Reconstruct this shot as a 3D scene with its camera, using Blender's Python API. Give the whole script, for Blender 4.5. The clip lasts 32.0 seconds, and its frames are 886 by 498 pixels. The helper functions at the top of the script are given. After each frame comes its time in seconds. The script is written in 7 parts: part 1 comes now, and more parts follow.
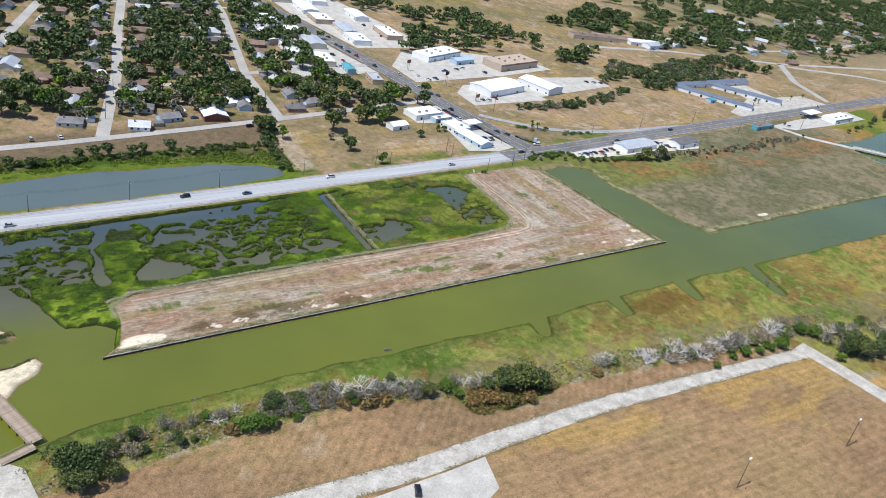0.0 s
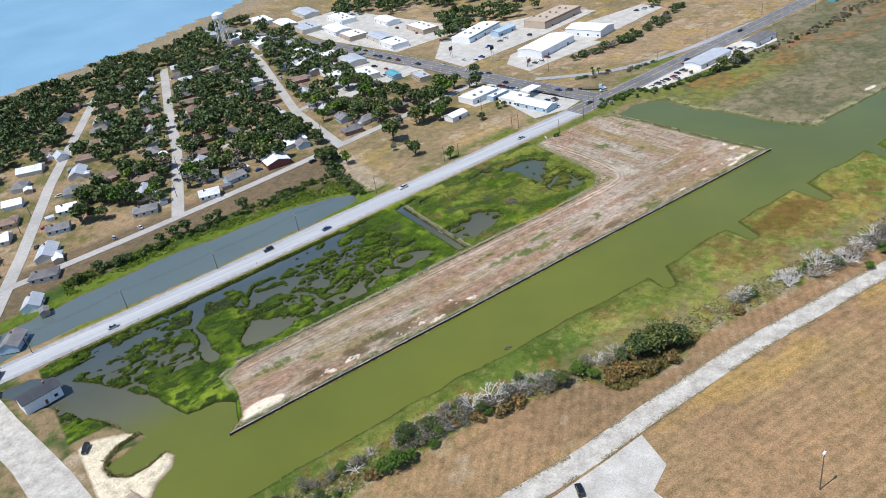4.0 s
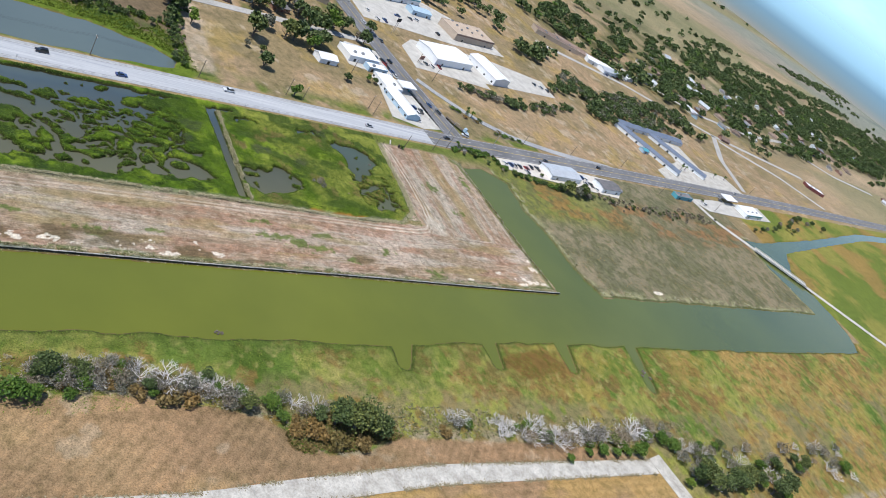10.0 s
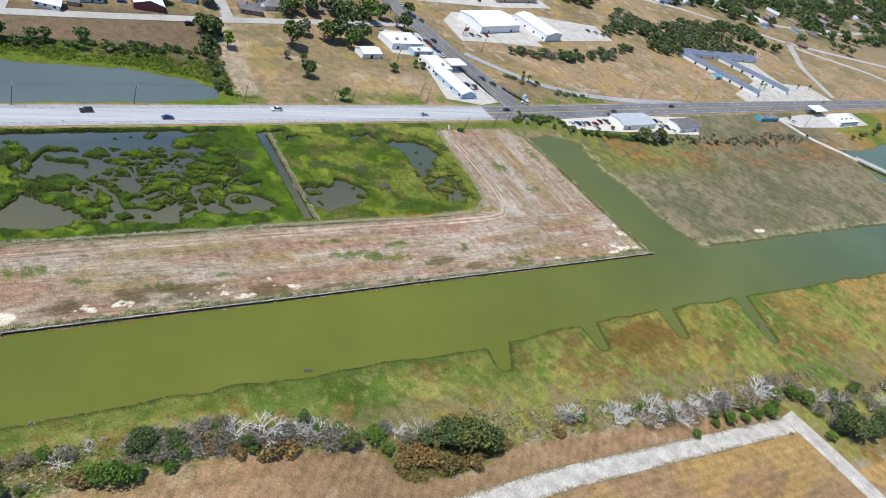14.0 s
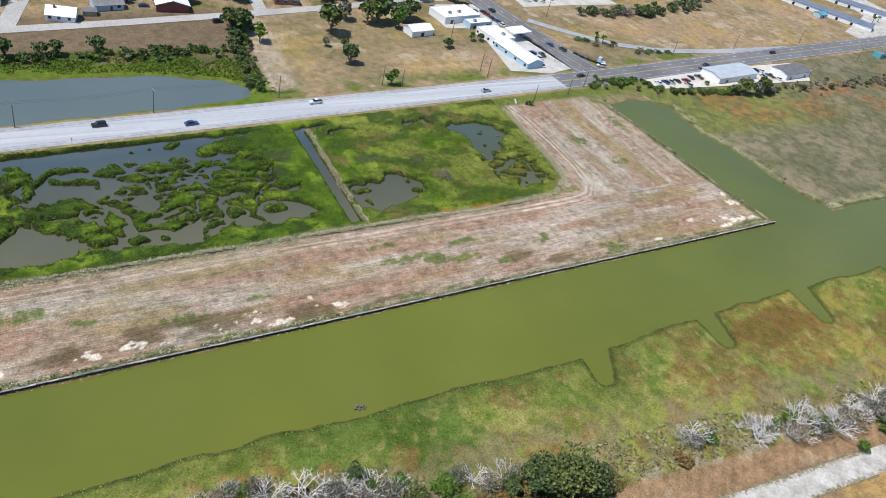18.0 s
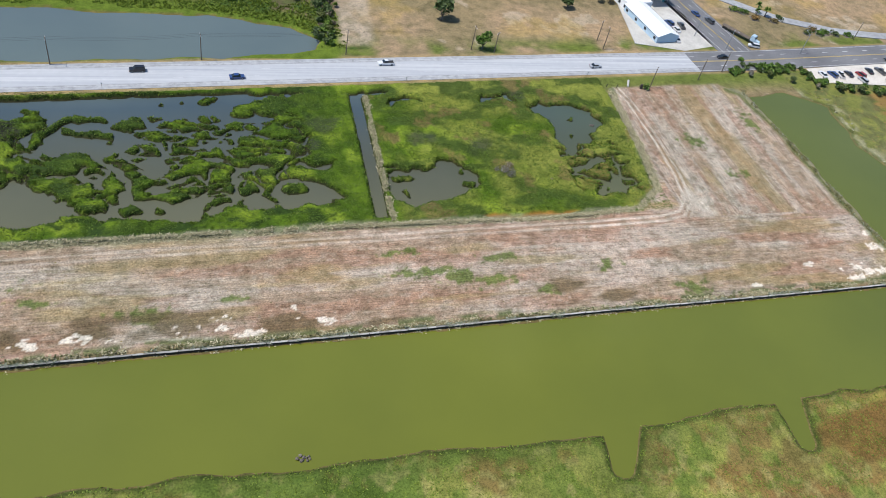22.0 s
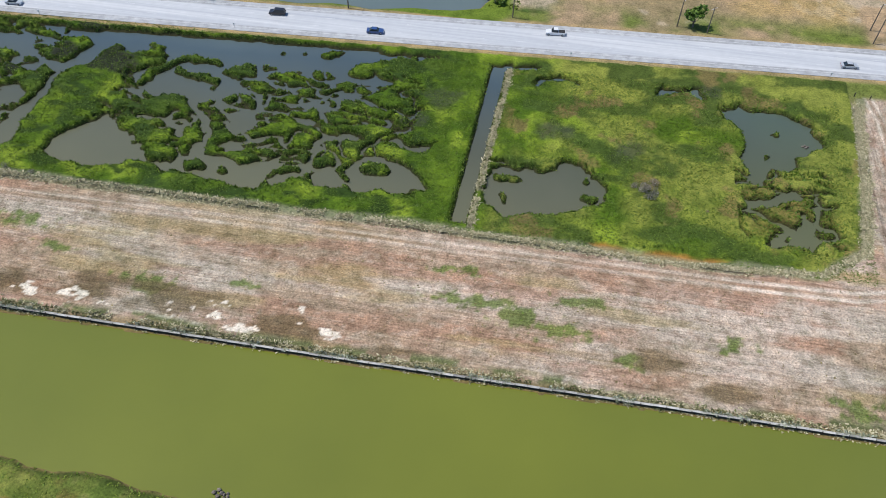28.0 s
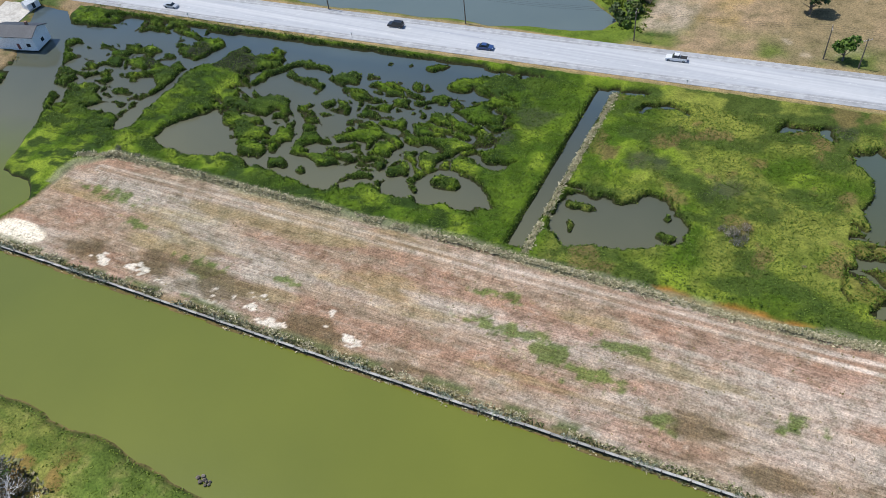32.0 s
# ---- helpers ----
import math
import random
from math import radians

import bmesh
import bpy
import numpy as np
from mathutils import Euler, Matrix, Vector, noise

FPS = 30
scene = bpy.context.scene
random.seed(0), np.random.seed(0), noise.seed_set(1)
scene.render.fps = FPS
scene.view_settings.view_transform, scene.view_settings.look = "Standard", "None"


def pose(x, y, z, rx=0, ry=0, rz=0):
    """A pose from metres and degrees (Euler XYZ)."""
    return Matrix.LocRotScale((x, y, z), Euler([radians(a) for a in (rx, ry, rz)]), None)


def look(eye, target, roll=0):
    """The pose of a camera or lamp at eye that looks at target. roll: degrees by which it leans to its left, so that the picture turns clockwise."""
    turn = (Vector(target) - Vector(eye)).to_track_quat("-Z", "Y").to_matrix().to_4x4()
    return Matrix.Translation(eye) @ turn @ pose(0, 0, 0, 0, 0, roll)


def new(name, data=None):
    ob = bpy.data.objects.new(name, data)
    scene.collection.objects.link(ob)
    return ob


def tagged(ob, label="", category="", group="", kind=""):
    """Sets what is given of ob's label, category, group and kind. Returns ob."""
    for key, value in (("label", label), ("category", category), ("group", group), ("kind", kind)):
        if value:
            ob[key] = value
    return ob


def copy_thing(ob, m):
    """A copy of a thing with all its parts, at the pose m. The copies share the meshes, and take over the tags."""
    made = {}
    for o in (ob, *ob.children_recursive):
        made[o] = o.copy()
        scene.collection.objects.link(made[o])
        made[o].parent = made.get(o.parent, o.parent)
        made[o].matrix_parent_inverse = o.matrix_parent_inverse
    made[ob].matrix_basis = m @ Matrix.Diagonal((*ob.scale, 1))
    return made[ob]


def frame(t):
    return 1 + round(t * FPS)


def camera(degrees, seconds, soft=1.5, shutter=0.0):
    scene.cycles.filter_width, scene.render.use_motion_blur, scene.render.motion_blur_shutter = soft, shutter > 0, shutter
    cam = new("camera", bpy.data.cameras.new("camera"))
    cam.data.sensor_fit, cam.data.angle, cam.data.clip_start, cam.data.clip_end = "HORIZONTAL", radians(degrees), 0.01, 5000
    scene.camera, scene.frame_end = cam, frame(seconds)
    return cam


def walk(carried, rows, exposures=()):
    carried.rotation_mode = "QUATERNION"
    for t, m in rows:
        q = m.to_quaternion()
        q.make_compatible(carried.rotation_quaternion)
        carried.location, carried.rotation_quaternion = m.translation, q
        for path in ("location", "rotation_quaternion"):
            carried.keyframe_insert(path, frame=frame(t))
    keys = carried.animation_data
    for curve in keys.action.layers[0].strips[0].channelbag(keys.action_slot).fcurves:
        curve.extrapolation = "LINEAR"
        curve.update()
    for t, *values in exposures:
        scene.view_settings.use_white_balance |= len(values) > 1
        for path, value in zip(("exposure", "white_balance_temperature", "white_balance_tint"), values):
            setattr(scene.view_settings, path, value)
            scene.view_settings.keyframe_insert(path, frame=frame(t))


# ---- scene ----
# ---- the camera and its path ----
cam = camera(59.105, 32.0, soft=0.8)
PATH = [
    (0, -175.41, -270.89, 178.65, 61.478, -9.823, -33.842),
    (0.5, -174.66, -269.59, 178.41, 61.435, -4.656, -34.339),
    (1, -173.44, -268.88, 178.01, 61.792, 0.065, -34.793),
    (1.5, -172.59, -266.92, 177.99, 61.983, 3.901, -35.224),
    (2, -170.7, -264.91, 175.52, 62.199, 7.556, -35.525),
    (2.5, -170.15, -261.82, 175.86, 61.85, 10.372, -35.955),
    (4.5, -160.28, -258.11, 170.3, 60.375, 6.01, -34.569),
    (5, -160.53, -255.29, 169.75, 60.705, 1.624, -34.429),
    (5.5, -159.55, -251.58, 174.41, 59.692, -3.639, -33.852),
    (6, -158.23, -248.14, 176.96, 58.981, -8.327, -33.19),
    (6.5, -157.58, -244.93, 177.44, 58.583, -12.313, -32.994),
    (7, -156.49, -241.59, 176.84, 58.261, -16.043, -32.545),
    (7.5, -156.12, -238.56, 175.87, 58.037, -19.439, -32.415),
    (8, -155.42, -235.37, 175, 57.739, -22.547, -32.155),
    (8.5, -154.38, -232.07, 174.34, 57.38, -25.398, -31.85),
    (9, -153.18, -228.86, 173.67, 56.98, -27.911, -31.442),
    (9.5, -151.07, -225.44, 172.45, 56.679, -29.929, -31.355),
    (10, -149, -222.18, 171.04, 56.375, -31.945, -31.098),
    (10.5, -147.12, -219.23, 169.6, 56.091, -33.709, -30.876),
    (11, -145.21, -216.68, 168.11, 55.886, -35.327, -30.547),
    (11.5, -143.61, -214.24, 166.68, 55.823, -36.72, -30.858),
    (12, -142.89, -212.28, 166.55, 55.544, -33.936, -31.014),
    (12.5, -141.54, -210.44, 169.14, 54.991, -29.083, -31.273),
    (13, -139.92, -208.91, 172.05, 54.454, -25.314, -31.342),
    (13.5, -138.54, -207.21, 172.8, 54.118, -22.461, -31.674),
    (14, -137.53, -205.96, 172.96, 53.972, -20.135, -31.944),
    (14.5, -136.95, -205.36, 173.05, 53.888, -18.374, -32.078),
    (15, -135.96, -204.67, 172.42, 53.869, -13.085, -32.599),
    (15.5, -132.27, -202.04, 169.22, 53.989, -12.011, -32.748),
    (18, -103.69, -179.84, 147.57, 53.039, -11.714, -29.789),
    (19, -93.19, -174.02, 147.26, 51.49, -11.932, -27.175),
    (21, -65.43, -160.64, 147.15, 47.604, -11.428, -19.435),
    (23, -34.21, -147.76, 148.61, 43.332, -8.504, -10.418),
    (25, -8.71, -131.85, 134.41, 41.76, -4.895, -2.056),
    (28, 14.35, -119.65, 133.91, 39.637, -1.13, 9.285),
    (30, 34.76, -110.97, 132.93, 39.925, 3.504, 17.811),
    (32, 45.28, -107.08, 124.18, 42.675, 5.494, 24.347),
]

walk(cam, [(t, pose(x, y, z, rx, ry, rz)) for t, x, y, z, rx, ry, rz in PATH])

# ---- daylight ----
SUN_EL, SUN_AZ = 63.0, 272.0      # height of the sun, and where it stands, clockwise from +y
world = bpy.data.worlds.new("sky")
scene.world = world
world.use_nodes = True
wn, wl = world.node_tree.nodes, world.node_tree.links
bg = wn["Background"]
sky = wn.new("ShaderNodeTexSky")
sky.sky_type, sky.sun_disc = "NISHITA", False
sky.sun_elevation, sky.sun_rotation = radians(SUN_EL), radians(SUN_AZ)
sky.air_density, sky.dust_density, sky.ozone_density = 1.0, 0.6, 1.6
# small fair-weather clouds low over the horizon
wtc = wn.new("ShaderNodeTexCoord").outputs["Generated"]
wsep = wn.new("ShaderNodeSeparateXYZ")
wl.new(wtc, wsep.inputs[0])
wmap = wn.new("ShaderNodeMapping")
wmap.inputs["Scale"].default_value = (9.0, 9.0, 26.0)
wl.new(wtc, wmap.inputs[0])
wno = wn.new("ShaderNodeTexNoise")
wno.inputs["Scale"].default_value, wno.inputs["Detail"].default_value = 1.0, 7.0
wl.new(wmap.outputs[0], wno.inputs["Vector"])
wra = wn.new("ShaderNodeValToRGB")
wra.color_ramp.elements[0].position, wra.color_ramp.elements[1].position = 0.58, 0.70
wl.new(wno.outputs[0], wra.inputs[0])
wba = wn.new("ShaderNodeValToRGB")
for e, (p_, v_) in zip((wba.color_ramp.elements[0], wba.color_ramp.elements[1], wba.color_ramp.elements.new(0.12), wba.color_ramp.elements.new(0.3)), ((0.0, 0.0), (1.0, 0.25), (0.05, 0.85), (0.16, 0.5))):
    e.position, e.color = p_, (v_, v_, v_, 1)
wl.new(wsep.outputs[2], wba.inputs[0])
wmu = wn.new("ShaderNodeMath")
wmu.operation = "MULTIPLY"
wl.new(wra.outputs[0], wmu.inputs[0])
wl.new(wba.outputs[0], wmu.inputs[1])
wmi = wn.new("ShaderNodeMix")
wmi.data_type = "RGBA"
wl.new(wmu.outputs[0], wmi.inputs[0])
wti = wn.new("ShaderNodeMix")
wti.data_type, wti.blend_type = "RGBA", "MULTIPLY"
wti.inputs[0].default_value = 1.0
wtr = wn.new("ShaderNodeValToRGB")
wtr.color_ramp.elements[0].position, wtr.color_ramp.elements[0].color = 0.0, (1.0, 1.75, 2.9, 1)
wtr.color_ramp.elements[1].position, wtr.color_ramp.elements[1].color = 0.5, (0.74, 0.93, 1.12, 1)
_low = wtr.color_ramp.elements.new(0.14)
_low.color = (0.84, 1.12, 1.45, 1)
wl.new(wsep.outputs[2], wtr.inputs[0])
wl.new(wtr.outputs[0], wti.inputs[7])
wl.new(sky.outputs[0], wti.inputs[6])
wl.new(wti.outputs[2], wmi.inputs[6])
wmi.inputs[7].default_value = (7.2, 7.4, 7.6, 1)
wl.new(wmi.outputs[2], bg.inputs[0])
bg.inputs[1].default_value = 0.11
sun = new("sun", bpy.data.lights.new("sun", "SUN"))
sun.data.energy, sun.data.angle, sun.data.color = 4.75, radians(0.5), (1.0, 0.97, 0.93)
_a, _e = radians(SUN_AZ), radians(SUN_EL)
sun.matrix_world = look((600 * math.sin(_a) * math.cos(_e), 600 * math.cos(_a) * math.cos(_e), 600 * math.sin(_e)), (0, 0, 0))
scene.view_settings.exposure = 0.05

# ---- materials ----
def shader(name, rough=0.8, metal=0.0, spec=0.3):
    m = bpy.data.materials.new(name)
    m.use_nodes = True
    b = m.node_tree.nodes["Principled BSDF"]
    b.inputs["Roughness"].default_value, b.inputs["Metallic"].default_value = rough, metal
    b.inputs["Specular IOR Level"].default_value = spec
    return m, m.node_tree.nodes, m.node_tree.links, b


def noise_node(n, l, scale, detail=4.0, source=None, rough=0.55):
    t = n.new("ShaderNodeTexNoise")
    t.inputs["Scale"].default_value, t.inputs["Detail"].default_value, t.inputs["Roughness"].default_value = scale, detail, rough
    if source is None:
        source = n.new("ShaderNodeTexCoord").outputs["Object"]
    l.new(source, t.inputs["Vector"])
    return t


def ramp_node(n, l, fac, stops):
    r = n.new("ShaderNodeValToRGB")
    while len(r.color_ramp.elements) < len(stops):
        r.color_ramp.elements.new(0.5)
    for e, (p, c) in zip(r.color_ramp.elements, stops):
        e.position, e.color = p, (*c, 1)
    l.new(fac, r.inputs[0])
    return r


def mix_node(n, l, kind, fac, a, b):
    m = n.new("ShaderNodeMix")
    m.data_type, m.blend_type = "RGBA", kind
    for s, v in ((m.inputs[0], fac), (m.inputs[6], a), (m.inputs[7], b)):
        if hasattr(v, "links"):
            l.new(v, s)
        else:
            s.default_value = v if isinstance(v, (int, float)) else (*v, 1)
    return m.outputs[2]


def bump(n, l, b, height, strength=0.5, distance=0.1):
    k = n.new("ShaderNodeBump")
    k.inputs["Strength"].default_value, k.inputs["Distance"].default_value = strength, distance
    l.new(height, k.inputs["Height"])
    l.new(k.outputs[0], b.inputs["Normal"])


def surface(name, c1, c2, big=0.2, fine=6.0, rough=0.85, metal=0.0, spec=0.3, relief=0.3, vary=0.0, dist=0.05):
    """Two-scale mottled surface between two colours; vary shifts each object's brightness."""
    m, n, l, b = shader(name, rough, metal, spec)
    big_n, fine_n = noise_node(n, l, big, 5), noise_node(n, l, fine, 3)
    base = ramp_node(n, l, big_n.outputs[0], ((0.3, c1), (0.7, c2))).outputs[0]
    grain = ramp_node(n, l, fine_n.outputs[0], ((0.25, (0.72,) * 3), (0.75, (1.2,) * 3))).outputs[0]
    col = mix_node(n, l, "MULTIPLY", 1.0, base, grain)
    if vary:
        o = n.new("ShaderNodeObjectInfo")
        v = ramp_node(n, l, o.outputs["Random"], ((0, (1 - vary,) * 3), (1, (1 + vary,) * 3))).outputs[0]
        col = mix_node(n, l, "MULTIPLY", 1.0, col, v)
    l.new(col, b.inputs["Base Color"])
    if relief:
        bump(n, l, b, fine_n.outputs[0], relief, dist)
    return m


def leaf(name, c1, c2, c3):
    """Foliage: colour changes from clump to clump and from plant to plant."""
    m, n, l, b = shader(name, 0.6, 0, 0.25)
    g, o = n.new("ShaderNodeNewGeometry"), n.new("ShaderNodeObjectInfo")
    col = ramp_node(n, l, g.outputs["Random Per Island"], ((0.0, c1), (0.55, c2), (1.0, c3))).outputs[0]
    v = ramp_node(n, l, o.outputs["Random"], ((0, (0.72, 0.8, 0.7)), (0.5, (1, 1, 1)), (1, (1.3, 1.12, 0.9)))).outputs[0]
    l.new(mix_node(n, l, "MULTIPLY", 1.0, col, v), b.inputs["Base Color"])
    return m


# land: the cover's own colour is held by the sheet, grain and tufts are added here
m_land, n, l, b = shader("land_cover", 0.95, 0, 0.1)
att = n.new("ShaderNodeAttribute")
att.attribute_name = "cover"
tc = n.new("ShaderNodeTexCoord").outputs["Object"]
n1, n2, n3 = noise_node(n, l, 2.2, 6, tc, 0.7), noise_node(n, l, 0.25, 6, tc, 0.65), noise_node(n, l, 0.02, 4, tc)
g1 = ramp_node(n, l, n1.outputs[0], ((0.28, (0.42, 0.43, 0.40)), (0.5, (1, 1, 1)), (0.72, (1.5, 1.46, 1.38)))).outputs[0]
g2 = ramp_node(n, l, n2.outputs[0], ((0.32, (0.66, 0.69, 0.64)), (0.52, (1, 1, 1)), (0.7, (1.24, 1.19, 1.13)))).outputs[0]
g3 = ramp_node(n, l, n3.outputs[0], ((0.3, (0.86, 0.9, 0.86)), (0.7, (1.12, 1.08, 1.05)))).outputs[0]
mow = n.new("ShaderNodeMapping")
mow.inputs["Scale"].default_value = (0.035, 1.0, 1.0)
l.new(tc, mow.inputs[0])
# the rows run along the peninsula, and along its arm where it turns north
mow_arm = n.new("ShaderNodeMapping")
mow_arm.inputs["Scale"].default_value = (1.0, 0.035, 1.0)
l.new(tc, mow_arm.inputs[0])
xyz = n.new("ShaderNodeSeparateXYZ")
l.new(tc, xyz.inputs[0])
arm = []
for axis, a_, b_ in ((0, 96.0, 97.0), (1, -9.0, -7.0)):
    ar = n.new("ShaderNodeMapRange")
    ar.inputs[1].default_value, ar.inputs[2].default_value = a_, b_
    l.new(xyz.outputs[axis], ar.inputs[0])
    arm.append(ar)
arm_f = n.new("ShaderNodeMath")
arm_f.operation = "MULTIPLY"
l.new(arm[0].outputs[0], arm_f.inputs[0])
l.new(arm[1].outputs[0], arm_f.inputs[1])
lie = mix_node(n, l, "MIX", arm_f.outputs[0], mow.outputs[0], mow_arm.outputs[0])
rows, swaths = noise_node(n, l, 2.4, 4, lie, 0.7), noise_node(n, l, 0.5, 4, lie, 0.6)
c = mix_node(n, l, "MULTIPLY", att.outputs["Alpha"], att.outputs["Color"], ramp_node(n, l, rows.outputs[0], ((0.3, (0.72, 0.69, 0.66)), (0.5, (0.98, 0.98, 0.98)), (0.7, (1.22, 1.22, 1.22)))).outputs[0])
c = mix_node(n, l, "MULTIPLY", att.outputs["Alpha"], c, ramp_node(n, l, swaths.outputs[0], ((0.35, (0.92, 0.91, 0.90)), (0.65, (1.07, 1.08, 1.08)))).outputs[0])
crumbs = noise_node(n, l, 4.6, 2, tc, 0.6)
c = mix_node(n, l, "MULTIPLY", att.outputs["Alpha"], c, ramp_node(n, l, crumbs.outputs[0], ((0.34, (0.74, 0.71, 0.68)), (0.48, (1, 1, 1)), (0.56, (1, 1, 1)), (0.66, (1.28, 1.28, 1.27)))).outputs[0])
c = mix_node(n, l, "MULTIPLY", 1.0, c, g1)
c = mix_node(n, l, "MULTIPLY", 1.0, c, g2)
c = mix_node(n, l, "MULTIPLY", 1.0, c, g3)
# mower swaths of the southern field: slanting north of the drive, along it to the south
swath = n.new("ShaderNodeAttribute")
swath.attribute_name = "swath"
for turn, size, amount in ((46.2, 2.9, 0), (-85.0, 3.1, 1)):
    tm = n.new("ShaderNodeMapping")
    tm.inputs["Rotation"].default_value = (0, 0, radians(turn))
    l.new(tc, tm.inputs[0])
    wave = n.new("ShaderNodeTexWave")
    wave.inputs["Scale"].default_value = 0.314 / size
    wave.inputs["Distortion"].default_value, wave.inputs["Detail Scale"].default_value = 0.5, 0.6
    l.new(tm.outputs[0], wave.inputs["Vector"])
    sx = n.new("ShaderNodeSeparateXYZ")
    l.new(swath.outputs["Vector"], sx.inputs[0])
    c = mix_node(n, l, "MULTIPLY", sx.outputs[amount], c, ramp_node(n, l, wave.outputs[0], ((0.1, (0.93, 0.925, 0.91)), (0.9, (1.055, 1.055, 1.05)))).outputs[0])
l.new(c, b.inputs["Base Color"])
bump(n, l, b, n1.outputs[0], 0.6, 0.25)

# water: silty olive in the canal, greyer in the marsh and in the roadside pond
m_water, n, l, b = shader("silty_water", 0.12, 0, 0.5)
tc = n.new("ShaderNodeTexCoord").outputs["Object"]
sep = n.new("ShaderNodeSeparateXYZ")
l.new(tc, sep.inputs[0])
wob = noise_node(n, l, 0.03, 3, tc)
mad = n.new("ShaderNodeMath")
mad.operation = "MULTIPLY_ADD"
l.new(wob.outputs[0], mad.inputs[0])
mad.inputs[1].default_value = 16.0
mx = n.new("ShaderNodeMapRange")
mx.inputs[1].default_value, mx.inputs[2].default_value, mx.inputs[4].default_value = 110.0, 150.0, -110.0
l.new(sep.outputs[0], mx.inputs[0])
ad = n.new("ShaderNodeMath")
l.new(mx.outputs[0], ad.inputs[0])
l.new(sep.outputs[1], ad.inputs[1])
l.new(ad.outputs[0], mad.inputs[2])
mr = n.new("ShaderNodeMapRange")
mr.inputs[1].default_value, mr.inputs[2].default_value = -80.0, 120.0
l.new(mad.outputs[0], mr.inputs[0])
# silt tones; bluer marsh and pond stops have sky reflection painted in
silt_and_sky = ramp_node(n, l, mr.outputs[0], ((0.0, (0.122, 0.136, 0.017)), (0.34, (0.116, 0.132, 0.019)), (0.44, (0.105, 0.105, 0.062)), (0.56, (0.075, 0.08, 0.055)), (0.70, (0.052, 0.074, 0.084)), (0.8, (0.10, 0.13, 0.125)), (1.0, (0.10, 0.13, 0.13)))).outputs[0]
east_x = n.new("ShaderNodeMath")
east_x.operation = "MULTIPLY_ADD"
l.new(wob.outputs[0], east_x.inputs[0])
east_x.inputs[1].default_value = 90.0
l.new(sep.outputs[0], east_x.inputs[2])
east_f = n.new("ShaderNodeMapRange")
east_f.inputs[1].default_value, east_f.inputs[2].default_value = 60.0, 300.0
l.new(east_x.outputs[0], east_f.inputs[0])
silt_and_sky = mix_node(n, l, "MIX", east_f.outputs[0], silt_and_sky, (0.088, 0.108, 0.021))
pat = noise_node(n, l, 0.012, 5, tc)
l.new(mix_node(n, l, "MULTIPLY", 1.0, silt_and_sky, ramp_node(n, l, pat.outputs[0], ((0.3, (0.86, 0.88, 0.9)), (0.7, (1.14, 1.12, 1.08)))).outputs[0]), b.inputs["Base Color"])
rip = noise_node(n, l, 1.4, 3, tc, 0.6)
bump(n, l, b, rip.outputs[0], 0.2, 0.06)

# the sky's pale blue is put into the base; far water replaces sky
m_bay, n, l, b = shader("bay_water", 0.3, 0, 0.5)
chop = noise_node(n, l, 0.01, 5)
l.new(ramp_node(n, l, chop.outputs[0], ((0.3, (0.15, 0.29, 0.40)), (0.7, (0.21, 0.37, 0.48)))).outputs[0], b.inputs["Base Color"])
bump(n, l, b, noise_node(n, l, 0.4, 3).outputs[0], 0.1, 0.1)

# horizon ring: haze and low-sky tones painted by height, with added glow
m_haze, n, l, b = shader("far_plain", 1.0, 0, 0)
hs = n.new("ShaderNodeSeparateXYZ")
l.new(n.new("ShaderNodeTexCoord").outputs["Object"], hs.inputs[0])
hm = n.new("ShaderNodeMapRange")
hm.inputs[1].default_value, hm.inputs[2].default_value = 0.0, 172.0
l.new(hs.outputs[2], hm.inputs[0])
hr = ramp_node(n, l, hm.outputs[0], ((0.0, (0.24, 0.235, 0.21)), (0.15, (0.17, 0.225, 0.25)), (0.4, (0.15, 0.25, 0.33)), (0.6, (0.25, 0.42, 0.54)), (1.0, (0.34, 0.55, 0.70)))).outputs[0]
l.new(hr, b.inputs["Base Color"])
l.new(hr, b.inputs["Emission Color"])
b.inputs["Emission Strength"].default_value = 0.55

m_asphalt = surface("weathered_asphalt", (0.12, 0.12, 0.125), (0.19, 0.19, 0.195), 0.05, 3.0, 0.85)
m_conc_road = surface("worn_concrete_road", (0.28, 0.285, 0.29), (0.36, 0.365, 0.37), 0.04, 0.6, 0.8)
m_lane, n, l, b = shader("worn_pale_highway", 0.8, 0, 0.3)
lane_map = n.new("ShaderNodeMapping")
lane_map.inputs["Rotation"].default_value = (0, 0, radians(-3.5))
lane_map.inputs["Scale"].default_value = (0.012, 0.7, 1.0)
l.new(n.new("ShaderNodeTexCoord").outputs["Object"], lane_map.inputs[0])
streak, pores = noise_node(n, l, 1.0, 4, lane_map.outputs[0], 0.6), noise_node(n, l, 0.5, 4)
lane_c = ramp_node(n, l, streak.outputs[0], ((0.3, (0.31, 0.325, 0.35)), (0.7, (0.47, 0.475, 0.48)))).outputs[0]
l.new(mix_node(n, l, "MULTIPLY", 1.0, lane_c, ramp_node(n, l, pores.outputs[0], ((0.3, (0.96, 0.96, 0.96)), (0.7, (1.03, 1.03, 1.03)))).outputs[0]), b.inputs["Base Color"])
m_faint = surface("worn_road_paint", (0.46, 0.465, 0.47), (0.54, 0.545, 0.55), 0.5, 8.0, 0.7, relief=0)
m_drive = surface("cracked_drive_concrete", (0.33, 0.305, 0.265), (0.55, 0.525, 0.47), 0.22, 1.6, 0.9)
m_street = surface("town_street", (0.33, 0.32, 0.30), (0.44, 0.42, 0.39), 0.04, 1.5, 0.9)
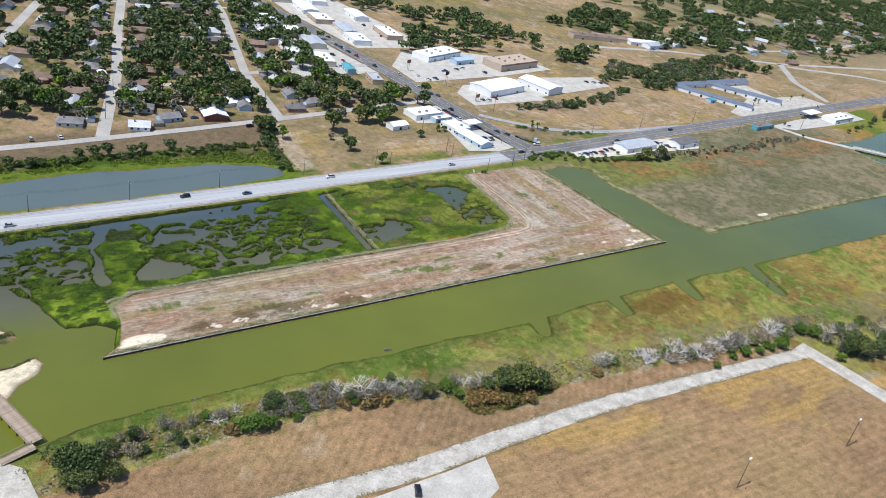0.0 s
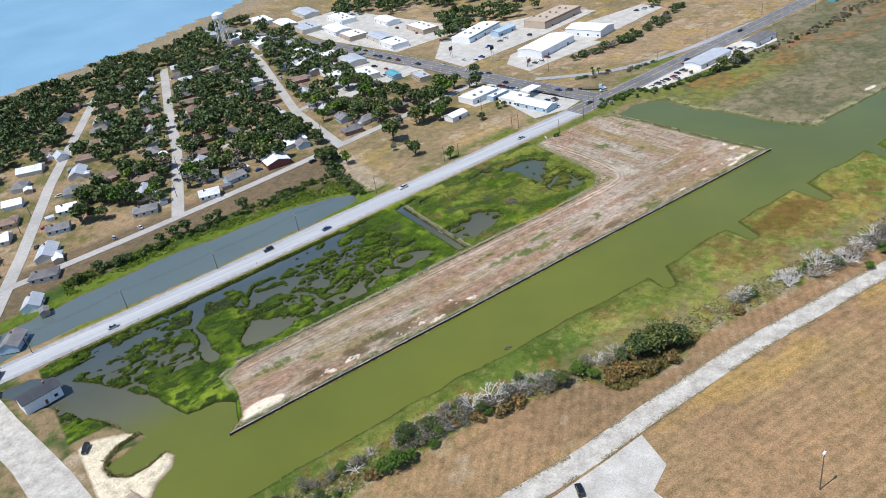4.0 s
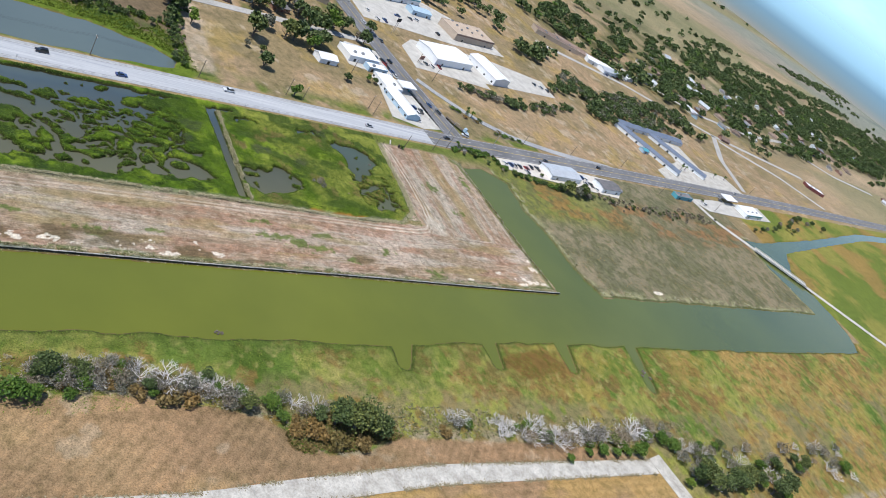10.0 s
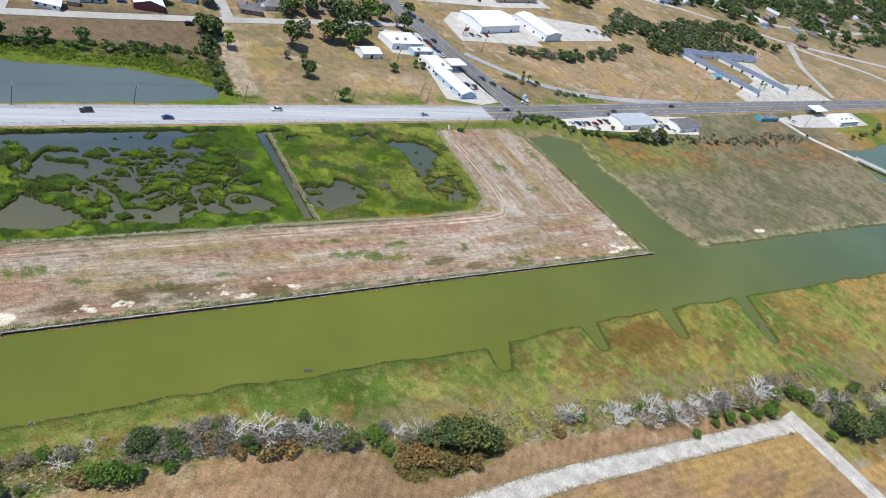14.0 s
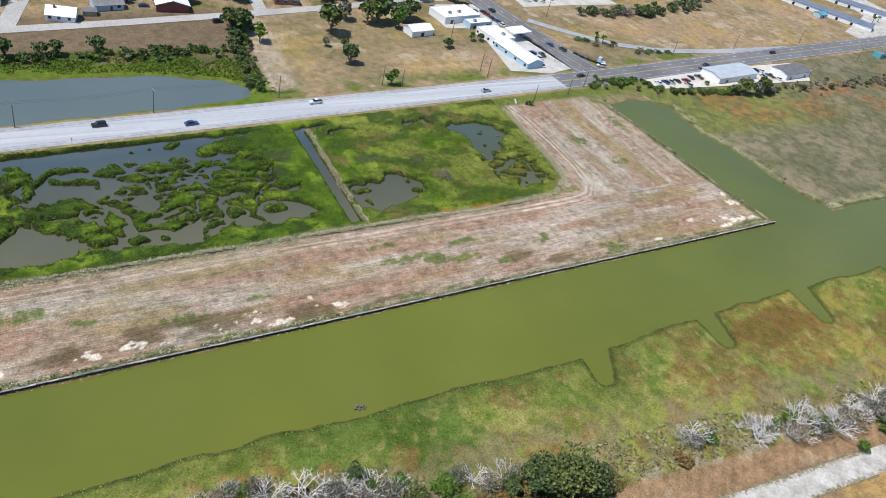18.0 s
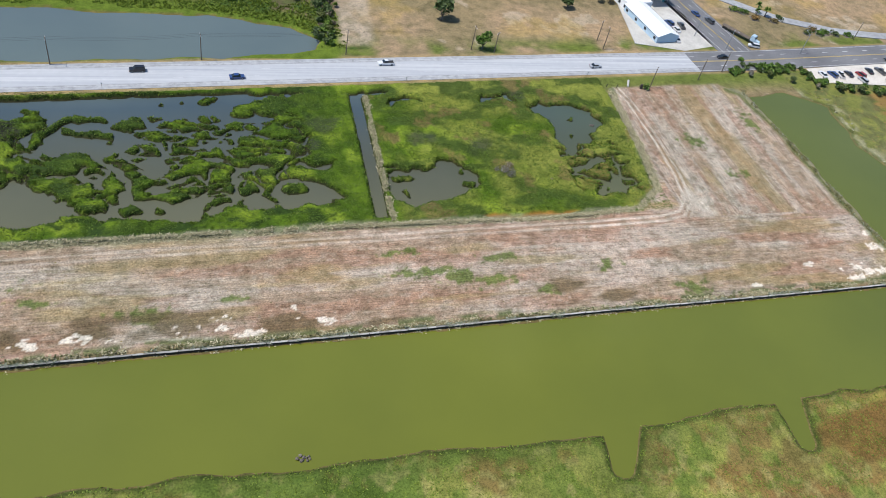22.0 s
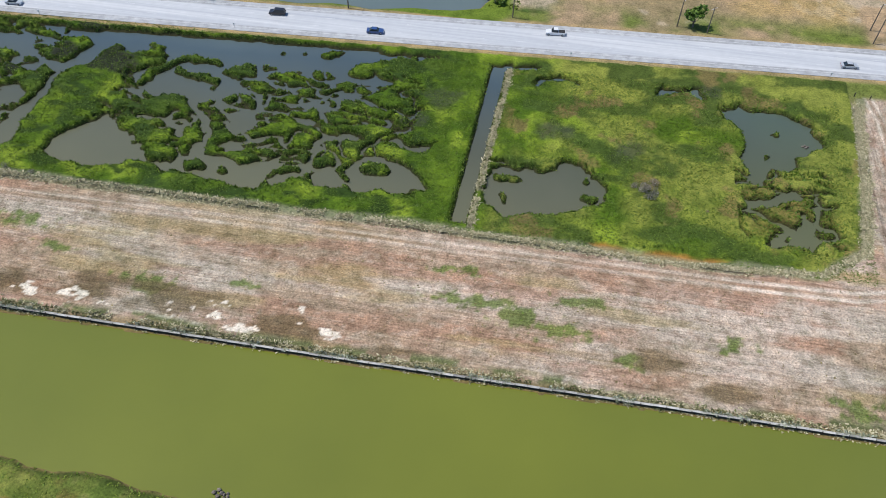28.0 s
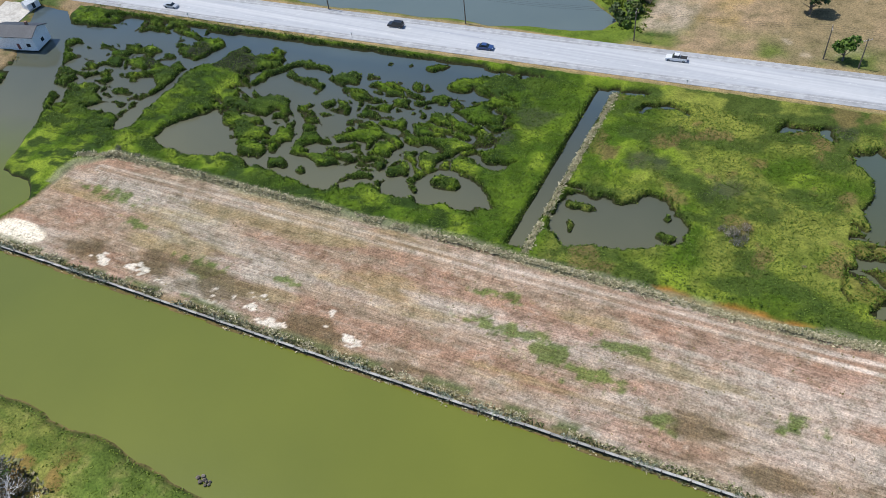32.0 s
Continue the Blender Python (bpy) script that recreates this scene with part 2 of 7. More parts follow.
m_conc = surface("pale_concrete", (0.38, 0.36, 0.325), (0.54, 0.52, 0.475), 0.16, 2.5, 0.85)
m_paint = surface("road_paint", (0.7, 0.7, 0.68), (0.8, 0.8, 0.78), 0.5, 8.0, 0.6, relief=0)
m_yellow = surface("yellow_road_paint", (0.6, 0.42, 0.08), (0.7, 0.5, 0.12), 0.5, 8.0, 0.6, relief=0)
m_gravel = surface("pale_gravel", (0.5, 0.46, 0.4), (0.62, 0.58, 0.52), 0.2, 3.0, 0.95)
m_wood_dark = surface("wet_dark_timber", (0.03, 0.027, 0.022), (0.07, 0.06, 0.05), 0.6, 6.0, 0.7, vary=0.3)
m_wood = surface("weathered_timber", (0.30, 0.23, 0.17), (0.42, 0.34, 0.27), 0.6, 5.0, 0.85, vary=0.15)
m_cap = surface("bleached_grey_plank", (0.22, 0.21, 0.19), (0.46, 0.45, 0.42), 0.5, 4.0, 0.85, vary=0.35)
m_pole = surface("pole_timber", (0.10, 0.08, 0.06), (0.17, 0.14, 0.11), 0.5, 5.0, 0.9)
m_white = surface("white_painted_metal", (0.74, 0.75, 0.76), (0.82, 0.82, 0.82), 0.15, 3.0, 0.45, relief=0.05)
m_cream = surface("cream_stucco", (0.55, 0.5, 0.42), (0.64, 0.6, 0.52), 0.2, 3.0, 0.85)
m_tan = surface("tan_block_wall", (0.42, 0.33, 0.25), (0.5, 0.4, 0.31), 0.2, 3.0, 0.85)
m_red = surface("dark_red_siding", (0.16, 0.05, 0.045), (0.2, 0.07, 0.06), 0.2, 3.0, 0.7)
m_brick = surface("brown_brick", (0.23, 0.13, 0.1), (0.3, 0.18, 0.14), 0.3, 4.0, 0.9)
m_bluewall = surface("pale_blue_siding", (0.36, 0.48, 0.58), (0.42, 0.55, 0.64), 0.2, 3.0, 0.6)
m_teal = surface("teal_painted_metal", (0.08, 0.3, 0.36), (0.11, 0.36, 0.42), 0.2, 3.0, 0.5)
m_navy = surface("grey_blue_metal_roof", (0.12, 0.15, 0.2), (0.17, 0.2, 0.26), 0.2, 3.0, 0.5)
m_shingle = surface("grey_shingles", (0.13, 0.13, 0.135), (0.21, 0.2, 0.2), 0.25, 3.0, 0.9, vary=0.25)
m_shingle2 = surface("brown_shingles", (0.19, 0.13, 0.1), (0.27, 0.2, 0.16), 0.25, 3.0, 0.9, vary=0.25)
m_slate = surface("dark_slate_roof", (0.035, 0.04, 0.05), (0.06, 0.065, 0.075), 0.3, 4.0, 0.6)
m_silver = surface("galvanised_roof", (0.5, 0.52, 0.54), (0.64, 0.66, 0.68), 0.2, 2.0, 0.4, 0.3, relief=0.05)
m_glass, n, l, b = shader("window_glass", 0.08, 0, 0.6)
b.inputs["Base Color"].default_value = (0.02, 0.028, 0.035, 1)
m_tyre = surface("tyre_rubber", (0.015,) * 3, (0.03,) * 3, 2, 20, 0.9, relief=0)
m_steel = surface("grey_steel", (0.3, 0.31, 0.32), (0.4, 0.41, 0.42), 0.5, 5, 0.5, 0.6)
m_cable = surface("black_cable", (0.02,) * 3, (0.035,) * 3, 2, 9, 0.8, relief=0)
m_bark = surface("grey_bark", (0.11, 0.09, 0.07), (0.19, 0.165, 0.14), 1.0, 8.0, 0.95, vary=0.2)
m_dead = surface("bleached_dead_wood", (0.45, 0.42, 0.40), (0.64, 0.61, 0.58), 1.0, 8.0, 0.9, vary=0.3)
m_leaf = leaf("live_oak_leaves", (0.036, 0.056, 0.020), (0.078, 0.110, 0.036), (0.15, 0.19, 0.065))
m_leaf2 = leaf("fresh_green_leaves", (0.05, 0.10, 0.015), (0.09, 0.16, 0.025), (0.15, 0.22, 0.04))
m_grey_leaf = leaf("grey_twiggy_leaves", (0.085, 0.075, 0.055), (0.17, 0.155, 0.12), (0.31, 0.29, 0.245))
m_olive = leaf("olive_scrub_leaves", (0.075, 0.085, 0.03), (0.15, 0.155, 0.06), (0.25, 0.24, 0.12))
m_straw = leaf("dead_straw_grass", (0.14, 0.11, 0.06), (0.25, 0.20, 0.12), (0.36, 0.30, 0.20))
m_rust = leaf("rust_brown_leaves", (0.11, 0.08, 0.028), (0.18, 0.125, 0.048), (0.25, 0.175, 0.07))
m_sedge = leaf("marsh_grass", (0.050, 0.088, 0.008), (0.092, 0.15, 0.014), (0.155, 0.21, 0.03))
m_silver_scrub = leaf("silver_scrub", (0.17, 0.185, 0.11), (0.29, 0.30, 0.22), (0.43, 0.43, 0.36))

# ---- arithmetic for the land ----
TABLE = np.random.RandomState(7).rand(256, 256)


def value_noise(x, y, size, seed=0):
    u, v = x / size + 37.3 * seed, y / size + 91.7 * seed
    i, j = np.floor(u).astype(int), np.floor(v).astype(int)
    f, g = u - i, v - j
    f, g = f * f * (3 - 2 * f), g * g * (3 - 2 * g)
    a, b_, c_, d = TABLE[i % 256, j % 256], TABLE[(i + 1) % 256, j % 256], TABLE[i % 256, (j + 1) % 256], TABLE[(i + 1) % 256, (j + 1) % 256]
    return (a * (1 - f) + b_ * f) * (1 - g) + (c_ * (1 - f) + d * f) * g


def fbm(x, y, size, seed=0, octaves=4):
    total, weight, amount = 0, 0, 1.0
    for k in range(octaves):
        total = total + amount * value_noise(x, y, size / 2**k, seed + 3 * k)
        weight += amount
        amount *= 0.55
    return total / weight


def signed(x, y, corners):
    """Distance to a polygon's outline, negative inside."""
    best, inside = np.full(x.shape, 1e18), np.zeros(x.shape, bool)
    for (ax, ay), (bx, by) in zip(corners, corners[1:] + corners[:1]):
        ex, ey, wx, wy = bx - ax, by - ay, x - ax, y - ay
        k = np.clip((wx * ex + wy * ey) / (ex * ex + ey * ey + 1e-12), 0, 1)
        best = np.minimum(best, (wx - ex * k) ** 2 + (wy - ey * k) ** 2)
        cross = ((ay > y) != (by > y)) & (x < (bx - ax) * (y - ay) / (by - ay + 1e-12) + ax)
        inside ^= cross
    return np.sqrt(best) * np.where(inside, -1, 1)


def step(a, b_, v):
    k = np.clip((v - a) / (b_ - a), 0, 1)
    return k * k * (3 - 2 * k)


def along(x, points):
    """Height of a polyline over x."""
    p = np.array(points, float)
    return np.interp(x, p[:, 0], p[:, 1])


HIGHWAY = [(-900, -20), (-400, 38), (-190, 61), (-117, 64), (-25, 69.5), (106, 77.5), (180, 82), (300, 93), (490, 109), (700, 126), (1200, 160), (2600, 250)]
PENINSULA = [(-126, -40.5), (-120, -36), (-116.5, -24), (-116, -12), (-108, -6), (-70, -5.5), (-2, -4.5), (60, -5), (82, -3), (93, 6), (97, 30), (101, 63), (150, 66), (157, 58), (160, 30), (161, -10), (165, -40.5)]
CANAL = [(-900, -150), (-300, -78), (-165, -79), (-136, -72), (-99, -71.5), (-54, -72.5), (-32, -73.5), (14, -75.5), (39, -76), (83, -74), (138, -74), (182, -75.5), (332, -79), (505, -80), (522, -62), (527, -40), (529, 10), (560, 36), (690, 62), (880, 98), (1500, 160), (1500, 172), (880, 110), (685, 72), (520, 44), (490, 44), (486, 10), (492, -40.5), (308, -40.5), (205, -41), (199, -27), (195, 8), (190, 26), (193, 50), (178, 60), (160, 57), (161, 26), (163, -14), (166, -41), (-127, -41), (-122, -36), (-119, -26), (-124, -20), (-134, -19), (-140, -3), (-146, 10), (-154, 22), (-166, 40), (-176, 50), (-190, 50), (-184, 40), (-172, 20), (-160, 0), (-150, -20), (-158, -24)]
SPIT = [(-176, -12), (-166, -8), (-153, -14.5), (-151, -17), (-158.7, -18.4), (-163.7, -22), (-165.5, -26), (-164.5, -31.5), (-159.7, -36.5), (-153, -36), (-146.5, -33), (-144.9, -37), (-147.4, -42), (-153.4, -46), (-157, -51), (-166, -54), (-172, -44), (-176, -26)]
POND = [(-240, 62), (-190, 72), (-150, 75), (-114, 74), (-47, 78.5), (-14, 81.5), (-5, 85), (-3, 91), (-12, 99), (-40, 106), (-64, 107), (-110, 108), (-140, 104), (-175, 98), (-230, 92)]
INLETS = [((45, -70), (39, -85), 5.6), ((92, -70), (89, -86), 4.6), ((140, -70), (136, -89), 4.8), ((196, -71), (187, -102), 4.8)]
# open pools of the marsh, one outline each
POOLS = []
for outline in (
    ((-122, 60), (-96, 62), (-63, 61), (-28, 58), (-11, 58.8), (-25, 55.5), (-36, 50.8), (-36, 46.5), (-47, 46), (-65, 46), (-70, 41), (-61, 35.5), (-66, 33), (-70, 28), (-77, 30), (-85, 29), (-91, 32), (-94, 37), (-88, 43), (-90, 49), (-95, 46), (-101, 44), (-106, 36), (-112, 38), (-112, 48), (-127, 53)),
    ((-103, 4.3), (-103, 8), (-99, 13), (-94, 17), (-87, 17), (-82, 9), (-75, 8.5), (-66, 14.5), (-63, 11), (-55, 8.4), (-45, 13.5), (-44, 9.5), (-48, 1.5), (-58, 1), (-75, 4.5), (-90, 0.2)),
    ((-29, 8), (-25, 16), (-21, 17), (-15, 15), (-8, 9), (-11, 6), (-25, 4)),
    ((-22, 23), (-19, 24.4), (-15, 22), (-8.6, 23), (-10, 20), (-16, 19.7)),
    ((-36, 9.3), (-32, 12.7), (-28.5, 9), (-28, 3.8), (-35, 4)),
    ((-35, 20), (-33, 25), (-28, 24), (-27, 21.7)),
    ((-118, 3.2), (-118.5, 9), (-116, 21.5), (-114, 35), (-112, 33), (-112, 19), (-111.7, 10), (-112.2, 5)),
    ((-175, 44), (-150, 45.6), (-129, 48.7), (-124, 43), (-115, 43), (-108, 46), (-104, 42), (-113, 34), (-119, 36), (-131, 40), (-145, 37), (-163, 34)),
    ((-132, 56), (-132, 61), (-125, 61), (-115, 55.7), (-115, 53), (-119, 49), (-128, 52)),
    ((-152, 48), (-153, 51), (-142, 58.7), (-144, 51)),
    ((-154, 24), (-153, 28), (-145, 26), (-148, 22.8)),
    ((-141.5, 20.5), (-138.7, 24.8), (-136, 22), (-138.5, 18.8)),
    ((-125, 20), (-125, 24), (-120, 26.4), (-118, 22), (-120, 18.4)),
    ((-131, 10), (-126, 14), (-122, 13), (-120.6, 9), (-124, 7.5)),
    ((-133, 20), (-131, 25), (-128, 25), (-127.6, 21), (-130, 17.8)),
    ((5.8, 5), (5.5, 14), (10, 19.5), (22, 19.4), (22.4, 22.2), (27.5, 22.4), (34.4, 15.4), (34, 10.8), (23, 5.3), (12.7, 3.6)),
    ((63, 51), (68, 53), (81, 51.5), (86, 47), (88, 40), (80, 35.7), (81, 33), (77, 28), (74.5, 30), (72.6, 24), (67.7, 24), (69, 30), (67, 33.6), (69.6, 42)),
    ((66.3, 18), (74.4, 20.5), (79, 23.2), (81.5, 21.6), (75, 17.4), (66.5, 14.8)),
    ((76.7, 11), (81.7, 16.6), (83, 8.2), (79.4, 5.4), (72.6, 3.7), (72.9, 6.7), (77, 6.7)),
    ((54.4, 57.3), (58.5, 59.3), (59.7, 52.3), (57.8, 53.7)),
):
    POOLS.append(list(outline))
DITCH = [(2.0, 58), (5.8, 58), (4.2, 20), (2.9, -1), (-0.7, -1), (0.3, 20)]
SEEP = [(31, -2.4), (34.4, -1.3), (42.4, -3.0), (47.4, -1.5), (54, -2.0), (62.2, -2.2), (54, -4.2), (44, -4.7), (36.6, -4.2)]
# narrow creeks: half width, then the line
CREEKS = [
    (1.1, [(-74, 29), (-69, 23.4), (-66, 19), (-65, 14), (-64, 10.5)]),
    (0.8, [(-67, 27.7), (-63, 27), (-57.7, 28), (-54, 33), (-48, 35.7)]),
    (0.8, [(-50.6, 28.8), (-44.7, 30.5), (-41, 36), (-36.6, 40)]),
    (0.9, [(-84, 21), (-76.4, 20.7), (-71, 18.4)]),
    (0.8, [(-82, 9), (-80, 12.4), (-74.7, 14), (-71.6, 16.8)]),
    (0.7, [(-60, 15.7), (-53, 16.5), (-47.5, 19), (-44, 15)]),
    (1.0, [(-85, 38.5), (-80, 34), (-75, 34), (-73, 37)]),
    (0.9, [(-73.4, 44), (-71, 40.7)]),
    (0.6, [(-63, 40), (-56, 40.6), (-54, 40)]),
    (0.6, [(-34, 39.6), (-27, 35), (-16, 32), (-14, 35.4)]),
    (0.7, [(-45, 4.5), (-40, 7.3), (-36.5, 9.3)]),
    (0.7, [(-25.6, 16.7), (-26, 19.5), (-22, 22.5)]),
    (0.6, [(-60, 21.7), (-55, 24), (-49, 23.5)]),
    (0.5, [(58.5, 58), (47, 54.5)]),
    (0.5, [(1.5, 19), (10, 20)]),
    (0.5, [(26, 54), (20.6, 55), (16.4, 54.7), (15.3, 51)]),
    (0.8, [(6, 58.5), (14, 58.5)]),
]
# islets in the open water
ISLETS = [
    (1.5, [(-90, 32.5), (-89, 37), (-85, 42), (-81, 45.5), (-72, 44.7)]), (1.3, [(-82, 40), (-76, 38), (-71, 36.4)]),
    (2.2, [(-86, 17), (-83, 16.6)]), (2.8, [(-80, 14), (-76, 14.2)]), (2.4, [(-75, 8), (-72, 8)]), (1.7, [(-68.5, 10.8)]), (2.0, [(-65, 6), (-63, 6.2)]),
    (1.0, [(-57, 4.8)]), (1.4, [(-22, 12.4), (-19, 12.6)]), (1.1, [(-27.3, 8.7)]), (1.2, [(-45, 54), (-41, 54.6)]), (0.5, [(-51, 52.5)]), (0.5, [(-56, 52)]),
    (1.0, [(-20, 57)]), (0.9, [(-120, 51)]), (0.6, [(-80, 47.4)]), (2.0, [(-107, 35), (-103, 40), (-102, 46)]), (2.4, [(-100.5, 35), (-96, 40), (-91, 42.6)]),
    (1.1, [(-91, 42.6), (-89, 45), (-93, 49)]), (2.0, [(-121, 41), (-115, 41), (-112, 46.6)]), (1.6, [(-119, 54), (-112, 54), (-107, 56)]), (1.6, [(-128, 33.6), (-123, 31.6)]),
    (1.2, [(9.9, 8.8)]), (0.9, [(29, 11.4), (31, 11.2)]), (0.7, [(29.6, 17)]), (1.5, [(9, 14.6), (12, 15.2)]), (0.6, [(73.3, 34.6)]), (0.8, [(77, 42)]),
]


def capsule(x, y, points):
    """Distance to a polyline."""
    best = np.full(x.shape, 1e9)
    if len(points) == 1:
        return np.hypot(x - points[0][0], y - points[0][1])
    for (ax, ay), (bx, by) in zip(points, points[1:]):
        ex, ey = bx - ax, by - ay
        k = np.clip(((x - ax) * ex + (y - ay) * ey) / (ex * ex + ey * ey), 0, 1)
        best = np.minimum(best, np.hypot(x - ax - ex * k, y - ay - ey * k))
    return best


def water_depth(x, y):
    """Distance into open water (positive in the water)."""
    w = -signed(x, y, CANAL)
    wob = (fbm(x, y, 9, 3) - 0.5) * 3.2
    natural = np.where((y > -44) & (y < -38) & (x > -127) & (x < 166), 0.0, 1.0)
    w = w + wob * natural * step(-6, 0, np.minimum(w, 0) + 6)
    w = np.minimum(w, signed(x, y, SPIT) + wob * 0.3)
    for (ax, ay), (bx, by), r in INLETS:
        ex, ey = bx - ax, by - ay
        k = np.clip(((x - ax) * ex + (y - ay) * ey) / (ex * ex + ey * ey), 0, 1)
        w = np.maximum(w, r * (1 - 0.5 * k) + wob * 0.35 - np.hypot(x - ax - ex * k, y - ay - ey * k))
    w = np.maximum(w, -signed(x, y, POND) + (fbm(x, y, 14, 5) - 0.5) * 4)
    shore = -signed(x, y, CANAL)
    cell = (y > -4.8) & (y < along(x, HIGHWAY) - 9.6) & (x > -172) & (x < 93 - 0.5 * np.maximum(0, 14 - y))
    x_, y_ = x[cell], y[cell]
    if x_.size == 0:
        return w
    fine = (fbm(x_, y_, 6, 9) - 0.5) * 4.6 + (fbm(x_, y_, 2.2, 11, 2) - 0.5) * 2.2
    qx, qy = x_ + 4.6 * (fbm(x_, y_, 5, 21) - 0.5), y_ + 4.6 * (fbm(x_, y_, 5, 22) - 0.5)
    pools = np.full(x_.shape, -50.0)
    for p in POOLS:
        pools = np.maximum(pools, -signed(qx, qy, p) + fine * 0.45)
    for r, p in CREEKS:
        pools = np.maximum(pools, (r - capsule(qx, qy, p)) * 1.2 + fine * 0.25)
    # winding runnels between the tussocks, close together in the middle of the western cell
    wx, wy = x_ + 5 * (fbm(x_, y_, 8, 23) - 0.5), y_ + 5 * (fbm(x_, y_, 8, 24) - 0.5)
    line = np.minimum(np.abs(value_noise(wx * 0.55, wy * 1.1, 4.4, 31) - 0.5), 0.03 + np.abs(value_noise(wx * 0.5 + wy * 0.3, wy * 1.15, 3.0, 33) - 0.5))
    wide = 0.105 * step(-10, -34, x_) * step(3, 9, y_) * step(50, 44, y_) * step(-100, -90, x_) + 0.10 * step(-116, -122, x_) * step(0, 8, y_) + 0.05 * step(64, 68, x_) * step(90, 86, x_) * step(2, 6, y_) * step(32, 26, y_)
    wide = wide * step(0.32, 0.48, fbm(x_, y_, 16, 35))
    pools = np.maximum(pools, np.where(wide > 0.01, (wide - line) * 11.0, -9.0) + fine * 0.10)
    for r, p in ISLETS:
        pools = np.minimum(pools, (capsule(qx, qy, p) - r) + fine * 0.22)
    pools = np.maximum(pools, -signed(x_, y_, DITCH) + fine * 0.08)
    pools = np.minimum(pools, along(x_, HIGHWAY) - 10.4 - y_ + fine * 0.25)
    out = w.copy()
    out[cell] = np.maximum(w[cell], pools)
    return out


def lay(col, c_, k):
    return col * (1 - k[..., None]) + np.asarray(c_) * k[..., None]


def tinted(like, c_):
    return np.stack([np.full(like.shape, float(v)) for v in c_], -1)


def zoned(mask, cover_of, *fields):
    """A cover worked out only where its zone lies."""
    found = cover_of(*[f_[mask] for f_ in fields])
    out = np.zeros(mask.shape + (found.shape[-1],))
    out[mask] = found
    return out


def marsh_cover(x, y, w, b_, c2, seep):
    def tint(c_):
        return tinted(x, c_)

    f6, f3 = fbm(x, y, 6, 67, 5), fbm(x * 0.7, y * 1.3, 3, 70, 4)
    g = lay(tint((0.050, 0.092, 0.008)), (0.088, 0.142, 0.012), step(0.36, 0.6, f6))
    g = lay(g, (0.165, 0.225, 0.024), step(0.48, 0.64, f6) * step(0.40, 0.56, b_) * 0.9)
    g = lay(g, (0.022, 0.042, 0.009), step(0.47, 0.60, f3) * step(-4, -14, x) * 0.9)
    g = lay(g, (0.026, 0.046, 0.012), step(0.54, 0.64, fbm(x, y, 15, 59, 5)) * step(-4, -14, x) * 0.6)
    eastern = step(5, 10, x)
    g = lay(g, (0.185, 0.200, 0.042), step(0.36, 0.58, fbm(x, y, 24, 68, 5) + 0.14 * step(34, 44, x) * step(20, 10, np.abs(y - 22))) * eastern * 0.85)
    g = lay(g, (0.040, 0.066, 0.014), step(0.48, 0.60, fbm(x * 0.7, y * 1.2, 8, 69, 6)) * eastern * 0.85)
    g = lay(g, (0.16, 0.115, 0.05), step(0.60, 0.70, fbm(x, y, 7, 66, 5)) * eastern * 0.7)
    g = lay(g, (0.15, 0.13, 0.035), step(1.1, 0.7, np.hypot((x - 76) / 12, (y - 14) / 10) + (c2 - 0.5)) * 0.6)
    for px_, py_, pr in ((-103, 41, 5), (-97, 39, 4.5), (-116, 42, 4), (-126, 33, 3), (-112, 55, 4)):
        g = lay(g, (0.022, 0.024, 0.018), step(1.2, 0.8, np.hypot(x - px_, y - py_) / pr + (c2 - 0.5)) * 0.92)
    for px_, py_, pr in ((-10, 42, 4.5), (-15, 31, 2.6), (39, 29, 3.6), (20, 34, 3.5), (60, 56, 2.5)):
        g = lay(g, (0.045, 0.055, 0.03), step(1.2, 0.6, np.hypot((x - px_) * 0.7, y - py_) / pr + (c2 - 0.5) * 1.6) * 0.8)
    # dark rim at creek edges: reed shade painted into the cover
    g = lay(g, (0.020, 0.024, 0.009), step(0.75, 0.1, -w) * 0.92)
    g = lay(g, (0.030, 0.030, 0.014), step(-0.4, 0.0, w))
    g = lay(g, (0.27, 0.135, 0.03), step(0.3, -0.5, seep + 1.6 * (c2 - 0.5)))
    return g


